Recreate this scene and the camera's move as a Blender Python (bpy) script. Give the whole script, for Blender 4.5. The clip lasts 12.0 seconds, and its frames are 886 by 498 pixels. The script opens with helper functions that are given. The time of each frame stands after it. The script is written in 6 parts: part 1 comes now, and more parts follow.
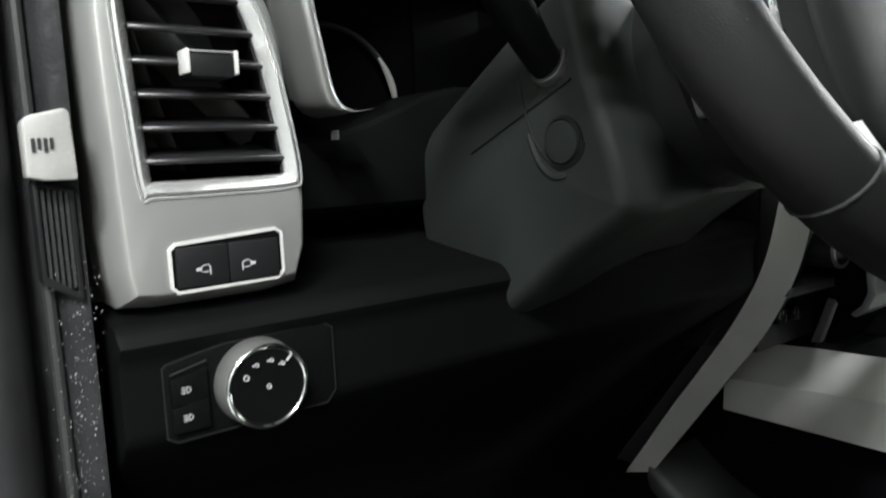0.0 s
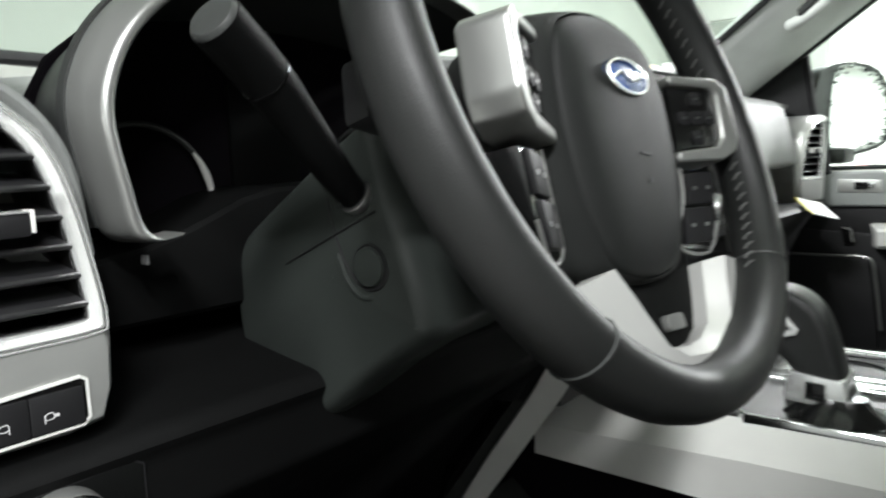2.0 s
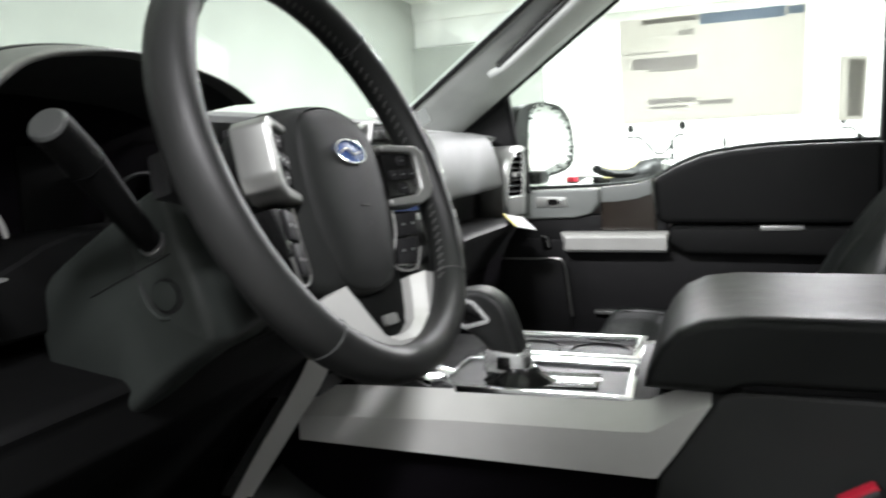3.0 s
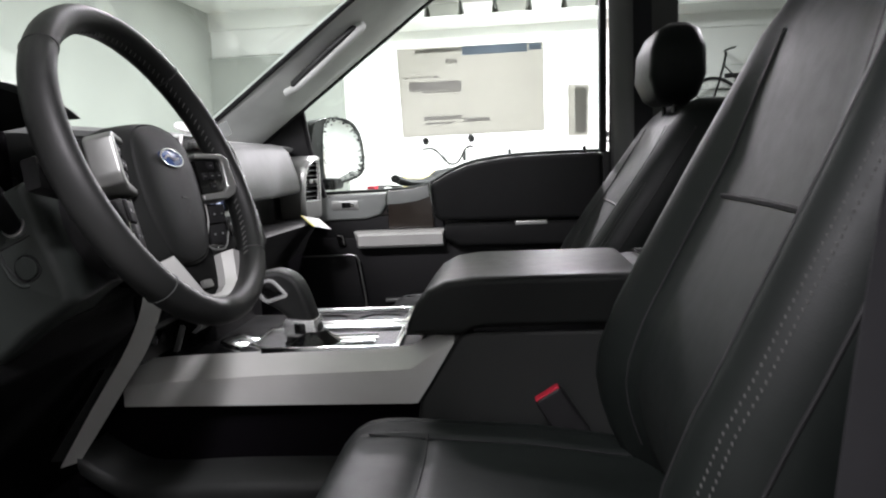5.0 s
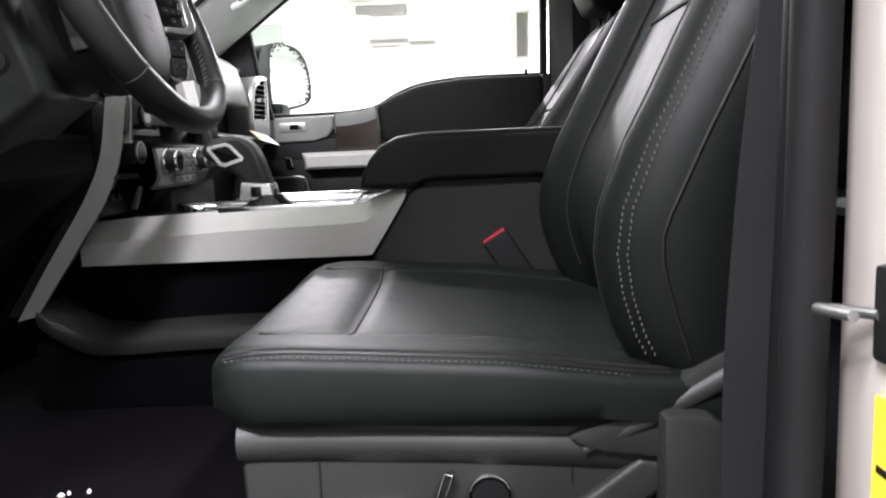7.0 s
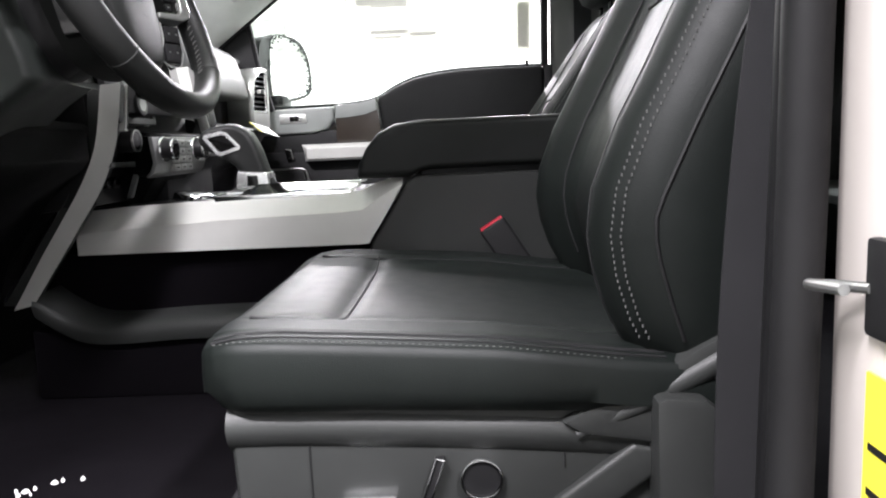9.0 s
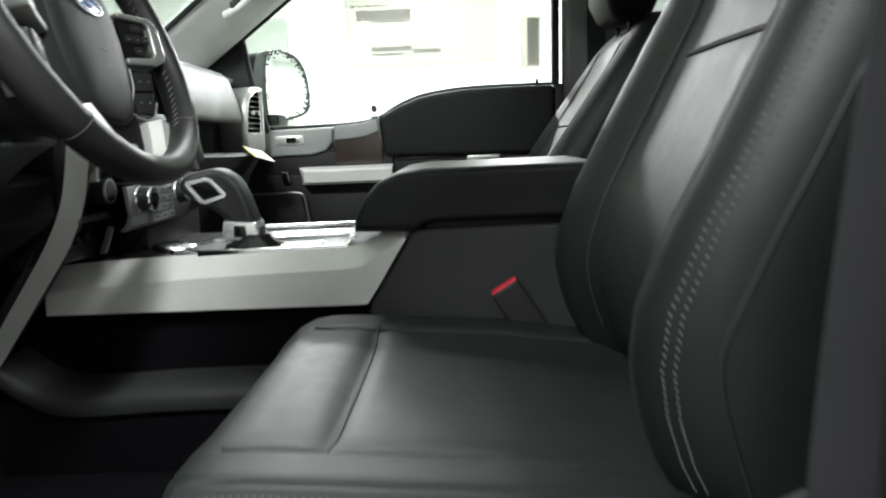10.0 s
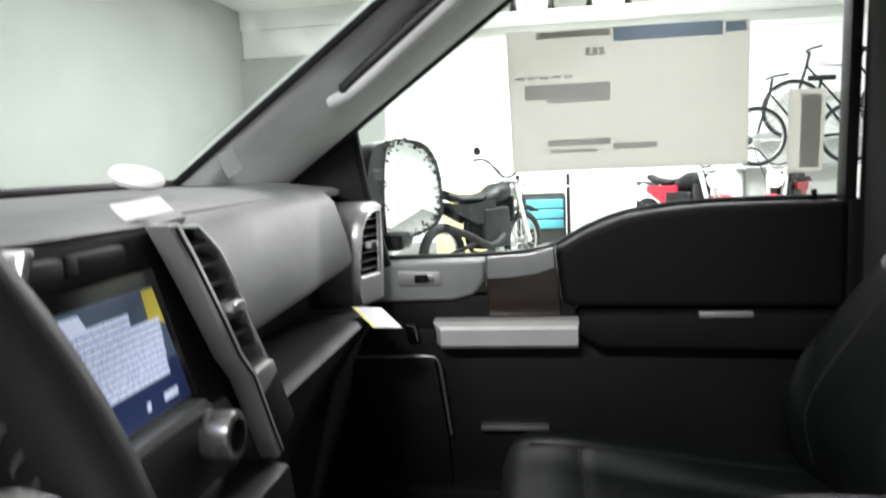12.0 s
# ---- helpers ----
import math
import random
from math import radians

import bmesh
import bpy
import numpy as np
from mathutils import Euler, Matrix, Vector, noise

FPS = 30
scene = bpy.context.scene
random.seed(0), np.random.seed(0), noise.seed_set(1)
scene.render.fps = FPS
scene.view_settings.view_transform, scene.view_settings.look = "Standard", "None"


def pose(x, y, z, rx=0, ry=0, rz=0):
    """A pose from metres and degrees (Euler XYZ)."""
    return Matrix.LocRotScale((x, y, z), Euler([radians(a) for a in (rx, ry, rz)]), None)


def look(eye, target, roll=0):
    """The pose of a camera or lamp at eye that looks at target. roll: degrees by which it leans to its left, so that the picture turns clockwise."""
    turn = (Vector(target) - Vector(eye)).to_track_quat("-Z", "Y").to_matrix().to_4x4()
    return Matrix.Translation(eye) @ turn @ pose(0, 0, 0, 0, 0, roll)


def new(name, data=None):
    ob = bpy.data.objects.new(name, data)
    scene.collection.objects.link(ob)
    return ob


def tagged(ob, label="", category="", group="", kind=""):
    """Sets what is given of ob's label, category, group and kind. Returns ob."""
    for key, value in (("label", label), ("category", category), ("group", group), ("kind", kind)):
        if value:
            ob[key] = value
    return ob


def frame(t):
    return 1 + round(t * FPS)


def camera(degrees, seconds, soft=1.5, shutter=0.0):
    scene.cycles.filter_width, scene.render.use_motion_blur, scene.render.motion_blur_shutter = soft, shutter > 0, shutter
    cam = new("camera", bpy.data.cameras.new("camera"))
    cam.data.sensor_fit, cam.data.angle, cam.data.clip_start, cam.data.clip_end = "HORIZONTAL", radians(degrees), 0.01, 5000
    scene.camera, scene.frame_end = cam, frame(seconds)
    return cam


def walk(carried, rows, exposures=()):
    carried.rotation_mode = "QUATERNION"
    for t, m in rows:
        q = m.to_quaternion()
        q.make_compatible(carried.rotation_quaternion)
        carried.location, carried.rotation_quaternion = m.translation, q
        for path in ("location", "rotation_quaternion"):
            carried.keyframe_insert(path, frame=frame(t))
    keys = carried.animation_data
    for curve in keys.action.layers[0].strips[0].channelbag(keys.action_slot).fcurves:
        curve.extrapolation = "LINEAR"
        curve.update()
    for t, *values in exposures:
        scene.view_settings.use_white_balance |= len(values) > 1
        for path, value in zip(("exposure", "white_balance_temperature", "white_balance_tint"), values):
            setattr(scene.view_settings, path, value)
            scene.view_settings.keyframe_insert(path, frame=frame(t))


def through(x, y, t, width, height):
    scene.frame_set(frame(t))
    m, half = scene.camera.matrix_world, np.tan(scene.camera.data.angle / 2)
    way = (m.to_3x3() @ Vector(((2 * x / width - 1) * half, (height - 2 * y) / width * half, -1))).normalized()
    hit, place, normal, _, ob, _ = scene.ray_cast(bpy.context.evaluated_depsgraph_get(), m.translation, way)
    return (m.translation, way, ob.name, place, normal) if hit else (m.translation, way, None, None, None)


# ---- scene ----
cam = camera(62.7, 12.0, soft=2.0, shutter=0.5)
PATH = [
    (0, (-0.8182, -0.1784, 1.1360), (0.3730, 1.3875, 0.8932), -2.6),
    (0.5, (-0.8143, -0.1596, 1.1578), (0.4444, 1.3528, 0.9170), -2.8),
    (1, (-0.8044, -0.1655, 1.1747), (0.5227, 1.2834, 0.9200), -2.3),
    (1.5, (-0.7944, -0.1774, 1.1876), (0.6059, 1.1992, 0.9239), -2.3),
    (2, (-0.8163, -0.2071, 1.2084), (0.6852, 1.0605, 0.9487), -2.2),
    (2.5, (-0.8945, -0.2616, 1.2272), (0.8052, 0.7255, 0.9755), -2.3),
    (3, (-0.9699, -0.3072, 1.2441), (0.8656, 0.3964, 0.9884), -2.6),
    (3.5, (-0.9837, -0.3588, 1.2550), (0.9181, 0.1397, 1.0002), -2.7),
    (3.7, (-0.9986, -0.3776, 1.2510), (0.9171, 0.0614, 0.9973), -2.6),
    (5.3, (-1.2573, -0.4004, 1.2272), (0.7031, -0.2458, 0.9745), -2.7),
    (5.5, (-1.2771, -0.4004, 1.2123), (0.6842, -0.2775, 0.9566), -2.7),
    (6, (-1.3039, -0.3895, 1.1578), (0.6605, -0.3241, 0.8962), -2.6),
    (6.5, (-1.2979, -0.3885, 1.0766), (0.6644, -0.3399, 0.8010), -2.6),
    (7, (-1.3068, -0.3826, 1.0330), (0.6545, -0.3389, 0.7525), -2.5),
    (7.2, (-1.3138, -0.3855, 1.0240), (0.6466, -0.3360, 0.7376), -2.5),
    (8.8, (-1.3078, -0.3905, 1.0181), (0.6505, -0.3320, 0.7227), -2.7),
    (9, (-1.3009, -0.3935, 1.0201), (0.6585, -0.3370, 0.7287), -2.6),
    (9.5, (-1.2791, -0.4014, 1.0518), (0.6793, -0.3419, 0.7564), -2.6),
    (10, (-1.1730, -0.3875, 1.0984), (0.7853, -0.3241, 0.7951), -2.5),
    (10.5, (-0.9084, -0.3508, 1.1459), (1.0490, -0.2864, 0.8357), -2.5),
    (11, (-0.7518, -0.3152, 1.1876), (1.2016, -0.1675, 0.8803), -2.5),
    (11.5, (-0.5695, -0.2309, 1.2302), (1.3790, -0.0139, 0.9358), -2.7),
    (11.8, (-0.4505, -0.1635, 1.2956), (1.4949, 0.1100, 1.0290), -2.6),
    (12, (-0.4188, -0.1368, 1.3263), (1.5286, 0.1477, 1.0894), -2.4),
]
EXPOSURES = [(0, 0.25, 6500, 10), (1.5, 0.35, 6500, 8), (2.5, 0.45, 6500, 13), (3.5, 0.05, 6500, 16), (5.3, -0.15, 6500, 21), (6, -0.15, 6500, 21), (7, 0.5, 6500, 21), (9, 0.85, 6500, 20), (10, 0.42, 6500, 9), (11, 0.25, 6500, 12), (12, -0.2, 6500, 18)]
walk(cam, [(t, look(eye, target, roll)) for t, eye, target, roll in PATH], EXPOSURES)

# ---- light ----
world = bpy.data.worlds.new("world")
scene.world = world
world.use_nodes = True
world.node_tree.nodes["Background"].inputs[0].default_value = (0.75, 0.85, 0.8, 1)
world.node_tree.nodes["Background"].inputs[1].default_value = 0.045


def area_lamp(name, place, target, size_x, size_y, watts, colour=(1, 1, 1)):
    lamp = bpy.data.lights.new(name, "AREA")
    lamp.shape, lamp.size, lamp.size_y, lamp.energy, lamp.color = "RECTANGLE", size_x, size_y, watts, colour
    ob = new(name, lamp)
    ob.matrix_world = look(place, target)
    return ob


# lamps out of view, added and tuned to light the cab and walls
LAMPS = [(2.8, -3.4, 380), (6.2, -1.2, 640), (5.5, 0.9, 260), (2.3, 0.3, 95), (-2.15, -1.55, 225), (-2.3, 0.7, 205), (-2.3, -3.0, 200), (7.6, 2.3, 25)]
COOL = (0.98, 1.0, 1.01)
for lx, ly, w in LAMPS:
    area_lamp("added_ceiling_lamp", (lx, ly, 3.26), (lx, ly, 0), *((0.9, 0.3) if ly == -1.55 else (0.16, 1.25)), w, COOL)


# ---- materials ----
def material(name, colour, rough=0.5, metal=0.0, vary=0.15, scale=6.0, bump=0.0, grain=300.0, coat=0.0, kind="noise", spec=0.5, island=0.0):
    m = bpy.data.materials.new(name)
    m.use_nodes = True
    nodes, links = m.node_tree.nodes, m.node_tree.links
    b = nodes["Principled BSDF"]
    b.inputs["Metallic"].default_value = metal
    b.inputs["Coat Weight"].default_value = coat
    b.inputs["Specular IOR Level"].default_value = spec
    geo = nodes.new("ShaderNodeTexCoord")
    n1 = nodes.new("ShaderNodeTexNoise")
    n1.inputs["Scale"].default_value, n1.inputs["Detail"].default_value = scale, 6
    links.new(geo.outputs["Object"], n1.inputs["Vector"])
    ramp = nodes.new("ShaderNodeMapRange")
    ramp.inputs[1].default_value, ramp.inputs[2].default_value = 0.3, 0.7
    ramp.inputs[3].default_value, ramp.inputs[4].default_value = 1 - vary, 1 + vary
    links.new(n1.outputs["Fac"], ramp.inputs[0])
    mul = nodes.new("ShaderNodeVectorMath")
    mul.operation = "SCALE"
    mul.inputs[0].default_value = colour
    links.new(ramp.outputs[0], mul.inputs["Scale"])
    links.new(mul.outputs[0], b.inputs["Base Color"])
    r2 = nodes.new("ShaderNodeMapRange")
    r2.inputs[1].default_value, r2.inputs[2].default_value = 0.3, 0.7
    r2.inputs[3].default_value, r2.inputs[4].default_value = max(0.02, rough * (1 - 0.4 * vary)), min(1, rough * (1 + 0.4 * vary))
    n3 = nodes.new("ShaderNodeTexNoise")
    n3.inputs["Scale"].default_value, n3.inputs["Detail"].default_value = scale * 5, 4
    links.new(geo.outputs["Object"], n3.inputs["Vector"])
    links.new(n3.outputs["Fac"], r2.inputs[0])
    links.new(r2.outputs[0], b.inputs["Roughness"])
    if bump:
        if kind == "leather":
            n2 = nodes.new("ShaderNodeTexVoronoi")
            n2.feature = "DISTANCE_TO_EDGE"
            out = n2.outputs["Distance"]
        else:
            n2 = nodes.new("ShaderNodeTexNoise")
            n2.inputs["Detail"].default_value = 3
            out = n2.outputs["Fac"]
        n2.inputs["Scale"].default_value = grain
        links.new(geo.outputs["Object"], n2.inputs["Vector"])
        bp = nodes.new("ShaderNodeBump")
        bp.inputs["Strength"].default_value, bp.inputs["Distance"].default_value = bump, 0.001
        links.new(out, bp.inputs["Height"])
        links.new(bp.outputs[0], b.inputs["Normal"])
    return m


def glowing(name, colour, power):
    m = bpy.data.materials.new(name)
    m.use_nodes = True
    b = m.node_tree.nodes["Principled BSDF"]
    b.inputs["Base Color"].default_value = (*colour, 1)
    b.inputs["Emission Color"].default_value = (*colour, 1)
    b.inputs["Emission Strength"].default_value = power
    return m


def glass_material(name, tint=(0.95, 1, 0.97), rough=0.0):
    m = bpy.data.materials.new(name)
    m.use_nodes = True
    nodes, links = m.node_tree.nodes, m.node_tree.links
    nodes.clear()
    out, mix = nodes.new("ShaderNodeOutputMaterial"), nodes.new("ShaderNodeMixShader")
    tr, gl, lw, pw = nodes.new("ShaderNodeBsdfTransparent"), nodes.new("ShaderNodeBsdfGlossy"), nodes.new("ShaderNodeLayerWeight"), nodes.new("ShaderNodeMath")
    tr.inputs[0].default_value, gl.inputs["Roughness"].default_value = (*tint, 1), rough
    lw.inputs["Blend"].default_value = 0.5
    pw.operation, pw.inputs[1].default_value = "POWER", 5.0
    fr = nodes.new("ShaderNodeMath")
    fr.operation, fr.inputs[1].default_value, fr.inputs[2].default_value = "MULTIPLY_ADD", 0.6, 0.03
    links.new(lw.outputs["Facing"], pw.inputs[0])
    links.new(pw.outputs[0], fr.inputs[0])
    links.new(fr.outputs[0], mix.inputs[0])
    links.new(tr.outputs[0], mix.inputs[1])
    links.new(gl.outputs[0], mix.inputs[2])
    links.new(mix.outputs[0], out.inputs[0])
    return m


def paper_material(name, colour, through=0.5):
    m = material(name, colour, 0.8, vary=0.07, scale=9)
    nodes, links = m.node_tree.nodes, m.node_tree.links
    mix, tl = nodes.new("ShaderNodeMixShader"), nodes.new("ShaderNodeBsdfTranslucent")
    tl.inputs[0].default_value = (*colour, 1)
    mix.inputs[0].default_value = through
    links.new(nodes["Principled BSDF"].outputs[0], mix.inputs[1])
    links.new(tl.outputs[0], mix.inputs[2])
    links.new(mix.outputs[0], nodes["Material Output"].inputs[0])
    return m


BLACK = material("soft_black_plastic", (0.008, 0.0084, 0.0083), 0.55, bump=0.25, grain=900, kind="leather", spec=0.16)
LOWDASH = material("grained_lower_dash", (0.0026, 0.0028, 0.0027), 0.6, bump=0.5, grain=700, kind="leather", spec=0.04)
BRIGHT = material("bright_satin_chrome", (0.80, 0.81, 0.80), 0.27, metal=0.8, vary=0.03, scale=12)
KNOB = material("bright_knob_metal", (0.42, 0.42, 0.41), 0.24, metal=0.75, vary=0.05)
SHROUD = material("column_plastic", (0.0195, 0.0228, 0.0208), 0.5, bump=0.2, grain=1000, kind="leather", spec=0.22)
HUBSKIN = material("airbag_skin", (0.011, 0.0118, 0.0112), 0.58, bump=0.2, grain=1000, kind="leather", spec=0.12)
HARD = material("hard_black_plastic", (0.008, 0.008, 0.0085), 0.5, bump=0.12, grain=1200, spec=0.22)
INK = material("matte_black_plastic", (0.0026, 0.0027, 0.0027), 0.58, bump=0.2, grain=900, kind="leather", spec=0.05)
GLOSS = material("gloss_black_plastic", (0.004, 0.004, 0.004), 0.16, vary=0.3, scale=20)
LOUVRE = material("satin_black_louvre", (0.012, 0.012, 0.0125), 0.3, spec=0.6)
DUSTY = material("dusty_black_plastic", (0.014, 0.0145, 0.015), 0.6, vary=0.5, scale=30, bump=0.3, grain=600, spec=0.2)
GREYP = material("dark_grey_plastic", (0.024, 0.0255, 0.0245), 0.46, bump=0.2, grain=900, kind="leather", spec=0.35)
FRAMEGREY = material("grey_satin_plastic", (0.055, 0.056, 0.055), 0.4, vary=0.08, bump=0.1, grain=1200)
SWITCHGREY = material("pale_grey_plastic", (0.24, 0.255, 0.245), 0.5, bump=0.15, grain=900, kind="leather")
DASHTOP = material("grey_dash_skin", (0.135, 0.141, 0.136), 0.58, bump=0.2, grain=700, kind="leather")
LEATHER = material("black_leather", (0.0050, 0.0068, 0.0060), 0.51, vary=0.14, scale=9, bump=0.16, grain=500, kind="leather", spec=0.22)
ARMSKIN = material("armrest_leather", (0.0095, 0.0108, 0.0100), 0.5, vary=0.12, scale=9, bump=0.2, grain=500, kind="leather", spec=0.26)
RIMSKIN = material("wheel_leather", (0.0105, 0.011, 0.0106), 0.46, vary=0.15, scale=12, bump=0.15, grain=700, kind="leather", spec=0.22)
THREAD = material("grey_thread", (0.075, 0.076, 0.073), 0.8)
DUST = material("pale_dust", (0.3, 0.3, 0.3), 0.9)
SILVER = material("satin_silver_paint", (0.50, 0.508, 0.488), 0.36, metal=0.75, vary=0.05, scale=10)
YOKE = material("light_silver_yoke", (0.48, 0.482, 0.465), 0.36, metal=0.5, vary=0.05, scale=12)
RAIL = material("silver_rail_paint", (0.50, 0.505, 0.49), 0.38, metal=0.3, vary=0.06, scale=14)
SPOKE = material("satin_spoke_silver", (0.27, 0.274, 0.264), 0.36, metal=0.75, vary=0.05, scale=12)
LIGHTSILVER = material("light_silver_trim", (0.6, 0.6, 0.575), 0.4, metal=0.25, vary=0.05, scale=12)
CHROME = material("chrome", (0.85, 0.86, 0.86), 0.13, metal=1.0, vary=0.1, scale=30)
PILLAR = material("grey_pillar_trim", (0.60, 0.62, 0.595), 0.75, bump=0.3, grain=1500)
HEADLINER = material("light_grey_headliner", (0.42, 0.43, 0.41), 0.9, bump=0.4, grain=1200)
CARPET = material("black_carpet", (0.0030, 0.0025, 0.0034), 0.95, bump=1.0, grain=900, spec=0.05)
RUBBER = material("black_rubber", (0.010, 0.010, 0.0105), 0.55, vary=0.2, scale=14, spec=0.25)
BELT = material("grey_black_webbing", (0.022, 0.022, 0.0235), 0.7, bump=0.5, grain=1500, spec=0.15)
WOOD = material("brown_wood_insert", (0.026, 0.019, 0.014), 0.3, vary=0.12, scale=18, coat=0.4)
BODY = material("white_body_paint", (0.72, 0.665, 0.625), 0.3, vary=0.05, scale=4, coat=0.5)
PAPER = material("white_paper", (0.82, 0.82, 0.8), 0.8, vary=0.04)
STICKER = paper_material("sticker_paper", (0.68, 0.685, 0.635), 0.65)
STICKGREY = paper_material("sticker_grey_ink", (0.68, 0.68, 0.655), 0.55)
STICKBLUE = paper_material("sticker_blue_ink", (0.52, 0.62, 0.71), 0.55)
YELLOW = material("yellow_label", (0.8, 0.72, 0.05), 0.6)
RED = material("red_plastic", (0.42, 0.012, 0.03), 0.45)
BLUE = material("blue_enamel", (0.02, 0.05, 0.16), 0.2, coat=0.6)
MARK = material("white_marking", (0.42, 0.42, 0.42), 0.6)
BLOCK = material("worn_grey_plastic", (0.30, 0.302, 0.285), 0.5, vary=0.15, scale=60, bump=0.2, grain=700)
GLASS = glass_material("clear_glass")
WALLPAINT = material("white_wall_paint", (0.82, 0.83, 0.8), 0.8, vary=0.04, scale=2, bump=0.2, grain=60)
WALLGREY = material("grey_green_wall_paint", (0.31, 0.327, 0.30), 0.8, vary=0.06, scale=1.5, bump=0.2, grain=60)
# for the unseen west wall, dark so less light bounces into the cab
DARKWALL = material("dark_unseen_wall_paint", (0.13, 0.135, 0.13), 0.6, vary=0.1, scale=2, bump=0.2, grain=60)
CONCRETE = material("concrete", (0.20, 0.20, 0.19), 0.7, vary=0.2, scale=3, bump=0.5, grain=80)
STEEL = material("steel", (0.5, 0.5, 0.5), 0.3, metal=1.0)
TEAL = material("teal_paint", (0.06, 0.3, 0.38), 0.5)
PALEYELLOW = material("pale_yellow_board", (0.75, 0.65, 0.3), 0.7)
MIRROR = material("mirror_glass", (0.9, 0.92, 0.92), 0.02, metal=1.0, vary=0.02)
SCREEN = glowing("screen_dark_blue", (0.045, 0.075, 0.12), 0.5)
SCREENBLUE = glowing("screen_blue", (0.008, 0.022, 0.085), 0.36)
SCREENTEXT = glowing("screen_text", (0.40, 0.46, 0.58), 1.1)
# tint added so less light falls in from behind the seats
DARKGLASS = glass_material("tinted_glass", (0.50, 0.525, 0.51))
SCREENYELLOW = glowing("screen_yellow", (0.45, 0.4, 0.05), 0.6)


# ---- helpers of this scene ----
def thing(name, label, category, at=(0, 0, 0), group=""):
    ob = new(name)
    ob.empty_display_size = 0.05
    ob.location = at
    return tagged(ob, label, category, group)


def part(name, bm, mat, parent=None, label="", angle=35):
    bmesh.ops.recalc_face_normals(bm, faces=bm.faces)
    me = bpy.data.meshes.new(name)
    bm.to_mesh(me)
    bm.free()
    me.materials.append(mat)
    for p in me.polygons:
        p.use_smooth = True
    me.set_sharp_from_angle(angle=radians(angle))
    ob = new(name, me)
    if parent:
        ob.parent = parent
        if parent.type == "EMPTY":
            ob.matrix_parent_inverse = Matrix.Translation(-parent.location)
    if label:
        ob["label"] = label
    return ob


def solid(name, bm, mat, label, category, kind="", angle=35):
    return tagged(part(name, bm, mat, None, "", angle), label, category, kind=kind)


def soften(bm, width, seg=2, least=25, faces=None):
    edges = [e for e in bm.edges if len(e.link_faces) == 2 and e.calc_face_angle(0) > radians(least)]
    if width > 0 and edges:
        bmesh.ops.bevel(bm, geom=edges, offset=width, segments=seg, profile=0.6, affect="EDGES", clamp_overlap=True)
    return bm


def add(bm, other):
    me = bpy.data.meshes.new("tmp")
    other.to_mesh(me)
    other.free()
    bm.from_mesh(me)
    bpy.data.meshes.remove(me)
    return bm


def prism(pts, a, b, axis="x", bev=0.0, seg=2, taper=None):
    """A polygon in the plane across axis, drawn out from a to b. taper: scale of the far end about its middle."""
    bm = bmesh.new()
    cx, cy = sum(p[0] for p in pts) / len(pts), sum(p[1] for p in pts) / len(pts)

    def at(u, v, w):
        return {"x": (w, u, v), "y": (u, w, v), "z": (u, v, w)}[axis]
    k = taper or 1.0
    lo = [bm.verts.new(at(u, v, a)) for u, v in pts]
    hi = [bm.verts.new(at(cx + (u - cx) * k, cy + (v - cy) * k, b)) for u, v in pts]
    bm.faces.new(lo)
    bm.faces.new(hi[::-1])
    for i in range(len(pts)):
        j = (i + 1) % len(pts)
        bm.faces.new((lo[j], lo[i], hi[i], hi[j]))
    bmesh.ops.recalc_face_normals(bm, faces=bm.faces)
    return soften(bm, bev, seg)


def box(x0, x1, y0, y1, z0, z1, bev=0.004, seg=2, turn=None):
    bm = prism([(x0, y0), (x1, y0), (x1, y1), (x0, y1)], z0, z1, "z", bev, seg)
    if turn:
        c = Vector(((x0 + x1) / 2, (y0 + y1) / 2, (z0 + z1) / 2))
        bmesh.ops.transform(bm, matrix=Matrix.Translation(c) @ pose(0, 0, 0, *turn) @ Matrix.Translation(-c), verts=bm.verts)
    return bm


def curve(pts, n=8, closed=False):
    """A smooth line through points."""
    p = [Vector(q) for q in pts]
    out, m = [], len(p)
    for i in range(m if closed else m - 1):
        a, b, c, d = (p[(i + k) % m] if closed else p[min(max(i + k, 0), m - 1)] for k in (-1, 0, 1, 2))
        for s in range(n):
            t = s / n
            out.append(0.5 * (2 * b + (c - a) * t + (2 * a - 5 * b + 4 * c - d) * t * t + (3 * b - a - 3 * c + d) * t ** 3))
    if not closed:
        out.append(p[-1])
    return out


def loft(rings, caps=True, closed_rings=True, loop=False):
    bm = bmesh.new()
    vs = [[bm.verts.new(q) for q in r] for r in rings]
    n = len(vs[0])
    m = len(vs)
    for i in range(m if loop else m - 1):
        a, b = vs[i], vs[(i + 1) % m]
        for j in range(n if closed_rings else n - 1):
            k = (j + 1) % n
            bm.faces.new((a[j], a[k], b[k], b[j]))
    if caps and closed_rings and not loop:
        bm.faces.new(vs[0][::-1])
        bm.faces.new(vs[-1])
    return bm


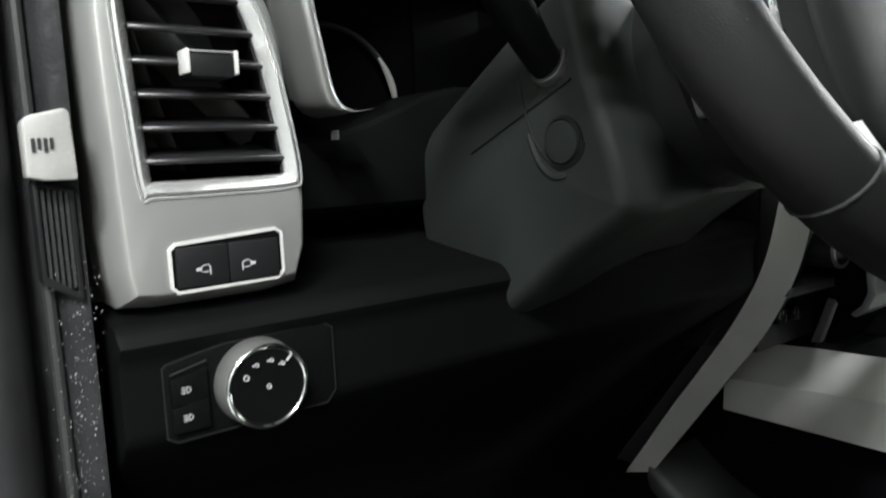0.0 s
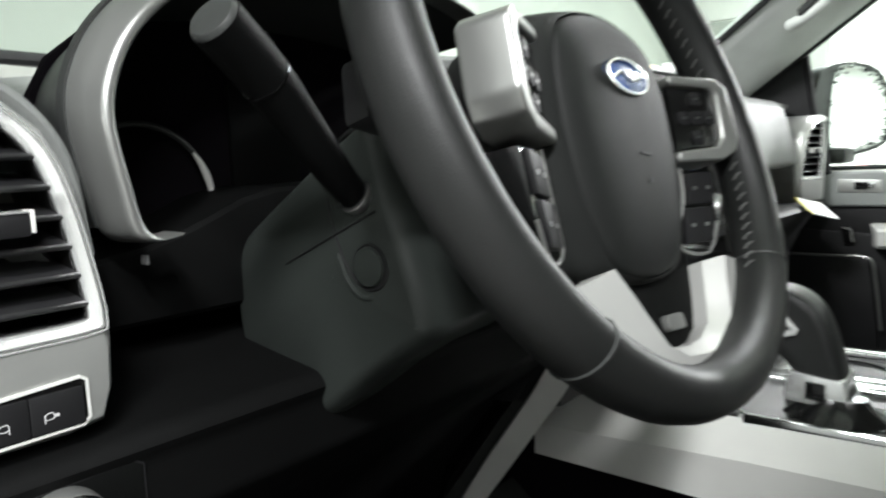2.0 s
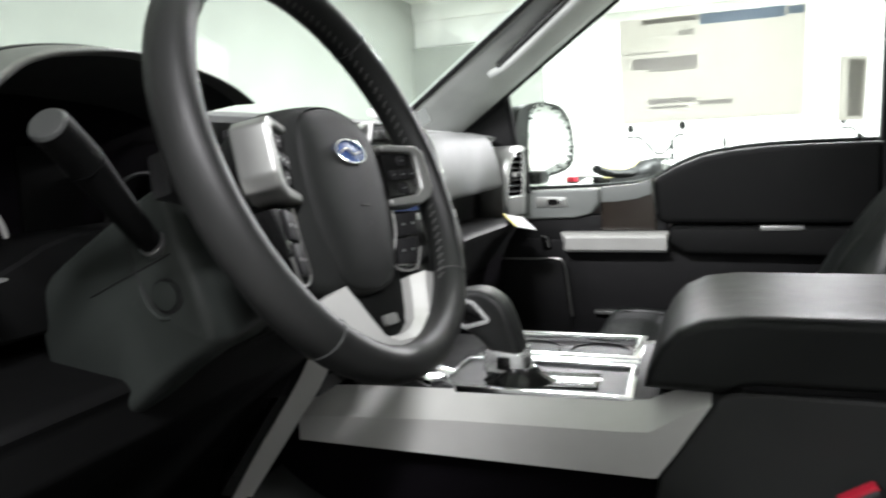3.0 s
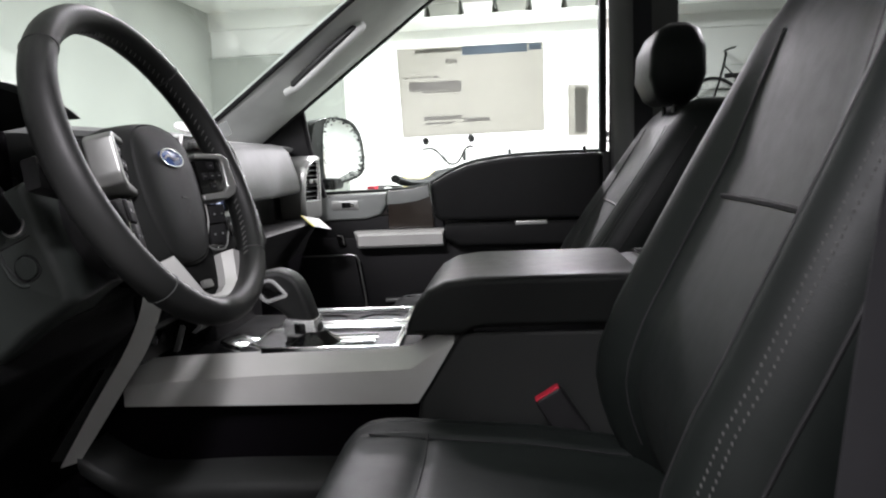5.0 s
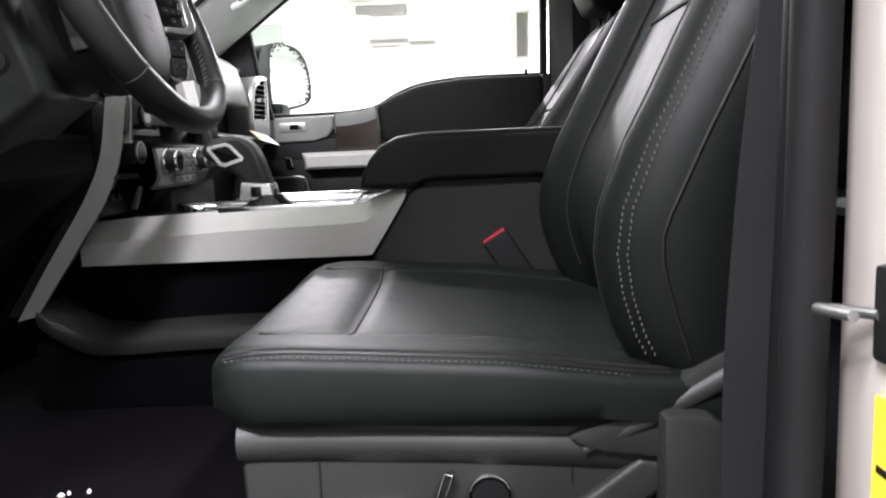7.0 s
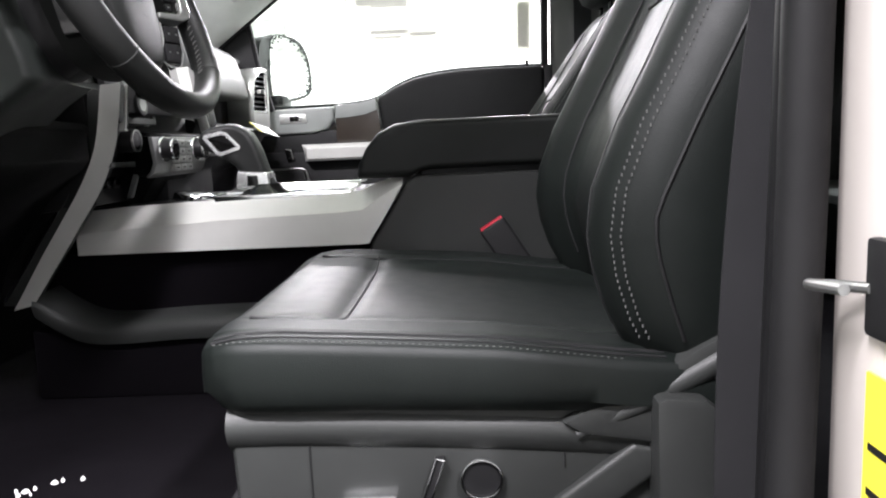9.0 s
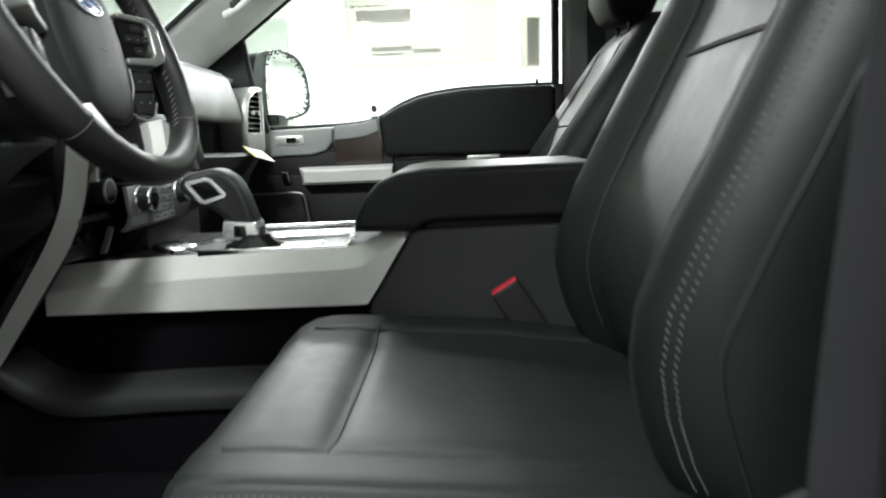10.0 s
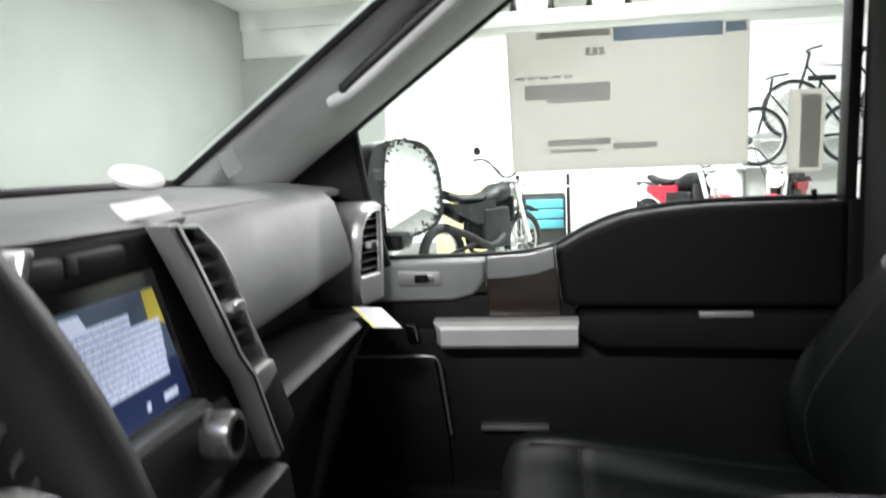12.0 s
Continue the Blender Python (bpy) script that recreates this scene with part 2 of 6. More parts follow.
def tube(pts, r, n=10, closed=False, flat=1.0, up=None):
    """A round or flattened bar along a line; r may be a list."""
    p = [Vector(q) for q in pts]
    m = len(p)
    rings, ref = [], None
    for i in range(m):
        d = (p[(i + 1) % m] - p[i - 1]) if closed else (p[min(i + 1, m - 1)] - p[max(i - 1, 0)])
        d.normalize()
        if up is not None:
            ref = Vector(up)
        elif ref is None:
            ref = Vector((0, 0, 1)) if abs(d.z) < 0.9 else Vector((1, 0, 0))
        u = (ref - d * ref.dot(d)).normalized()
        v = d.cross(u)
        ref = u if up is None else ref
        q = r[i] if isinstance(r, (list, tuple)) else r
        rings.append([p[i] + u * (q * flat * math.cos(a)) + v * (q * math.sin(a)) for a in (2 * math.pi * k / n for k in range(n))])
    return loft(rings, loop=closed)


def drum(a, b, r0, r1=None, n=24, bev=0.0, hollow=0.0):
    """A round bar from a to b, or a ring where hollow is its inner radius."""
    a, b = Vector(a), Vector(b)
    d = (b - a).normalized()
    u = d.orthogonal().normalized()
    v = d.cross(u)
    r1 = r0 if r1 is None else r1

    def ring(c, r):
        return [c + u * (r * math.cos(t)) + v * (r * math.sin(t)) for t in (2 * math.pi * k / n for k in range(n))]
    if hollow:
        bm = loft([ring(a, r0), ring(b, r1), ring(b, hollow), ring(a, hollow)], loop=True)
    else:
        bm = loft([ring(a, r0), ring(b, r1)])
    bmesh.ops.recalc_face_normals(bm, faces=bm.faces)
    return soften(bm, bev, 2, 40)


def moved(bm, m):
    bmesh.ops.transform(bm, matrix=m, verts=bm.verts)
    return bm


def rounded(w, h, r, n=5, cx=0.0, cy=0.0):
    """Corners of a rounded rectangle, round its middle."""
    out = []
    for sx, sy, a0 in ((1, 1, 0), (-1, 1, 90), (-1, -1, 180), (1, -1, 270)):
        for k in range(n + 1):
            a = radians(a0 + 90 * k / n)
            out.append((cx + sx * (w / 2 - r) + r * math.cos(a), cy + sy * (h / 2 - r) + r * math.sin(a)))
    return out


def frame_of(outer, inner, a, b, axis="y", bev=0.0):
    """A flat frame between two outlines with the same count of points."""
    def at(u, v, w):
        return {"x": (w, u, v), "y": (u, w, v), "z": (u, v, w)}[axis]
    bm = loft([[at(u, v, a) for u, v in outer], [at(u, v, b) for u, v in outer], [at(u, v, b) for u, v in inner], [at(u, v, a) for u, v in inner]], loop=True)
    bmesh.ops.recalc_face_normals(bm, faces=bm.faces)
    return soften(bm, bev, 2, 40)


def shrink(pts, d):
    """An outline drawn in by d."""
    out, n = [], len(pts)
    area = sum(pts[i][0] * pts[(i + 1) % n][1] - pts[(i + 1) % n][0] * pts[i][1] for i in range(n))
    s = 1 if area > 0 else -1
    for i in range(n):
        a, b, c = Vector(pts[i - 1]), Vector(pts[i]), Vector(pts[(i + 1) % n])
        e, f = (b - a).normalized(), (c - b).normalized()
        n1, n2 = Vector((-e.y, e.x)) * s, Vector((-f.y, f.x)) * s
        k = (n1 + n2)
        k = k / max(0.3, k.dot(n1))
        out.append(tuple(b + k * d))
    return out


def flat2(pts, n=6):
    """A smooth closed outline through 2D points."""
    return [(q.x, q.y) for q in curve([(x, y, 0) for x, y in pts], n, True)]


# ---- garage ----
def garage():
    x0, x1, y0, y1, top = -3.2, 8.9, -7.0, 3.75, 3.35
    solid("ground", box(x0 - 0.2, x1 + 0.2, y0 - 0.2, y1 + 0.2, -0.1, 0.0, 0), CONCRETE, "grey concrete garage floor", "floor", "structure")
    solid("ceiling", box(x0 - 0.2, x1 + 0.2, y0 - 0.2, y1 + 0.2, top, top + 0.1, 0), WALLPAINT, "white painted garage ceiling", "ceiling", "structure")
    solid("wall_north", box(x0 - 0.15, x1 + 0.15, y1, y1 + 0.15, 0, top, 0), WALLGREY, "grey-green painted garage wall", "wall", "structure")
    solid("wall_east", box(x1, x1 + 0.15, y0, y1, 0, top, 0), WALLPAINT, "white painted garage wall", "wall", "structure")
    solid("wall_south", box(x0 - 0.15, x1 + 0.15, y0 - 0.15, y0, 0, top, 0), WALLPAINT, "white painted garage wall", "wall", "structure")
    solid("wall_west", box(x0 - 0.15, x0, y0, y1, 0, top, 0), DARKWALL, "unseen dark grey garage wall that cuts bounced light", "wall", "structure")
    solid("wall_return", box(x1 - 0.15, x1, 1.9, y1, 0, 2.72, 0), WALLGREY, "grey-green painted lower wall at the corner", "wall", "structure")
    # housings are invented to go with the added lamps
    for lx, ly, w in LAMPS:
        lamp = thing("added_ceiling_light", "white housing over an added lamp out of view", "ceiling light", (lx, ly, top), "ceiling lights")
        a, b = (0.5, 0.18) if ly == -1.55 else (0.1, 0.65)
        part("housing", box(lx - a, lx + a, ly - b, ly + b, 3.29, 3.352, 0.01), WALLPAINT, lamp)


garage()


# ---- cab shell ----
def cab():
    solid("floor", box(-0.78, 0.92, -2.0, 0.62, 0.60, 0.635, 0), CARPET, "black carpet on the cab floor", "carpet", "structure")
    solid("firewall", box(-0.78, 0.92, 0.50, 0.56, 0.63, 1.24, 0), CARPET, "black carpeted firewall behind the pedals", "firewall", "structure")
    solid("headliner", box(-0.74, 0.82, -2.0, -0.27, 1.80, 1.86, 0.02), HEADLINER, "light grey fabric headliner", "headliner", "structure")
    solid("roof", box(-0.80, 0.88, -2.05, -0.25, 1.865, 1.90, 0.02), BODY, "pale painted truck roof", "roof", "structure")
    solid("rear_wall", box(-0.78, 0.94, -2.06, -2.0, 0.60, 1.15, 0.01), CARPET, "dark carpeted rear wall of the cab", "wall", "structure")
    sill = [(-0.80, 0.60), (-0.80, 0.70), (-0.90, 0.70), (-0.95, 0.66), (-0.95, 0.56), (-0.80, 0.56)]
    solid("door_sill", prism(sill, -0.60, 0.55, "y", 0.01), RUBBER, "black plastic door sill plate", "door sill", "structure")
    solid("door_sill", box(0.90, 0.99, -2.0, 0.60, 0.56, 0.70, 0.01), RUBBER, "black plastic door sill on the passenger side", "door sill", "structure")
    # hinge pillar beside the dash end
    hinge = thing("hinge_pillar", "dusty black door hinge pillar with rubber seal", "pillar", (-0.80, 0.25, 0.60))
    part("pillar_trim", prism([(-0.752, 0.172), (-0.775, 0.176), (-0.80, 0.20), (-0.80, 0.50), (-0.752, 0.50)], 0.60, 1.34, "z", 0.004), DUSTY, hinge)
    part("rubber_seal", tube([(-0.790, 0.17, 0.62), (-0.788, 0.168, 1.0), (-0.785, 0.172, 1.36)], 0.012, 12), RUBBER, hinge, "black rubber door seal")
    part("seam_bead", tube([(-0.7655, 0.166, 0.62), (-0.7665, 0.167, 1.0), (-0.768, 0.17, 1.36)], 0.0025, 8), GREYP, hinge)


cab()


def side_pillar():
    """The pillar behind the driver, with its trim, belt and painted jamb."""
    p = thing("center_pillar", "black trimmed door pillar with pale painted jamb", "pillar", (-0.86, -0.68, 0.60))
    part("inner_trim", prism([(-0.80, -0.66), (-0.72, -0.72), (-0.72, -0.86), (-0.80, -0.80)], 0.62, 1.80, "z", 0.012), HARD, p)
    part("weather_strip", tube(curve([(-0.866, -0.590, 0.62), (-0.866, -0.594, 0.95), (-0.864, -0.605, 1.3), (-0.85, -0.67, 1.80)], 8), 0.0145, 14), RUBBER, p, "black rubber weather strip")
    part("trim_edge", tube(curve([(-0.83, -0.600, 0.62), (-0.83, -0.606, 0.95), (-0.83, -0.620, 1.3), (-0.82, -0.69, 1.80)], 8), 0.016, 14), HARD, p)
    part("painted_jamb", prism([(-0.872, -0.613), (-0.895, -0.605), (-0.94, -0.5975), (-0.968, -0.600), (-0.985, -0.64), (-0.985, -0.95), (-0.80, -0.95), (-0.80, -0.66)], 0.62, 1.84, "z", 0.012), BODY, p, "pale painted metal jamb")
    st = part("striker", tube(curve([(-0.945, -0.594, 0.9385), (-0.915, -0.5905, 0.9345), (-0.905, -0.586, 0.9330), (-0.910, -0.580, 0.9345), (-0.945, -0.580, 0.9385)], 6), 0.0031, 10), SPOKE, p, "steel latch striker")
    part("striker_plate", box(-0.966, -0.9395, -0.606, -0.5925, 0.914, 0.964, 0.003), RUBBER, st)
    lab = part("label_sticker", box(-0.966, -0.9405, -0.5968, -0.5950, 0.72, 0.895, 0), YELLOW, p, "yellow warning label")
    for k in range(6):
        part("printed_bar", box(-0.963, -0.945, -0.5949, -0.5945, 0.735 + 0.024 * k, 0.739 + 0.024 * k, 0), RUBBER, lab)
    part("trim_line", tube([(-0.845, -0.5955, 1.212), (-0.845, -0.598, 1.35), (-0.844, -0.602, 1.55)], 0.003, 8), PILLAR, p, "pale grey trim line")


side_pillar()


def belt():
    b = thing("seat_belt", "dark grey seat belt webbing hanging on the pillar", "seat belt", (-0.78, -0.62, 0.7))
    pts = curve([(-0.765, -0.600, 0.70), (-0.77, -0.602, 0.9), (-0.775, -0.620, 1.12), (-0.76, -0.68, 1.5), (-0.74, -0.72, 1.72)], 8)
    bm = loft([[(q.x - 0.0, q.y + 0.020, q.z), (q.x + 0.002, q.y + 0.020, q.z), (q.x + 0.002, q.y - 0.024, q.z), (q.x, q.y - 0.024, q.z)] for q in pts])
    part("webbing", bm, BELT, b)
    bm = prism([(-0.545, 0.803), (-0.553, 0.806), (-0.585, 0.803), (-0.598, 0.792), (-0.600, 0.64), (-0.547, 0.64)], -0.735, -0.70, "x", 0.008)
    part("lower_cover", bm, GREYP, b, "grey plastic belt anchor cover")


belt()


# ---- dashboard ----
def dashboard():
    d = thing("dashboard", "black soft-touch dashboard with grey upper pad", "dashboard", (0, 0.3, 0.63))
    # lower left: ledge and switch panel
    low = [(0.345, 0.74), (0.30, 0.86), (0.225, 0.955), (0.170, 1.0), (0.156, 1.015), (0.156, 1.052), (0.150, 1.060), (0.158, 1.069), (0.215, 1.077), (0.30, 1.09), (0.48, 1.10), (0.48, 0.74)]
    part("lower_panel", prism(low, -0.746, -0.222, "x", 0.006), INK, d)
    # deep recess between pod and column
    part("inner_wall", prism([(0.19, 1.075), (0.30, 1.085), (0.46, 1.10), (0.46, 1.24), (0.30, 1.235), (0.225, 1.22)], -0.752, -0.650, "x", 0.006), HARD, d)
    corner = flat2([(-0.751, 1.262), (-0.716, 1.2605), (-0.690, 1.2515), (-0.667, 1.2345), (-0.652, 1.209), (-0.6440, 1.168), (-0.6425, 1.150), (-0.6430, 1.136)], 4)
    rings = []
    for y, k in ((0.205, -0.008), (0.192, -0.006), (0.1835, -0.002), (0.181, 0.001), (0.184, 0.0042), (0.194, 0.0055), (0.212, 0.0055), (0.245, 0.004), (0.34, 0.004)):
        rings.append([(x + k * 0.85 * min(1, max(0, (z - 1.150) / 0.05)) - 0.003 * (z < 1.16), y, z + k * (z > 1.15)) for x, z in corner] + [(-0.70, y, 1.136), (-0.751, y, 1.136)])
    part("corner_pad", loft(rings), DASHTOP, d, "grey grained skin wrapping the vent pod", angle=60)
    part("back_panel", box(-0.66, -0.20, 0.33, 0.36, 1.05, 1.235, 0.004), HARD, d)
    part("column_surround", prism([(-0.650, 1.105), (-0.650, 1.150), (-0.615, 1.152), (-0.585, 1.156), (-0.560, 1.163), (-0.535, 1.172), (-0.510, 1.182), (-0.480, 1.188), (-0.30, 1.188), (-0.20, 1.15), (-0.20, 1.105)], 0.236, 0.34, "y", 0.008, 3), INK, d, "black arch over the steering column")
    # top skin, running to the windscreen
    xs = [-0.745, -0.60, -0.40, -0.22, -0.12, 0.06, 0.15, 0.22, 0.45, 0.70, 0.90]
    front = [0.205, 0.34, 0.34, 0.34, 0.150, 0.145, 0.165, 0.212, 0.225, 0.24, 0.25]
    rise = [1.244, 1.258, 1.318, 1.314, 1.296, 1.294, 1.294, 1.292, 1.291, 1.288, 1.285]
    rings = []
    for x, f, z in zip(xs, front, rise):
        rings.append([(x, f, z - 0.012), (x, f - 0.004, z - 0.004), (x, f + 0.010, z + 0.002), (x, f + 0.06, z + 0.008), (x, max(0.36, f + 0.08), min(1.30, z + 0.02)), (x, 0.52, 1.303 if x > -0.3 else 1.288), (x, 0.56, 1.28), (x, 0.56, 1.20), (x, f + 0.10, z - 0.045)])
    part("top_pad", loft(rings), DASHTOP, d, "grey grained dash top")
    part("defroster_slot", prism([(-0.14, 0.330), (-0.02, 0.262), (0.015, 0.272), (0.005, 0.292), (-0.12, 0.352)], 1.296, 1.3065, "z", 0.001), LOWDASH, d, "black defroster slot in the dash top")
    # passenger side pad
    rings = []
    for k in range(13):
        s = k / 12
        x = 0.070 + s * 0.695
        y = 0.154 + 0.038 * s
        rings.append([(x, y + 0.075, 1.293), (x, y + 0.045, 1.286), (x, y + 0.026, 1.268), (x, y + 0.006, 1.205), (x, y, 1.168), (x, y + 0.004, 1.158), (x, y + 0.014, 1.154), (x, y + 0.10, 1.158), (x, y + 0.13, 1.29)])
    part("passenger_pad", loft(rings), DASHTOP, d, "grey padded passenger dash face", angle=60)
    part("shelf_back", box(0.165, 0.93, 0.272, 0.30, 1.03, 1.28, 0.003), HARD, d)
    rings = []
    for k in range(11):
        s = k / 10
        x = 0.215 + s * 0.60
        y, z = 0.150 + 0.014 * s, 1.084 - 0.010 * s
        rings.append([(x, y + 0.004, z - 0.016), (x, y, z - 0.006), (x, y + 0.006, z), (x, y + 0.02, z + 0.004), (x, y + 0.13, z + 0.006), (x, y + 0.13, 0.90), (x, y + 0.05, 0.97), (x, y + 0.030, 1.02)])
    part("passenger_shelf", loft(rings), BLACK, d, "black shelf lip below the pad", angle=60)
    part("glove_box_door", prism([(0.205, 1.00), (0.215, 0.80), (0.27, 0.74), (0.34, 0.74), (0.34, 1.00)], 0.24, 0.80, "x", 0.012), CARPET, d)
    return d


dashboard()


def pod_outline():
    """The silver pod's rear outline, x outwards and z."""
    return [(-0.743, 1.078), (-0.738, 1.073), (-0.655, 1.073), (-0.646, 1.080), (-0.6435, 1.12), (-0.648, 1.165), (-0.656, 1.205), (-0.668, 1.228), (-0.690, 1.246), (-0.715, 1.256), (-0.745, 1.258), (-0.748, 1.20), (-0.746, 1.14)]


def vent_outline():
    return flat2([(-0.728, 1.128), (-0.722, 1.1255), (-0.690, 1.1255), (-0.657, 1.1265), (-0.6518, 1.132), (-0.6555, 1.16), (-0.6625, 1.193), (-0.672, 1.218), (-0.688, 1.235), (-0.708, 1.2435), (-0.729, 1.2445), (-0.7335, 1.240), (-0.7335, 1.205), (-0.731, 1.165)], 4)


def vent_pod(mirror=False):
    """A silver pod with its air vent; the driver's holds the mirror switches."""
    def X(x):
        return 0.155 - x if mirror else x
    dy = 0.036 if mirror else 0.0
    p = thing("air_vent_pod", "satin silver vent pod with chrome-framed black louvres" + ("" if mirror else " and mirror switches"), "air vent", (0.80, 0.193, 1.07) if mirror else (-0.70, 0.17, 1.07))
    out = [(X(x), z) for x, z in pod_outline()]
    ven = [(X(x), z) for x, z in vent_outline()]
    # face plate with the opening for the vent
    y = 0.157 + dy
    c = (X(-0.692), 1.175)

    def cast(a):
        best = None
        m = len(out)
        for i in range(m):
            (x1, z1), (x2, z2) = out[i], out[(i + 1) % m]
            dx, dz = math.cos(a), math.sin(a)
            det = dx * (z1 - z2) - dz * (x1 - x2)
            if abs(det) < 1e-9:
                continue
            t = ((x1 - c[0]) * (z1 - z2) - (z1 - c[1]) * (x1 - x2)) / det
            u = (dx * (z1 - c[1]) - dz * (x1 - c[0])) / det
            if t > 0 and -1e-6 <= u <= 1 + 1e-6 and (best is None or t < best):
                best = t
        return (c[0] + best * math.cos(a), c[1] + best * math.sin(a))
    ring = [cast(math.atan2(z - c[1], x - c[0])) for x, z in ven]
    rings = [[(x, y + 0.10, z) for x, z in ring], [(x, y + 0.016, z) for x, z in ring], [(x, y + 0.0125, z) for x, z in shrink(ring, 0.0010)], [(x, y + 0.0018, z) for x, z in shrink(ring, 0.0064)], [(x, y + 0.0003, z) for x, z in shrink(ring, 0.0078)], [(x, y, z) for x, z in shrink(ring, 0.0088)],
             [(x, y, z) for x, z in ven], [(x, y + 0.03, z) for x, z in ven]]
    part("bezel", loft(rings, caps=False), SILVER, p, "satin silver plastic bezel", angle=24)
    part("frame_line", tube([(x, y - 0.0002, z) for x, z in shrink(ven, -0.0012)], 0.0006, 6, True), BRIGHT, p, "thin bright line round the vent")
    inner = shrink(ven, 0.0062)
    part("chrome_frame", loft([[(x, y + d, z) for x, z in shrink(ven, k)] for k, d in ((-0.0002, 0.002), (0.0003, -0.0006), (0.0014, -0.0010), (0.0058, 0.0030), (0.0066, 0.0060), (0.0062, 0.0120))], caps=False), BRIGHT, p, "bright chrome vent frame")
    part("housing", loft([[(x, y + 0.004, z) for x, z in shrink(ven, 0.0065)], [(x, y + 0.05, z) for x, z in shrink(ven, 0.008)]], caps=False), GLOSS, p)
    part("housing_back", prism(shrink(ven, 0.006), y + 0.05, y + 0.053, "y"), RUBBER, p)
    for k in range(7):
        z = 1.1405 + 0.0147 * k
        xs = sorted(q[0] for q in inner if abs(q[1] - z) < 0.012)
        a, b = xs[0] + 0.0005, xs[-1] - 0.0005
        part("louvre", prism([(y + 0.0025, z - 0.0008), (y + 0.0025, z + 0.0008), (y + 0.0040, z + 0.0020), (y + 0.030, z + 0.0075), (y + 0.030, z + 0.0055), (y + 0.0045, z - 0.0016)], a, b, "x", 0.0005, 1), LOUVRE, p)
    tab = part("adjuster_tab", box(X(-0.694) - 0.0105, X(-0.694) + 0.0105, y - 0.007, y + 0.012, 1.1775, 1.1885, 0.002), HARD, p, "dark grey tab with bright ends")
    for s in (-1, 1):
        part("tab_clip", box(X(-0.694) + s * 0.0112 - 0.0009, X(-0.694) + s * 0.0112 + 0.0009, y - 0.0078, y + 0.004, 1.1790, 1.1898, 0.0008), LIGHTSILVER, tab)
    # bright plate paints the light that falls on the tab's top
    part("tab_top_light", box(X(-0.694) - 0.010, X(-0.694) + 0.010, y - 0.0074, y + 0.008, 1.1884, 1.1893, 0.0003), BRIGHT, tab)
    if mirror:
        p.rotation_euler = (0, 0, radians(-16))
        return p
    sw = [(-0.7195, 1.083), (-0.7195, 1.1005), (-0.7165, 1.1035), (-0.667, 1.1065), (-0.6635, 1.104), (-0.6635, 1.0845), (-0.667, 1.081), (-0.7165, 1.080)]
    frame = part("mirror_switch", frame_of(sw, shrink(sw, 0.0013), y - 0.0012, y + 0.006), LIGHTSILVER, p, "black mirror switch with white symbols")
    part("switch_base", prism(shrink(sw, 0.0012), y - 0.0004, y + 0.008, "y"), GLOSS, frame)
    for a, b in ((-0.7165, -0.69215), (-0.69185, -0.6665)):
        part("button", box(a, b, y - 0.0022, y + 0.004, 1.0825, 1.1015, 0.0012), HARD, frame)
    for cx, s in ((-0.7035, -1), (-0.6835, 1)):
        k = 0.72
        icon = curve([(cx - 0.0022 * k, y - 0.0024, 1.0918), (cx + 0.0022 * k, y - 0.0024, 1.0922), (cx + 0.0026 * k, y - 0.0024, 1.0894), (cx - 0.0026 * k, y - 0.0024, 1.0894)], 3, True)
        bm = tube(icon, 0.00022, 5, True)
        for i in range(3):
            q = cx + s * (0.0034 + 0.0011 * i) * k
            add(bm, box(q - 0.0003, q + 0.0003, y - 0.0026, y - 0.0021, 1.0899, 1.0913, 0))
        add(bm, box(cx - s * 0.003 * k - 0.0002, cx - s * 0.003 * k + 0.0002, y - 0.0026, y - 0.0021, 1.0876, 1.0915, 0))
        part("mirror_symbol", bm, MARK, frame)
    return p


vent_pod()
vent_pod(True)


def dash_end():
    e = thing("dash_end_cap", "black dash end cap with ribbed grille", "end cap", (-0.755, 0.18, 1.0))
    part("cap", prism([(-0.7465, 0.160), (-0.755, 0.163), (-0.762, 0.176), (-0.762, 0.24), (-0.7465, 0.24)], 0.72, 1.30, "z", 0.003), DUSTY, e)
    part("grille_frame", frame_of([(-0.7645, 1.092), (-0.7645, 1.134), (-0.7495, 1.131), (-0.7495, 1.082)], [(-0.7625, 1.095), (-0.7625, 1.132), (-0.7515, 1.129), (-0.7515, 1.087)], 0.158, 0.17, "y", 0.0006), HARD, e)
    for k in range(5):
        x = -0.7612 + 0.0022 * k
        part("rib", box(x - 0.0006, x + 0.0006, 0.1585, 0.168, 1.089, 1.131, 0), GREYP, e)
    c = thing("latch_block", "light grey plastic block with worn symbols", "plastic block", (-0.76, 0.165, 1.135))
    part("block", prism([(-0.7665, 1.136), (-0.7665, 1.158), (-0.7645, 1.1605), (-0.7515, 1.1635), (-0.7495, 1.162), (-0.7485, 1.1345), (-0.760, 1.1345)], 0.150, 0.166, "y", 0.0035), BLOCK, c)
    for k in range(4):
        part("symbol_bar", box(-0.7645 + 0.0022 * k, -0.7632 + 0.0022 * k, 0.1494, 0.150, 1.146 + 0.0012 * (k % 2), 1.1515, 0), GREYP, c)


before = set(scene.objects)
dash_end()
for ob in set(scene.objects) - before:
    if ob.parent is None:
        ob.location.x -= 0.0055


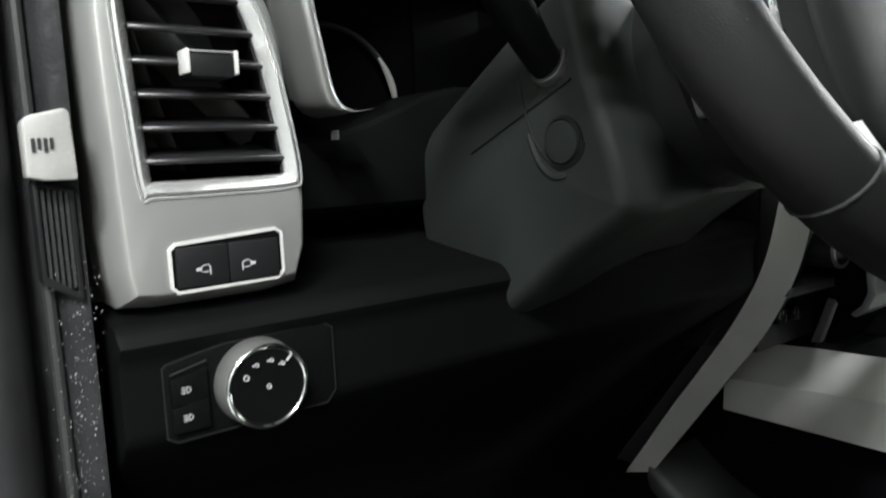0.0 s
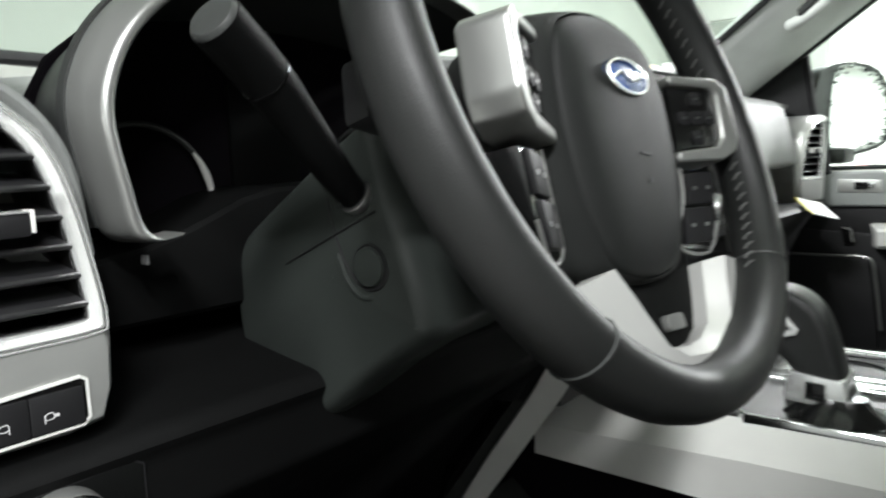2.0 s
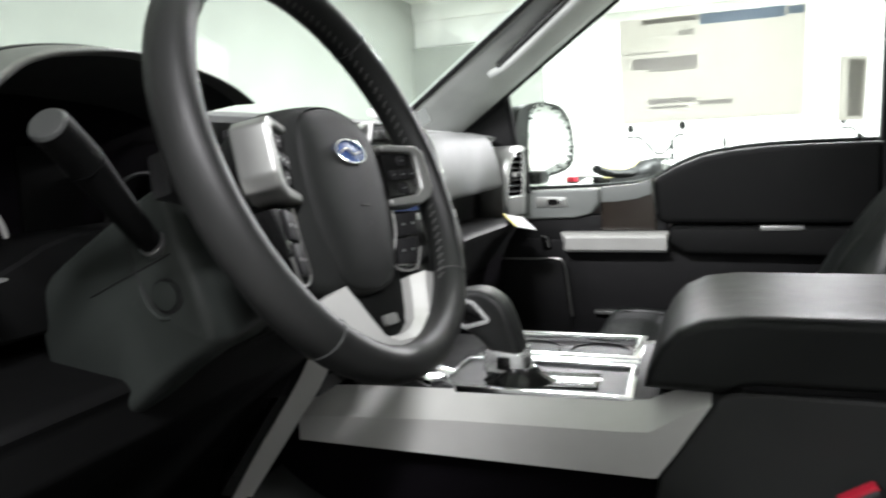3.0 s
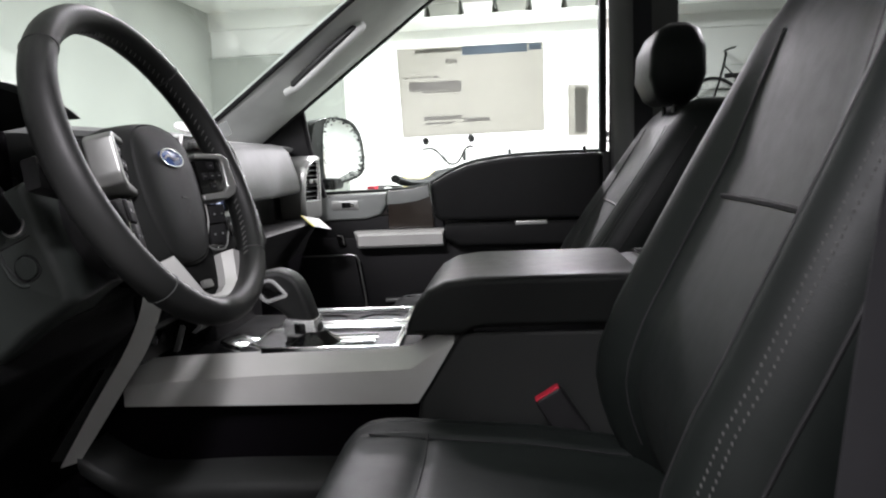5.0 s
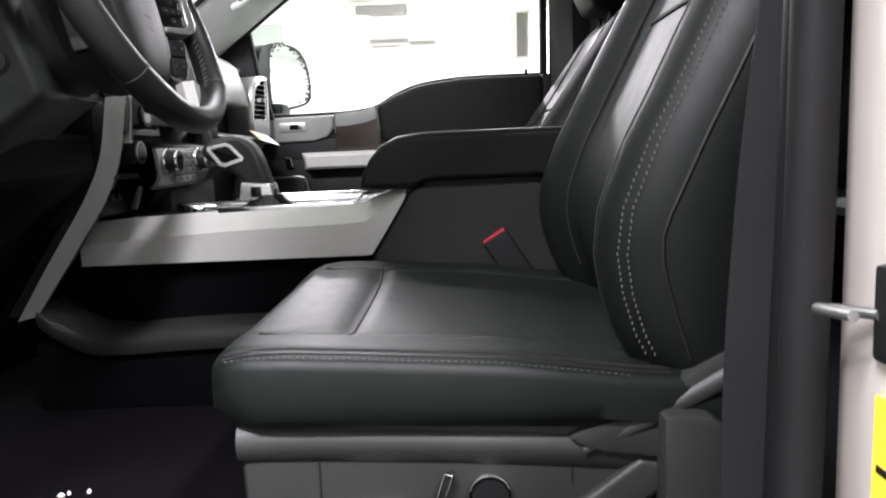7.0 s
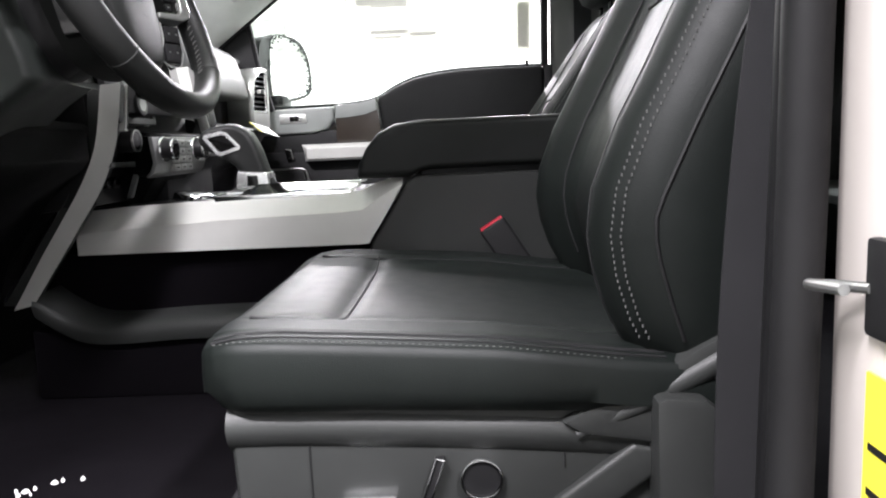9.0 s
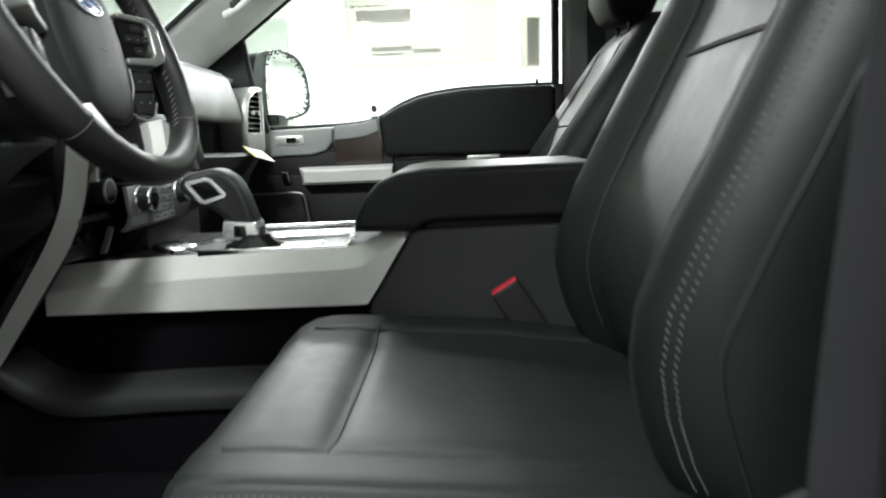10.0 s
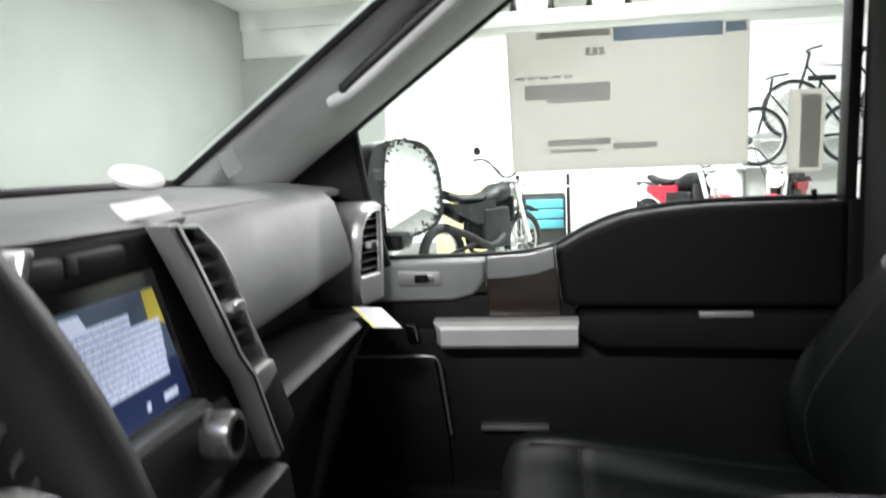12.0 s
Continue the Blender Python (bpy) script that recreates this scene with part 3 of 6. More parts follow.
def light_switch():
    y = 0.1555
    p = thing("headlight_switch", "black headlight switch panel with chrome-ringed dial", "light switch", (-0.68, y, 1.01))
    o = [(-0.7245, 1.0145), (-0.7245, 1.0475), (-0.722, 1.0495), (-0.695, 1.0545), (-0.642, 1.0555), (-0.6365, 1.052), (-0.6365, 1.018), (-0.642, 1.012), (-0.72, 1.0115)]
    part("plate", prism(o, y - 0.0015, y + 0.02, "y", 0.001), LOWDASH, p)
    part("plate_edge", frame_of(o, shrink(o, 0.0009), y - 0.0018, y, "y", 0.0003), HARD, p)
    part("plate_line", tube([(-0.7215, y - 0.0036, 1.0445), (-0.7045, y - 0.0036, 1.0485)], 0.0003, 6), STEEL, p)
    for z0, z1 in ((1.0165, 1.0285), (1.0295, 1.0425)):
        b = part("button", prism([(-0.7215, z0), (-0.7215, z1), (-0.7045, z1 + 0.003), (-0.7045, z0)], y - 0.004, y, "y", 0.0008), LOWDASH, p)
        bm = tube(curve([(-0.7145, y - 0.0043, z0 + 0.0056), (-0.7145, y - 0.0043, z0 + 0.0084), (-0.7127, y - 0.0043, z0 + 0.007)], 3, True), 0.0002, 5, True)
        for k in range(3):
            add(bm, box(-0.7171, -0.7153, y - 0.0044, y - 0.0039, z0 + 0.0055 + 0.0012 * k, z0 + 0.0059 + 0.0012 * k, 0))
        part("lamp_symbol", bm, MARK, b)
    c = Vector((-0.680, y, 1.033))
    dial = part("dial", drum(c + Vector((0, -0.0155, 0)), c, 0.0180, 0.0180, 40), LOWDASH, p, "black rotary dial")
    part("dial_side", drum(c + Vector((0, -0.0150, 0)), c, 0.0205, 0.0215, 44, 0.0006, 0.0179), SPOKE, dial, "satin grey dial side")
    part("dial_ring", tube([(c.x + 0.0194 * math.cos(a), y - 0.0152, c.z + 0.0194 * math.sin(a)) for a in (2 * math.pi * k / 48 for k in range(48))], 0.0012, 10, True), CHROME, dial)
    for a, s in ((150, 1.4), (115, 1.0), (80, 1.0), (52, 1.0)):
        q = c + Vector((0.0125 * math.cos(radians(a)), -0.0166, 0.0125 * math.sin(radians(a))))
        bm = drum(q, q + Vector((0, 0.0008, 0)), 0.0010 * s, None, 12, 0, 0.00075 * s)
        if s == 1.0:
            add(bm, box(q.x - 0.0022, q.x - 0.0013, q.y, q.y + 0.0006, q.z - 0.0003, q.z + 0.0003, 0))
        part("dial_symbol", bm, MARK, dial)
    q = c + Vector((0, -0.0166, 0))
    part("dial_symbol", drum(q, q + Vector((0, 0.0008, 0)), 0.0012, None, 10, 0, 0.0008), MARK, dial)
    q = c + Vector((0.011, -0.0168, 0.012))
    part("pointer", box(q.x - 0.002, q.x + 0.002, q.y, q.y + 0.0008, q.z - 0.0003, q.z + 0.0003, 0, turn=(0, -45, 0)), MARK, dial)


before = set(scene.objects)
light_switch()
for ob in set(scene.objects) - before:
    if ob.parent is None:
        ob.location.x -= 0.0035


def cluster():
    c = thing("instrument_cluster", "unlit instrument cluster in a silver-edged black hood", "gauge cluster", (-0.42, 0.2, 1.16))
    rim = curve([(-0.592, 0.190, 1.166), (-0.606, 0.189, 1.165), (-0.617, 0.189, 1.172), (-0.623, 0.189, 1.195), (-0.629, 0.190, 1.235), (-0.623, 0.191, 1.262), (-0.608, 0.191, 1.287), (-0.582, 0.192, 1.310), (-0.54, 0.193, 1.335), (-0.46, 0.193, 1.348), (-0.38, 0.193, 1.346), (-0.30, 0.193, 1.332), (-0.25, 0.193, 1.312)], 6)
    band, hood = [], []
    for i, q in enumerate(rim):
        out = Vector((q.x + 0.42, 0, q.z - 1.2)).normalized()
        k = min(1, max(0, (i - 6) / 22))
        g = min(1, max(0, (57 - i) / 12))
        w = 0.0015 + (0.0020 + 0.0035 * k) * g
        b = 0.0015 + (0.0036 - 0.0002 * k) * g
        q = q - out * (0.0014 + 0.0020 * k) * g
        band.append([q + out * (b * math.cos(t)) - Vector((0, 1.3 * b * math.sin(t), 0)) for t in (math.pi * (1 - j / 6) for j in range(7))] + [q + out * (b + w * 0.5) + Vector((0, 0.005, 0)), q + out * (b + w) + Vector((0, 0.017, 0)), q + out * (b + w) + Vector((0, 0.022, 0)), q - out * b + Vector((0, 0.022, 0))])
        if i > 12:
            e = q + out * (b + w)
            hood.append([e - out * 0.001 + Vector((0, 0.021, 0)), e + out * 0.0015 + Vector((0, 0.021, 0)), e + out * 0.0026 + Vector((0, 0.027, 0)), e - out * 0.010 + Vector((0, 0.060, 0)), e - out * 0.024 + Vector((0, 0.13, 0)), e - out * 0.036 + Vector((0, 0.13, 0)), q - out * 0.001 + Vector((0, 0.023, 0))])
    part("silver_surround", loft(band), SPOKE, c, "satin silver surround", angle=50)
    part("hood", loft(hood), GREYP, c, "dark grey grained hood")
    part("dial_face", prism([(-0.625, 1.10), (-0.622, 1.225), (-0.614, 1.258), (-0.600, 1.283), (-0.575, 1.303), (-0.53, 1.322), (-0.46, 1.336), (-0.38, 1.334), (-0.30, 1.320), (-0.23, 1.300), (-0.22, 1.10)], 0.318, 0.33, "y", 0.004), CARPET, c)
    for cx in (-0.549, -0.311):
        ring = [(cx + 0.060 * math.cos(radians(a)), 0.308, 1.178 + 0.060 * math.sin(radians(a))) for a in range(0, 360, 8)]
        g = part("gauge_ring", tube(ring, 0.0022, 8, True), GREYP, c, "dark ring round the gauge")
        # pale silver arc paints the reflected glint onto the gauge ring
        arc = [(cx + 0.0585 * math.cos(radians(a)), 0.3055, 1.178 + 0.0585 * math.sin(radians(a))) for a in range(-2, 46, 6)]
        part("painted_glint", tube(arc, [0.0010 + 0.0020 * math.sin(math.pi * k / (len(arc) - 1)) for k in range(len(arc))], 6), LIGHTSILVER, g)
    part("trim_tab", box(-0.6062, -0.6050, 0.196, 0.204, 1.1500, 1.1555, 0.0003), FRAMEGREY, c, "small grey tab below the surround")
    part("info_screen", box(-0.465, -0.395, 0.312, 0.318, 1.17, 1.27, 0.004), LOWDASH, c)


cluster()


def column():
    p = thing("steering_column", "black plastic steering column shroud with tilt button", "steering column", (-0.40, 0.2, 1.10))
    prof = [(0.099, 1.230), (0.086, 1.188), (0.073, 1.148), (0.062, 1.116), (0.061, 1.105), (0.070, 1.096), (0.093, 1.082), (0.116, 1.067), (0.136, 1.051), (0.156, 1.036), (0.174, 1.027), (0.190, 1.031), (0.202, 1.046), (0.222, 1.059), (0.242, 1.070), (0.249, 1.090), (0.250, 1.112), (0.246, 1.136), (0.237, 1.153), (0.222, 1.165), (0.183, 1.189), (0.133, 1.219), (0.114, 1.228)]
    prof = flat2(prof, 3)
    rings = [[(x, y, z) for y, z in shrink(prof, d)] for x, d in ((-0.482, 0.0015), (-0.497, 0.0), (-0.503, 0.0006), (-0.508, 0.002), (-0.5120, 0.0042), (-0.5145, 0.0072), (-0.5155, 0.0100))]
    rings.append([(-0.5156, 0.140 + (y - 0.140) * 0.02, 1.130 + (z - 1.130) * 0.02) for y, z in prof])
    left = rings[::-1]
    right = [[(x, y, z) for y, z in shrink(prof, d)] for x, d in ((-0.465, 0.0035), (-0.445, 0.0075), (-0.42, 0.013), (-0.38, 0.018), (-0.33, 0.020))]
    part("shroud", loft(left + right), SHROUD, p, "dark grey-green plastic shroud", angle=60)
    # joint between the upper and lower shell, and the recess round the button
    X0 = -0.5160
    JOINT = [(0.184, 1.139), (0.133, 1.161), (0.098, 1.176)]
    GROOVE = [(0.139, 1.184), (0.137, 1.172), (0.133, 1.159), (0.126, 1.144), (0.118, 1.134), (0.108, 1.128), (0.097, 1.130), (0.091, 1.136), (0.0895, 1.142)]
    CHAMFER = [(0.132, 1.149), (0.125, 1.133), (0.114, 1.1235), (0.103, 1.1235)]
    part("joint", tube([(X0, y, z) for y, z in JOINT], 0.0008, 6), RUBBER, p)
    g = curve([(X0, y, z) for y, z in GROOVE], 5)
    part("groove", tube(g, 0.0008, 6), RUBBER, p)
    part("groove_edge", tube(curve([(X0 + 0.0004, y, z) for y, z in CHAMFER], 5), [0.0006] + [0.0016] * 14 + [0.0006], 8), SHROUD, p)
    c = Vector((-0.5155, 0.104, 1.1425))
    but = part("tilt_button", drum(c, c + Vector((-0.0035, 0, 0)), 0.0125, 0.0118, 28, 0.001), SHROUD, p, "round plastic button")
    part("button_rim", drum(c, c + Vector((-0.0015, 0, 0)), 0.0140, 0.0140, 28, 0, 0.0127), RUBBER, but)
    part("front_collar", drum((-0.41, 0.040, 1.195), (-0.41, 0.12, 1.165), 0.060, 0.068, 32, 0.006), RUBBER, p)
    s = thing("turn_signal_stalk", "black turn signal stalk with a rounded grey tip", "stalk", (-0.52, 0.114, 1.187))
    pts = curve([(-0.505, 0.118, 1.180), (-0.522, 0.114, 1.190), (-0.545, 0.110, 1.212), (-0.568, 0.107, 1.236), (-0.59, 0.103, 1.256), (-0.614, 0.098, 1.274)], 6)
    part("lever", tube(pts, [0.0085 + 0.0055 * min(1, i / 22) for i in range(len(pts))], 16), INK, s)
    d = (pts[-1] - pts[-2]).normalized()
    part("tip", drum(pts[-1] - d * 0.001, pts[-1] + d * 0.003, 0.0140, 0.0120, 20, 0.001), GREYP, s, "grey end cap")
    k = pts[22]
    part("twist_ring", drum(k - d * 0.0006, k + d * 0.0006, 0.0146, 0.0146, 20), GLOSS, s)
    part("collar", drum((-0.512, 0.114, 1.186), (-0.5175, 0.114, 1.188), 0.0140, 0.0132, 24, 0.001, 0.0095), STEEL, s, "bright collar at the base")


column()


def steering_wheel():
    C = (-0.418, -0.003, 1.240)
    W = pose(*C, 67.3, 0, 0)
    H = W @ pose(0.018, -0.025, -0.013, 8, 0, -6)
    w = thing("steering_wheel", "black leather steering wheel with silver spokes", "steering wheel", C)

    def put(name, bm, mat, label="", parent=w, angle=35, m=W):
        return part(name, moved(bm, m), mat, parent, label, angle)

    def inner(name, bm, mat, label="", parent=w, angle=35):
        return put(name, bm, mat, label, parent, angle, H)
    R, r = 0.1785, 0.0165

    def at(a, rad=R, z=0.0):
        return Vector((rad * math.cos(radians(a)), rad * math.sin(radians(a)), z))
    rings = []
    for k in range(72):
        a = k * 5
        c, u = at(a), at(a, 1.0)
        rings.append([c + u * (r * 0.92 * math.cos(t)) + Vector((0, 0, r * 1.12 * math.sin(t))) for t in (2 * math.pi * j / 16 for j in range(16))])
    rim = put("rim", loft(rings, loop=True), RIMSKIN, "black leather rim", angle=80)
    for a in (226, 314, 135, 45):
        ring = [at(a) + at(a, 1.0) * (r * 0.935 * math.cos(t)) + Vector((0, 0, r * 1.135 * math.sin(t))) for t in (2 * math.pi * j / 20 for j in range(20))]
        put("rim_seam", tube(ring, 0.0007, 6, True), GREYP, "", rim)
    bm = bmesh.new()
    for a in range(-50, 134, 3):
        q = at(a, R - r * 0.94, 0.001)
        add(bm, tube([q + at(a, 1.0) * 0.0002 + Vector((0, 0, -0.003)), q + at(a + 90, 1.0) * 0.0022 - at(a, 1.0) * 0.0006, q + at(a + 90, 1.0) * 0.004 + Vector((0, 0, 0.003))], 0.0007, 5))
    put("stitching", bm, THREAD, "grey stitching inside the rim", rim)
    # airbag cover on a sloping flank
    o = flat2([(-0.064, 0.054), (-0.044, 0.072), (0, 0.080), (0.044, 0.072), (0.064, 0.054), (0.071, 0.018), (0.068, -0.022), (0.058, -0.056), (0.041, -0.080), (0, -0.088), (-0.041, -0.080), (-0.058, -0.056), (-0.068, -0.022), (-0.071, 0.018)], 5)
    flank = [[(x * kx, y * ky, z) for x, y in o] for kx, ky, z in ((1.22, 1.0, -0.062), (1.38, 1.03, -0.036), (1.40, 1.04, -0.024), (1.35, 1.03, -0.015), (1.20, 1.02, -0.006), (1.04, 1.0, 0.0015), (0.96, 0.985, 0.003), (0.90, 0.97, -0.004))]
    base = inner("hub_flank", loft(flank), HUBSKIN, "dark grey flank round the airbag cover", angle=60)
    for s in (-1, 1):
        bm = bmesh.new()
        for k in range(22):
            yy = 0.040 - 0.0042 * k
            xx = float(np.interp(yy, [-0.056, -0.022, 0.018, 0.052], [0.058, 0.068, 0.071, 0.064])) * 1.16
            add(bm, box(s * xx - 0.0012, s * xx + 0.0012, yy - 0.0009, yy + 0.0009, -0.0056, -0.0036, 0))
        inner("flank_grain", bm, HUBSKIN, "", base)
    rings = [[(x * k * 0.95, y * k, z) for x, y in o] for k, z in ((0.985, -0.010), (0.985, -0.002), (0.972, 0.0032), (0.94, 0.0050), (0.86, 0.0078), (0.70, 0.0105), (0.45, 0.0125), (0.15, 0.0130))]
    hub = inner("airbag_cover", loft(rings), HUBSKIN, "dark grey airbag cover", angle=80)
    em = [(0.026 * math.cos(t), 0.036 + 0.0115 * math.sin(t)) for t in (2 * math.pi * j / 32 for j in range(32))]
    inner("emblem", prism(em, 0.006, 0.0128, "z", 0.001), BLUE, "oval blue emblem with a chrome edge", hub)
    inner("emblem_ring", frame_of(em, [(x * 0.90, 0.036 + (y - 0.036) * 0.84) for x, y in em], 0.0120, 0.0145, "z", 0.0005), CHROME, "", hub)
    bm = bmesh.new()
    add(bm, tube(curve([(-0.016, 0.034, 0.0131), (-0.006, 0.0385, 0.0131), (0.005, 0.0345, 0.0131), (0.016, 0.037, 0.0131)], 5), 0.0011, 6))
    inner("emblem_scroll", bm, SPOKE, "", hub)
    inner("airbag_mark", box(-0.002, 0.012, -0.0125, -0.0110, 0.0128, 0.0136, 0), RUBBER, "", hub)
    inner("airbag_mark", box(0.003, 0.009, -0.0300, -0.0265, 0.0122, 0.0130, 0), RUBBER, "", hub)
    # button pods with deep silver outer walls
    for s in (-1, 1):
        def m(pts):
            return [(s * (x + 0.013), y) for x, y in pts]
        pivot = Vector((s * 0.072, 0.0, -0.016))
        T = H @ Matrix.Translation(pivot) @ Matrix.Rotation(radians(-21 * s), 4, "Y") @ Matrix.Translation(-pivot)

        def inner(name, bm, mat, label="", parent=w, angle=35):
            return put(name, bm, mat, label, parent, angle, T)
        wall = m([(0.130, 0.044), (0.120, 0.051), (0.074, 0.053), (0.074, 0.046), (0.112, 0.044), (0.117, 0.039), (0.115, 0.006), (0.108, 0.000), (0.070, -0.002), (0.070, -0.010), (0.112, -0.010), (0.127, -0.004), (0.132, 0.006)])
        inner("spoke", prism(wall, -0.028, 0.001, "z", 0.0032, 3), SPOKE, "satin silver spoke frame")
        put("spoke_arm", prism(m([(0.165, 0.036), (0.112, 0.040), (0.112, -0.004), (0.168, 0.004)]), -0.046, -0.028, "z", 0.004, 2), HARD, "black arm between pod and rim", m=H)
        pad = inner("button_pad", prism(m([(0.116, 0.043), (0.074, 0.045), (0.072, -0.001), (0.109, 0.001), (0.115, 0.008)]), -0.016, -0.003, "z", 0.002), GLOSS, "black steering button pad")
        for bx, by in ((0.098, 0.036), (0.094, 0.008), (0.084, 0.022), (0.108, 0.022), (0.096, 0.022)):
            inner("button", prism(rounded(0.010, 0.010, 0.002, 3, s * (bx + 0.013), by), -0.006, -0.0012, "z", 0.0006), HARD, "", pad)
            inner("button_symbol", box(s * (bx + 0.013) - 0.0020, s * (bx + 0.013) + 0.0020, by - 0.0007, by + 0.0007, -0.0013, -0.0008, 0), STEEL, "", pad)
        low = inner("lower_button_pad", prism(m([(0.110, -0.014), (0.076, -0.012), (0.072, -0.036), (0.062, -0.064), (0.094, -0.070), (0.105, -0.050)]), -0.046, -0.010, "z", 0.003), GLOSS, "black lower button pad")
        for y0, y1, dx in ((-0.016, -0.039, 0.0), (-0.041, -0.066, -0.008)):
            inner("button", prism(m([(0.107 + dx, y0), (0.080 + dx, y0), (0.076 + dx, y1), (0.102 + dx, y1)]), -0.012, -0.0065, "z", 0.002), HARD, "", low)
            for q in (0.085, 0.098):
                inner("button_symbol", box(s * (q + dx + 0.013) - 0.0016, s * (q + dx + 0.013) + 0.0016, (y0 + y1) / 2 - 0.0012, (y0 + y1) / 2 + 0.0012, -0.0066, -0.0060, 0), STEEL, "", low)
        edge = curve([(s * 0.089, -0.012, -0.008), (s * 0.086, -0.036, -0.008), (s * 0.075, -0.066, -0.009), (s * 0.103, -0.073, -0.010), (s * 0.117, -0.052, -0.010)], 4)
        inner("pad_edge", tube(edge, 0.0013, 8), SPOKE, "thin silver edge of the button pad")
    # the U-shaped yoke runs forward to the rim
    Y = W @ pose(0.020, -0.130, -0.010, 0, 0, -5)
    outer = [(0.120, 0.016), (0.110, 0.004), (0.094, -0.014), (0.070, -0.034), (0.036, -0.048), (0.0, -0.052)]
    mid = [(0.076, 0.024), (0.066, 0.010), (0.056, -0.006), (0.045, -0.022), (0.026, -0.031), (0.0, -0.033)]
    low = [(0.062, 0.024), (0.054, 0.009), (0.046, -0.005), (0.037, -0.017), (0.020, -0.024), (0.0, -0.026)]

    def whole(h):
        return [(-x, y) for x, y in h] + h[-2::-1]
    rings = []
    for (ox, oy), (mx, my) in zip(whole(outer), whole(mid)):
        rings.append([(ox, oy, -0.014), (ox, oy, -0.007), (ox + (mx - ox) * 0.10, oy + (my - oy) * 0.10, -0.002), (mx, my, 0.001), (mx, my, -0.014)])
    yoke = put("yoke", loft(rings), YOKE, "light silver lower yoke", m=Y, angle=30)
    rings = [[(mx, my, 0.0012), (lx, ly, -0.010), (lx, ly, -0.022), (mx, my, -0.022)] for (mx, my), (lx, ly) in zip(whole(mid), whole(low))]
    put("yoke_bevel", loft(rings), YOKE, "satin inner bevel", yoke, m=Y, angle=30)
    put("yoke_floor", box(-0.064, 0.064, -0.03, 0.05, -0.026, -0.020, 0.001), LOWDASH, "", yoke, m=Y)
    put("yoke_badge", prism(rounded(0.022, 0.010, 0.003, 3, 0.008, -0.010), -0.021, -0.015, "z", 0.001), SPOKE, "small satin badge in the yoke", yoke, m=Y)
    put("hub_back", drum((0, -0.01, -0.10), (0, -0.01, -0.035), 0.070, 0.060, 28, 0.004), RUBBER, m=H)


steering_wheel()


# ---- centre stack and console ----
def stack():
    p = thing("center_stack", "dark centre stack with touch screen and vents", "center stack", (0.03, 0.15, 0.95))
    # body
    part("body", prism([(-0.185, 1.098), (-0.185, 1.288), (0.074, 1.288), (0.206, 1.150), (0.222, 1.098)], 0.121, 0.27, "y", 0.004), HARD, p)
    part("lower_body", prism([(0.145, 1.0975), (0.145, 1.060), (0.085, 1.052), (0.080, 1.010), (0.10, 0.985), (0.10, 0.93), (0.32, 0.93), (0.32, 1.0975)], -0.030, 0.205, "x", 0.004), HARD, p)
    part("cubby_tag", box(0.000, 0.014, 0.140, 0.1445, 1.070, 1.084, 0), PAPER, p, "small white tag in the cubby")

    # silver rails on each side
    for s in (-1, 1):
        def X(x):
            return 0.01 + x if s > 0 else -0.07 - 0.50 * x
        rail = [(0.034, 1.291), (0.050, 1.291), (0.0704, 1.2665), (0.0922, 1.237), (0.1162, 1.205), (0.1376, 1.1735), (0.163, 1.149), (0.190, 1.100), (0.214, 1.058), (0.198, 1.056), (0.174, 1.098), (0.146, 1.148), (0.121, 1.173), (0.100, 1.203), (0.077, 1.235), (0.054, 1.266)]
        part("rail_groove", tube([(X(a), 0.0968, b) for a, b in ((0.043, 1.288), (0.062, 1.266), (0.0846, 1.236), (0.108, 1.204), (0.129, 1.173), (0.1545, 1.148), (0.182, 1.099), (0.205, 1.060))], 0.0014, 6), GREYP, p, "dark groove along the rail")
        rail = [(X(a), b) for a, b in rail]
        part("silver_rail", prism(rail, 0.097, 0.116, "y", 0.002), RAIL, p, "satin silver rail beside the vent")
        vent = [(X(a), b) for a, b in ((0.051, 1.289), (0.087, 1.287), (0.1215, 1.264), (0.1435, 1.2376), (0.1616, 1.210), (0.186, 1.1735), (0.205, 1.150), (0.164, 1.149), (0.1386, 1.1735), (0.1172, 1.205), (0.0932, 1.237), (0.0714, 1.2665))]
        v = part("air_vent", frame_of(vent, shrink(vent, 0.003), 0.102, 0.130, "y", 0.0008), BRIGHT, p, "chrome-edged centre air vent")
        part("vent_back", prism(shrink(vent, 0.003), 0.128, 0.132, "y"), RUBBER, v)
        for k in range(7):
            z = 1.170 + 0.0165 * k
            xs = []
            m = len(vent)
            for i in range(m):
                (x1, z1), (x2, z2) = vent[i], vent[(i + 1) % m]
                if (z1 - z) * (z2 - z) < 0:
                    xs.append(x1 + (x2 - x1) * (z - z1) / (z2 - z1))
            if len(xs) > 1:
                part("louvre", prism([(0.106, z - 0.001), (0.106, z + 0.0015), (0.128, z + 0.008), (0.128, z + 0.006)], min(xs) + 0.003, max(xs) - 0.003, "x", 0.0004, 1), LOUVRE, v)
        part("vent_tab", box(X(0.132) - 0.012, X(0.132) + 0.012, 0.094, 0.115, 1.211, 1.219, 0.0015), BRIGHT, v)
        part("vent_cap", prism([(X(a), b) for a, b in ((0.164, 1.1485), (0.205, 1.1495), (0.213, 1.136), (0.178, 1.124))], 0.098, 0.13, "y", 0.002), RAIL, p, "light silver cap below the vent")
        lowpad = [(X(a), b) for a, b in ((0.179, 1.1235), (0.2135, 1.1355), (0.250, 1.080), (0.236, 1.068), (0.214, 1.072), (0.205, 1.078))]
        part("trim_pad", prism(lowpad, 0.098, 0.13, "y", 0.003), GREYP, p)
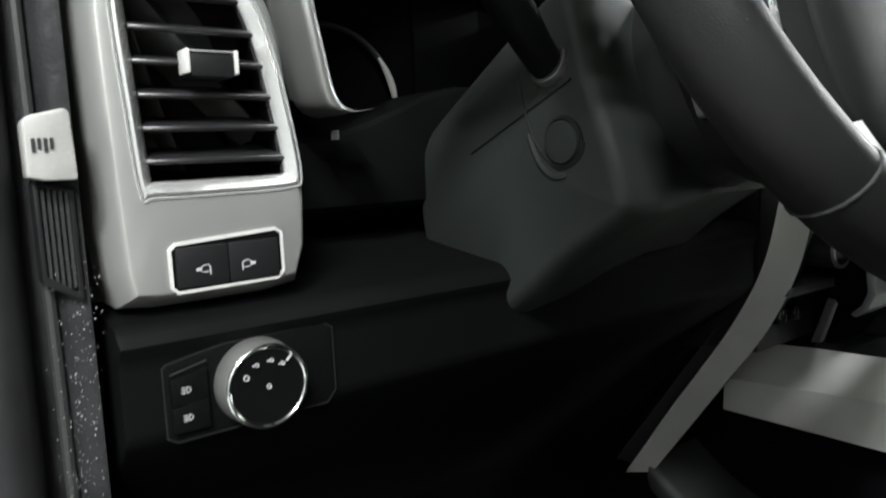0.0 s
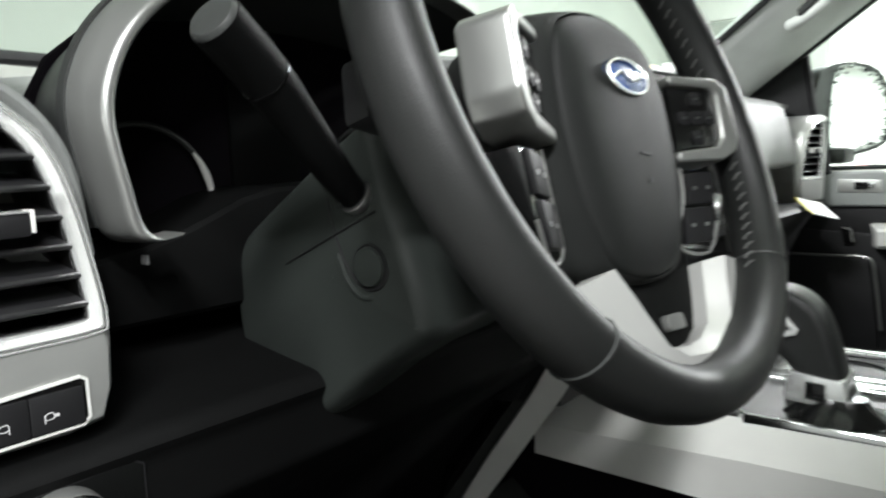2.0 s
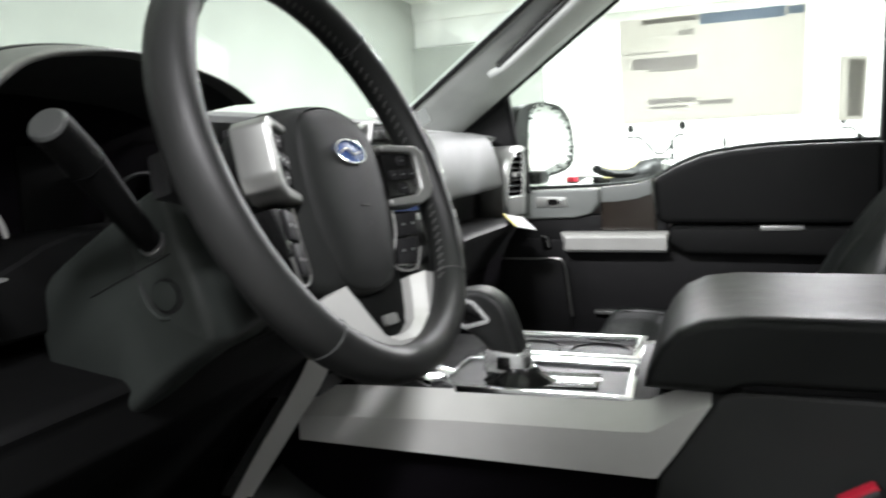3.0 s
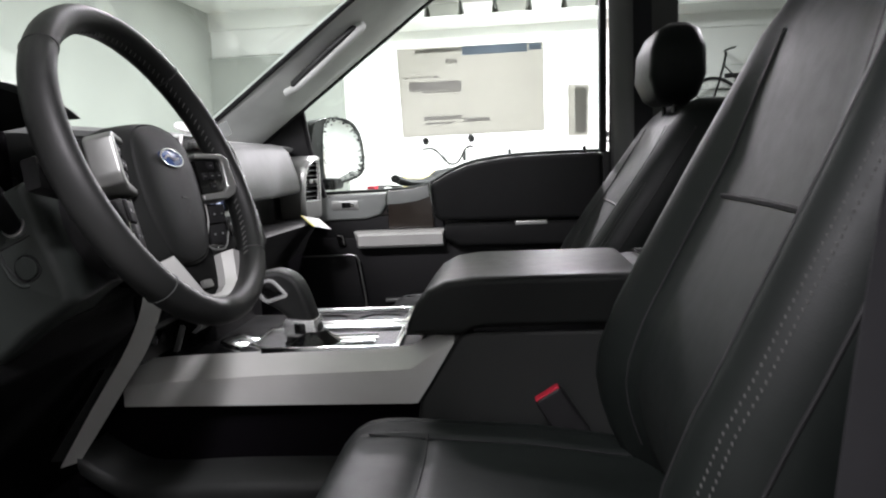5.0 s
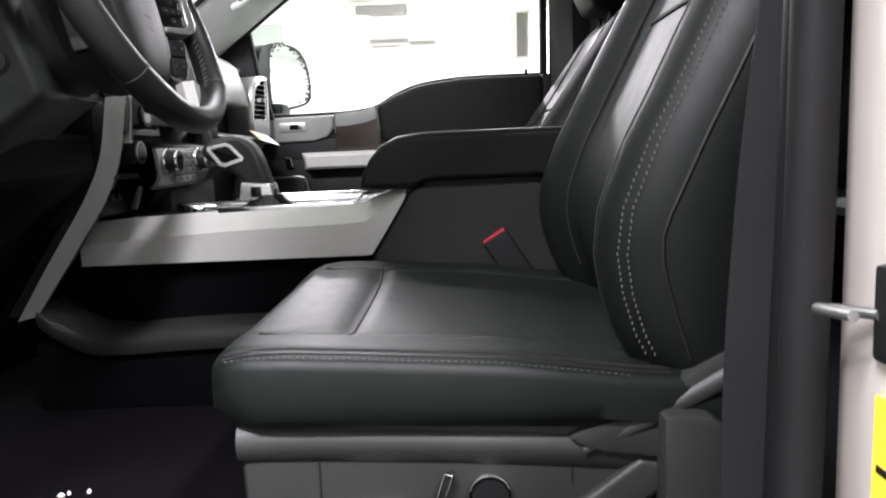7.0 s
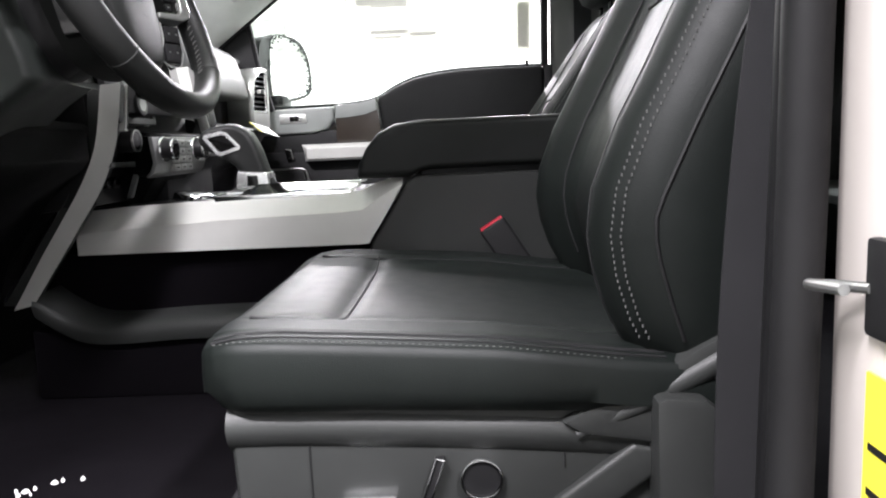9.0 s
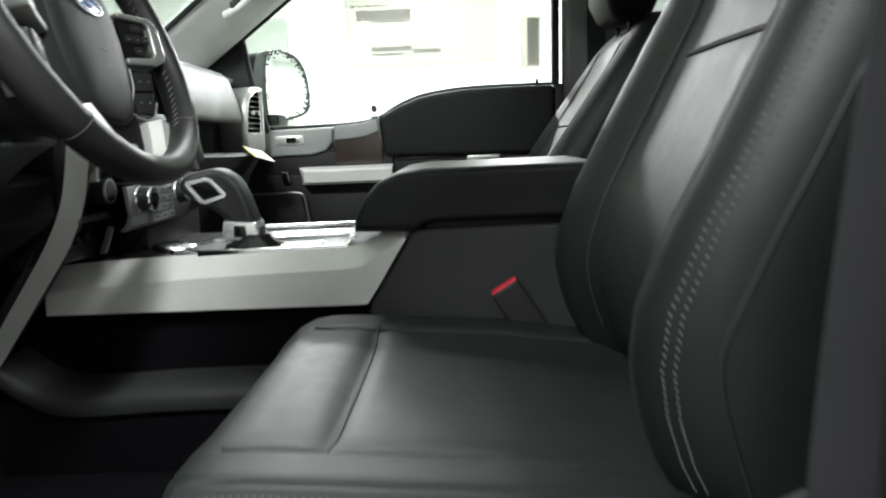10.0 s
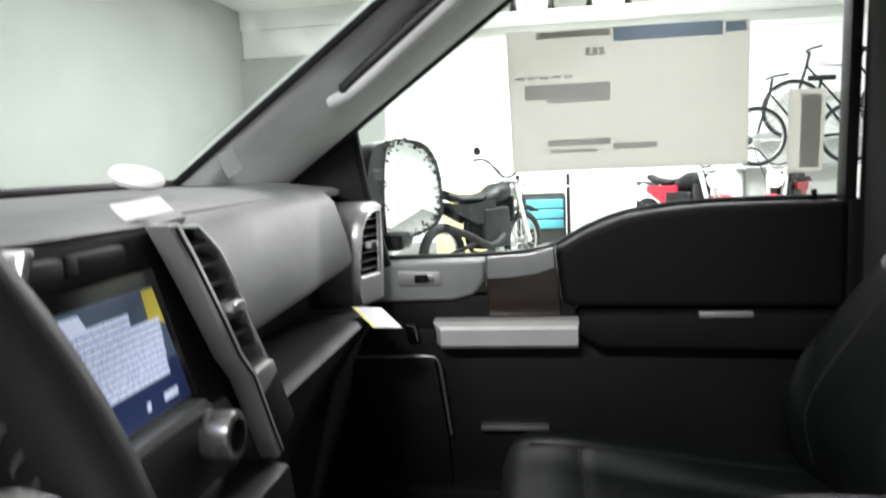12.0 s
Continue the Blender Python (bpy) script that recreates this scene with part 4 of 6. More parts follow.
    # touch screen
    bez = part("screen_bezel", prism([(-0.150, 1.150), (-0.105, 1.262), (0.046, 1.262), (0.096, 1.150)], 0.112, 0.13, "y", 0.003), GLOSS, p, "gloss black screen surround")
    part("touch_screen", prism([(-0.118, 1.160), (-0.088, 1.250), (0.038, 1.250), (0.080, 1.160)], 0.110, 0.114, "y", 0.0005), SCREEN, bez, "lit touch screen with blue text page")
    part("screen_band", prism([(-0.040, 1.161), (-0.036, 1.184), (0.050, 1.184), (0.053, 1.196), (0.062, 1.196), (0.078, 1.161)], 0.1092, 0.1099, "y"), SCREENBLUE, bez)
    part("screen_corner", prism([(0.024, 1.249), (0.037, 1.249), (0.050, 1.222), (0.030, 1.228)], 0.1092, 0.1099, "y"), SCREENYELLOW, bez)
    part("screen_lip", prism([(-0.118, 1.146), (-0.112, 1.156), (0.082, 1.156), (0.096, 1.146)], 0.100, 0.118, "y", 0.002), SPOKE, p, "satin bar below the screen")
    rnd = random.Random(4)
    bm = bmesh.new()
    for k in range(11):
        z = 1.186 + 0.0048 * k
        x, end = -0.104 + 0.012 * k / 10, (0.050 if k < 9 else 0.016) - 0.010 * k / 10
        while x < end:
            w = 0.002 + 0.006 * rnd.random()
            add(bm, box(x, min(x + w, end), 0.1088, 0.1096, z, z + 0.0037, 0))
            x += w + 0.0014
    part("screen_text", bm, SCREENTEXT, bez)
    part("screen_icon", prism([(-0.070, 1.236), (-0.064, 1.247), (-0.044, 1.247), (-0.036, 1.236)], 0.1086, 0.1098, "y"), SCREENTEXT, bez)
    bm = bmesh.new()
    for a, b in ((0.018, 0.022), (0.040, 0.046), (0.047, 0.052), (0.053, 0.058)):
        add(bm, box(a, b, 0.1084, 0.109, 1.168, 1.174, 0))
    part("screen_icon", bm, SCREENTEXT, bez)
    for a, b in ((-0.088, -0.046), (-0.034, 0.016)):
        part("upper_button", box(a, b, 0.112, 0.13, 1.268, 1.281, 0.003), GREYP, p)
    # audio knobs
    for x in (-0.080, 0.084):
        k = part("knob", drum((x, 0.078, 1.127), (x, 0.115, 1.127), 0.0185, 0.0195, 28, 0.002), KNOB, p, "chrome-edged audio knob")
        part("knob_face", drum((x, 0.0772, 1.127), (x, 0.080, 1.127), 0.0125, 0.0125, 24), GLOSS, k)
    part("audio_panel", prism([(-0.14, 1.146), (0.118, 1.146), (0.168, 1.086), (-0.15, 1.086)], 0.100, 0.120, "y", 0.004), HARD, p)
    # climate panel
    cl = part("climate_panel", prism([(0.066, 1.047), (0.062, 1.004), (0.068, 0.990), (0.078, 0.982), (0.083, 0.984), (0.074, 0.993), (0.069, 1.005), (0.073, 1.047)], -0.157, 0.066, "x", 0.002), FRAMEGREY, p, "grey climate control panel")
    part("panel_housing", prism([(0.0725, 1.049), (0.0685, 1.005), (0.0735, 0.9935), (0.082, 0.986), (0.120, 0.984), (0.120, 1.050)], -0.118, 0.063, "x", 0.003), LOWDASH, p, "black housing behind the climate panel")
    for x in (-0.121, 0.022):
        dial = part("dial", drum((x, 0.044, 1.026), (x, 0.068, 1.028), 0.0168, 0.0182, 28, 0.002), HARD, cl, "chrome-ringed temperature dial")
        part("dial_ring", drum((x, 0.0434, 1.026), (x, 0.0475, 1.026), 0.0176, 0.0180, 28, 0.0006, 0.0135), CHROME, dial)
        part("dial_ring", drum((x, 0.0605, 1.027), (x, 0.066, 1.027), 0.0205, 0.0212, 28, 0.0006, 0.0175), CHROME, dial)
        part("dial_face", drum((x, 0.0432, 1.026), (x, 0.046, 1.026), 0.0125, 0.0125, 24), GLOSS, dial)
    for i in range(3):
        for j in range(4):
            x = -0.094 + 0.028 * i
            z = 0.990 + 0.0135 * j
            k = part("key", box(x, x + 0.026, 0.0585, 0.07, z, z + 0.0115, 0.0015), SPOKE, cl)
            part("key_symbol", box(x + 0.009, x + 0.017, 0.0578, 0.0590, z + 0.005, z + 0.0065, 0), GLOSS, k)
    part("panel_support", prism([(0.100, 1.045), (0.092, 0.985), (0.13, 0.93), (0.16, 0.93), (0.145, 1.045)], -0.090, 0.06, "x", 0.004), LOWDASH, p)
    # lower cubbies towards the driver
    part("side_panel", prism([(0.146, 1.150), (0.146, 0.945), (0.30, 0.93), (0.30, 1.150)], -0.196, -0.020, "x", 0.004), HARD, p)
    dp = part("drive_plate", frame_of([(-0.172, 1.070), (-0.174, 1.114), (-0.030, 1.116), (-0.022, 1.070)], [(-0.164, 1.080), (-0.166, 1.108), (-0.040, 1.110), (-0.034, 1.080)], 0.112, 0.148, "y", 0.0015), FRAMEGREY, p, "grey frame round the drive-mode dial")
    part("plate", prism([(-0.166, 1.078), (-0.168, 1.110), (-0.038, 1.112), (-0.032, 1.078)], 0.118, 0.126, "y", 0.001), HARD, dp)
    part("drive_dial", drum((-0.113, 0.094, 1.100), (-0.113, 0.120, 1.098), 0.0190, 0.0205, 28, 0.002), HARD, dp, "black ribbed drive-mode dial")
    part("dial_cap", drum((-0.113, 0.0932, 1.100), (-0.113, 0.096, 1.100), 0.012, 0.012, 24), SPOKE, dp)
    bd = part("brake_dial", drum((-0.153, 0.092, 1.042), (-0.150, 0.146, 1.042), 0.0175, 0.019, 28, 0.002), HARD, p, "black trailer brake dial with bright ring")
    part("dial_ring", drum((-0.153, 0.0912, 1.042), (-0.153, 0.094, 1.042), 0.0178, 0.0178, 28, 0, 0.0148), SPOKE, bd)
    part("cubby_strip", prism([(-0.200, 1.002), (-0.199, 1.010), (-0.094, 1.009), (-0.094, 1.000)], 0.114, 0.148, "y", 0.001), FRAMEGREY, p, "grey strip between the cubbies")
    sp = part("socket_edge", prism([(-0.096, 1.004), (-0.104, 1.004), (-0.150, 0.952), (-0.140, 0.952)], 0.112, 0.120, "y", 0.001), FRAMEGREY, p, "grey edge of the lower cubby")
    for x in (-0.172, -0.145):
        part("socket", drum((x, 0.134, 0.978), (x, 0.147, 0.978), 0.0085, 0.0095, 18, 0.001), GLOSS, sp)



def shifted(m):
    """Moves what stack() built."""
    before = set(scene.objects)
    stack()
    for ob in scene.objects:
        if ob not in before and ob.parent is None:
            ob.location += m


shifted(Vector((0, 0.022, 0)))


def knee_trim():
    t = thing("knee_trim", "light silver curved knee trim beside the console", "trim strip", (-0.20, 0.2, 0.78))
    left = curve([(-0.217, 0.128, 1.124), (-0.215, 0.146, 1.04), (-0.215, 0.174, 0.98), (-0.215, 0.218, 0.915), (-0.213, 0.252, 0.868), (-0.210, 0.306, 0.788)], 6)
    right = curve([(-0.190, 0.113, 1.128), (-0.195, 0.128, 1.036), (-0.196, 0.157, 0.970), (-0.196, 0.198, 0.912), (-0.196, 0.231, 0.866), (-0.197, 0.284, 0.793)], 6)
    rings = [[a + Vector((0, 0.004, 0)), a + Vector((0.003, -0.001, 0.001)), b + Vector((-0.003, -0.001, 0.001)), b + Vector((0.001, 0.003, 0)), b + Vector((0.003, 0.010, 0)), a + Vector((0.012, 0.010, 0))] for a, b in zip(left, right)]
    part("strip", loft(rings), LIGHTSILVER, t)
    back = [[b + Vector((0.001, 0.004, 0)), b + Vector((0.035, 0.012, 0.0)), b + Vector((0.05, 0.08, 0)), b + Vector((0.0, 0.05, 0))] for b in right]
    part("inner_strip", loft(back), GREYP, t, "dark grey inner strip")


knee_trim()


def console():
    c = thing("center_console", "centre console with light silver side trim", "console", (0.03, -0.2, 0.64))
    part("lower_side", prism([(-0.19, 0.635), (-0.19, 0.748), (-0.118, 0.752), (-0.118, 0.862), (0.19, 0.862), (0.19, 0.635)], -0.66, 0.30, "y", 0.006), CARPET, c, "black carpeted console side")
    line = curve([(0, -0.30, 0.758), (0, 0.02, 0.757), (0, 0.150, 0.752), (0, 0.205, 0.755), (0, 0.245, 0.772), (0, 0.285, 0.800)], 5)
    part("floor_ledge", loft([[(-0.200, q.y, q.z - 0.026), (-0.206, q.y, q.z - 0.010), (-0.203, q.y, q.z), (-0.196, q.y, q.z + 0.007), (-0.112, q.y, q.z + 0.010), (-0.112, q.y, q.z - 0.026)] for q in line]), GREYP, c, "dark grey plastic ledge", angle=50)
    for s in (-1, 1):
        def X(x):
            return 0.035 + s * x
        # side, chamfer and rear rise lofted from y to y
        rows = [(0.236, 0.861, 0.898, 0.930), (0.150, 0.861, 0.904, 0.936), (0.0, 0.861, 0.912, 0.941), (-0.20, 0.861, 0.917, 0.943), (-0.232, 0.861, 0.919, 0.946), (-0.241, 0.862, 0.924, 0.951), (-0.262, 0.893, 0.938, 0.960), (-0.300, 0.954, 0.958, 0.966)]
        rings = [[(X(0.150), y, a), (X(0.176), y, a), (X(0.175), y, b - 0.003), (X(0.172), y, b), (X(0.146), y, t), (X(0.140), y, t - 0.004)] for y, a, b, t in ((q[0], q[1], q[2] - (0.016 if s > 0 else 0), q[3] - (0.004 if s > 0 else 0)) for q in rows)]
        part("side_trim", loft(rings), LIGHTSILVER, c, "light silver side trim", angle=40)
        grey = [(-0.305, 0.958), (-0.243, 0.862), (-0.235, 0.80), (-0.68, 0.80), (-0.68, 0.966), (-0.335, 0.968), (-0.318, 0.966)]
        a, b = sorted((X(0.168), X(0.10)))
        part("side_panel", prism(grey, a, b, "x", 0.008, 3), GREYP, c, "dark grey side panel")
    part("top_plate", box(-0.108, 0.178, -0.24, 0.16, 0.925, 0.938, 0.003), HARD, c, "black console top plate")
    # chrome frames of shifter bay and cup holders
    bay = [(-0.114, 0.012), (-0.085, 0.044), (0.03, 0.044), (0.03, -0.205), (-0.112, -0.212)]
    part("shifter_frame", frame_of(bay, shrink(bay, 0.009), 0.934, 0.946, "z", 0.002), CHROME, c, "bright frame round the shifter bay")
    part("bay_floor", prism(shrink(bay, 0.008), 0.934, 0.940, "z"), GREYP, c)
    slot = [(-0.085, -0.02), (-0.02, 0.0), (-0.012, -0.16), (-0.075, -0.165)]
    part("gate_slot", prism(slot, 0.939, 0.9425, "z", 0.001), GLOSS, c)
    part("gate_stripe", prism([(-0.052, -0.06), (-0.044, -0.06), (-0.038, -0.165), (-0.046, -0.165)], 0.9425, 0.9440, "z"), SILVER, c)
    cup = [(0.045, 0.03), (0.178, 0.03), (0.175, -0.205), (0.045, -0.205)]
    part("cup_frame", frame_of(cup, shrink(cup, 0.012), 0.934, 0.950, "z", 0.002), CHROME, c, "bright frame round the cup holders")
    part("divider", box(0.028, 0.046, -0.206, 0.03, 0.934, 0.948, 0.003), CHROME, c)
    for y in (-0.035, -0.140):
        h = part("cup_holder", drum((0.110, y, 0.86), (0.110, y, 0.9405), 0.040, 0.046, 32, 0, 0.0425), HARD, c, "round black cup holder")
        part("cup_bottom", drum((0.110, y, 0.86), (0.110, y, 0.864), 0.040, 0.040, 32), RUBBER, h)
    part("front_clip", box(-0.10, -0.045, 0.040, 0.085, 0.930, 0.952, 0.006, turn=(12, 0, -20)), CHROME, c, "bright trim ahead of the shifter")


console()


def shifter():
    s = thing("gear_lever", "black console gear lever with chrome trim", "gear lever", (-0.055, -0.03, 0.94))
    prof = flat2([(-0.016, 0.958), (-0.020, 0.980), (-0.006, 0.997), (0.014, 1.009), (0.044, 1.029), (0.047, 1.044), (0.036, 1.056), (0.005, 1.064), (-0.016, 1.063), (-0.038, 1.049), (-0.050, 1.028), (-0.058, 1.004), (-0.066, 0.976), (-0.068, 0.956)], 3)
    rings = [[(x, q[0], q[1]) for q in shrink(prof, d)] for x, d in ((-0.0735, 0.010), (-0.0725, 0.005), (-0.069, 0.0015), (-0.062, 0.0), (-0.036, 0.0), (-0.029, 0.0015), (-0.0255, 0.005), (-0.0245, 0.010))]
    part("grip", loft(rings), RIMSKIN, s, "black leather grip", angle=70)
    part("boot", loft([[(-0.060 + a * math.cos(t), -0.060 + b * math.sin(t), z) for t in (2 * math.pi * j / 20 for j in range(20))] for a, b, z in ((0.034, 0.050, 0.941), (0.028, 0.040, 0.948), (0.022, 0.030, 0.954), (0.017, 0.024, 0.962))]), GLOSS, s)
    band = [(-0.0125, 0.955), (-0.0165, 0.985), (-0.066, 0.981), (-0.072, 0.951)]
    part("chrome_band", prism(band, -0.0765, -0.0215, "x", 0.004, 2), BRIGHT, s, "chrome band at the foot")
    part("band_badge", prism([(-0.033, 0.960), (-0.034, 0.977), (-0.051, 0.976), (-0.052, 0.958)], -0.0778, -0.075, "x", 0.0005), GLOSS, s)
    o = [(0.040, 1.0455), (-0.001, 1.0535), (-0.029, 1.0225), (0.013, 1.0095)]
    o = [p for i in range(4) for p in (tuple(Vector(o[i]).lerp(Vector(o[i - 1]), 0.13)), tuple(Vector(o[i]).lerp(Vector(o[(i + 1) % 4]), 0.13)))]
    part("button_frame", frame_of(o, shrink(o, 0.006), -0.0765, -0.070, "x", 0.0015), BRIGHT, s, "chrome frame round the thumb button")
    part("thumb_button", prism(shrink(o, 0.006), -0.0745, -0.070, "x", 0.001), GLOSS, s)


shifter()


def armrest():
    a = thing("armrest", "black leather centre armrest lid on the console", "armrest", (0.03, -0.45, 0.966))
    prof = [(-0.226, 0.966), (-0.229, 0.985), (-0.243, 1.014), (-0.262, 1.036), (-0.290, 1.050), (-0.33, 1.055), (-0.575, 1.055), (-0.584, 1.052), (-0.586, 1.046), (-0.586, 0.978), (-0.345, 0.976), (-0.325, 0.972), (-0.310, 0.964)]
    rings = []
    edge = ((0.0146, 0.0150), (0.01455, 0.0135), (0.0145, 0.0120), (0.0140, 0.0085), (0.0120, 0.005), (0.0085, 0.0022), (0.0045, 0.0006), (0.0, 0.0))
    for x, d in [(-0.124 - e, d) for e, d in edge] + [(0.154 + e, d) for e, d in reversed(edge)]:
        rings.append([(x, -0.406 + (y + 0.406) * (1 - d / 0.18), 1.012 + (z - 1.012) * (1 - d / 0.045)) for y, z in prof])
    part("lid", loft(rings), ARMSKIN, a, angle=30)
    part("lid_gap", box(-0.120, 0.150, -0.58, -0.33, 0.964, 0.979, 0.002), RUBBER, a)
    r = thing("console_rear", "black rear console box with a bright-edged lid", "console", (0.015, -0.63, 0.64))
    part("box", box(-0.132, 0.160, -0.72, -0.590, 0.64, 1.046, 0.010), HARD, r)
    part("bright_edge", frame_of([(-0.128, -0.612), (0.156, -0.612), (0.156, -0.715), (-0.128, -0.715)], [(-0.122, -0.617), (0.150, -0.617), (0.150, -0.710), (-0.122, -0.710)], 1.044, 1.053, "z", 0.001), CHROME, r, "thin bright edge")


armrest()


# ---- seats ----
def seat(cx, dy, lean, dz, driver, back=0.0):
    s = thing("driver_seat" if driver else "passenger_seat", "black leather front seat with stitched bolsters", "car seat", (cx, -0.40 + dy, 0.66), "front seats")
    hw = 0.262
    tilt = Matrix.Translation((0, -0.53 + dy, 0.90)) @ pose(0, 0, 0, lean, 0, 0) @ Matrix.Translation((0, 0.53 - dy, -0.90))
    # cushion: sections from front to back
    rows = [(-0.148, 0.824, 0.836, 0.70), (-0.154, 0.816, 0.847, 0.83), (-0.164, 0.808, 0.856, 0.915), (-0.180, 0.798, 0.862, 0.968), (-0.20, 0.795, 0.864, 0.993), (-0.23, 0.795, 0.864, 1.0), (-0.30, 0.794, 0.860, 1.0), (-0.42, 0.79, 0.852, 1.0), (-0.52, 0.785, 0.838, 0.99), (-0.66, 0.785, 0.825, 0.97)]
    def puff(a, y):
        seam = -0.0045 * math.exp(-((y + 0.271) / 0.007) ** 2) * (1 if a < 0.7 else 0) - 0.004 * math.exp(-((a - 0.70) / 0.022) ** 2) * (1 if y < -0.19 else 0)
        front = 0.0045 * max(0, math.sin(math.pi * min(1, max(0, (-y - 0.165) / 0.106)))) * (1 - min(1, a / 0.75) ** 4)
        return seam + front + (0 if driver else 0.012 * math.exp(-((y + 0.25) / 0.085) ** 2) * max(0, 1 - a * a))
    rings = []
    ys = [r[0] for r in rows[:5]] + list(np.linspace(-0.215, -0.66, 46))
    for y in ys:
        z0, z1, k = (float(np.interp(-y, [-r[0] for r in rows], [r[i] for r in rows])) for i in (1, 2, 3))
        ring = []
        w = hw * k
        for t in [-1, -0.985, -0.965, -0.945, -0.925, -0.905, -0.885, -0.86] + [-0.8, -0.76] + list(np.linspace(-0.74, -0.66, 7)) + list(np.linspace(-0.6, 0.6, 17)) + list(np.linspace(0.66, 0.74, 7)) + [0.76, 0.8] + [0.86, 0.885, 0.905, 0.925, 0.945, 0.965, 0.985, 1]:
            a = abs(t)
            edge = 0.006 * max(0, (a - 0.90) / 0.10) ** 2 + 0.003 * math.exp(-((a - 0.905) / 0.012) ** 2)
            dip = 0.010 * (1 - min(1, max(0, (a - 0.52) / 0.2)))
            if y > -0.2:
                dip *= 0.3
            ring.append((cx + w * t, y + dy, z1 + dz - edge - dip + puff(a, y)))
        for x, z in ((1.008, z1 - 0.014), (1.016, z1 - 0.026), (1.015, z1 - 0.042), (1.004, z0 + 0.012), (0.985, z0 + 0.003), (0.955, z0), (-0.955, z0), (-0.985, z0 + 0.003), (-1.004, z0 + 0.012), (-1.015, z1 - 0.042), (-1.016, z1 - 0.026), (-1.008, z1 - 0.014)):
            ring.append((cx + w * x, y + dy, min(z, z1 - 0.004) + dz))
        rings.append(ring)
    part("cushion", loft(rings), LEATHER, s, "black leather seat cushion", angle=60)

    def top(t, y):
        z = np.interp(-y, [-r[0] for r in rows], [r[2] for r in rows])
        a = abs(t)
        return float(z) - 0.006 * max(0, (a - 0.90) / 0.10) ** 2 - 0.003 * math.exp(-((a - 0.905) / 0.012) ** 2) - 0.010 * (1 - min(1, max(0, (a - 0.52) / 0.2))) * (0.3 if y > -0.2 else 1) + puff(a, y)
    # seams on the cushion
    seams = [[(t, -0.268 - 0.006 * (1 - t * t)) for t in np.linspace(-0.70, 0.72, 17)], [(-0.70, y) for y in np.linspace(-0.19, -0.60, 16)], [(0.70, y) for y in np.linspace(-0.19, -0.60, 16)]]
    for line in seams:
        part("seam", tube([(cx + hw * t, y + dy, top(t, y) + dz + 0.0004) for t, y in line], 0.0016, 6), RUBBER, s)
    # two rows of stitching along the outer edge, with a pleat beside them
    bm = bmesh.new()
    for row in (0.980,):
        for k in range(62):
            y = -0.18 - 0.0056 * k
            z = top(row, y) + dz + 0.0006
            add(bm, box(cx - hw * row - 0.0004, cx - hw * row + 0.0004, y + dy - 0.0011, y + dy + 0.0011, z - 0.0006, z + 0.0000, 0))
    part("cushion_stitching", bm, THREAD, s, "grey stitching along the edge")
    for row in (0.895, 0.925, 0.955):
        part("pleat", tube([(cx - hw * row, y + dy, top(row, y) + dz - 0.0004) for y in np.linspace(-0.175, -0.56, 22)], 0.0012, 6), RUBBER, s)
    # backrest: rings upwards
    dy += back
    zb = [0.80, 0.835, 0.865, 0.90, 0.935, 0.974, 1.03, 1.07, 1.12, 1.217, 1.30, 1.364, 1.40, 1.425, 1.435]
    yb = [-0.565, -0.533, -0.518, -0.507, -0.502, -0.507, -0.529, -0.550, -0.575, -0.626, -0.670, -0.703, -0.728, -0.752, -0.775]
    wb = [0.90, 0.95, 0.975, 0.99, 1.0, 1.0, 1.0, 1.0, 0.985, 0.94, 0.88, 0.82, 0.77, 0.70, 0.58]
    th = [0.10, 0.12, 0.13, 0.14, 0.14, 0.14, 0.14, 0.135, 0.13, 0.12, 0.11, 0.095, 0.08, 0.055, 0.02]
    if not driver:
        th = [t * 1.2 for t in th]

    zs = zb
    if not driver:
        zb = [0.9 + (z - 0.9) * 0.88 if z > 0.9 else z for z in zb]

    def face(t, i):
        a = abs(t)
        z = zs[i]
        bol = (0.042 if driver else 0.020) * (1 if z < 1.2 else max(0.2, 1 - (z - 1.2) / 0.2))
        d = -bol * (1 - min(1, max(0, (a - 0.50) / 0.26)) ** 1.5)
        return d - 0.045 * max(0, (a - 0.84) / 0.16) ** 2
    rings = []
    for i, (z, y, w, t0) in enumerate(zip(zb, yb, wb, th)):
        ring = [(cx + hw * w * t, y + dy + face(t, i), z + dz) for t in np.linspace(-1, 1, 29)]
        for x, b in ((1.0, 0.35), (0.985, 0.75), (0.93, 1.0), (-0.93, 1.0), (-0.985, 0.75), (-1.0, 0.35)):
            ring.append((cx + hw * w * x, y + dy - 0.045 - (t0 - 0.02) * b, z + dz))
        rings.append(ring)
    part("backrest", moved(loft(rings), tilt), LEATHER, s, "black leather backrest with side bolsters", angle=60)

    def onback(t, z, out=0.0006):
        y = np.interp(z, zb, yb)
        w = np.interp(z, zb, wb)
        f = np.interp(z, zb, [face(t, i) for i in range(len(zb))])
        return (cx + hw * w * t, float(y) + dy + float(f) + out, z + dz)
    for t0 in (-0.60, 0.60):
        part("seam", moved(tube([onback(t0 * (1 if z < 1.2 else 1 - (z - 1.2) * 0.4), z) for z in np.linspace(0.86, zb[11], 20)], 0.0016, 6), tilt), RUBBER, s)
    part("seam", moved(tube([onback(t, (1.178 if driver else 1.13) - 0.006 * t * t, 0.0008) for t in np.linspace(-0.50, 0.50, 13)], 0.0032, 6), tilt), RUBBER, s)
    bm = bmesh.new()
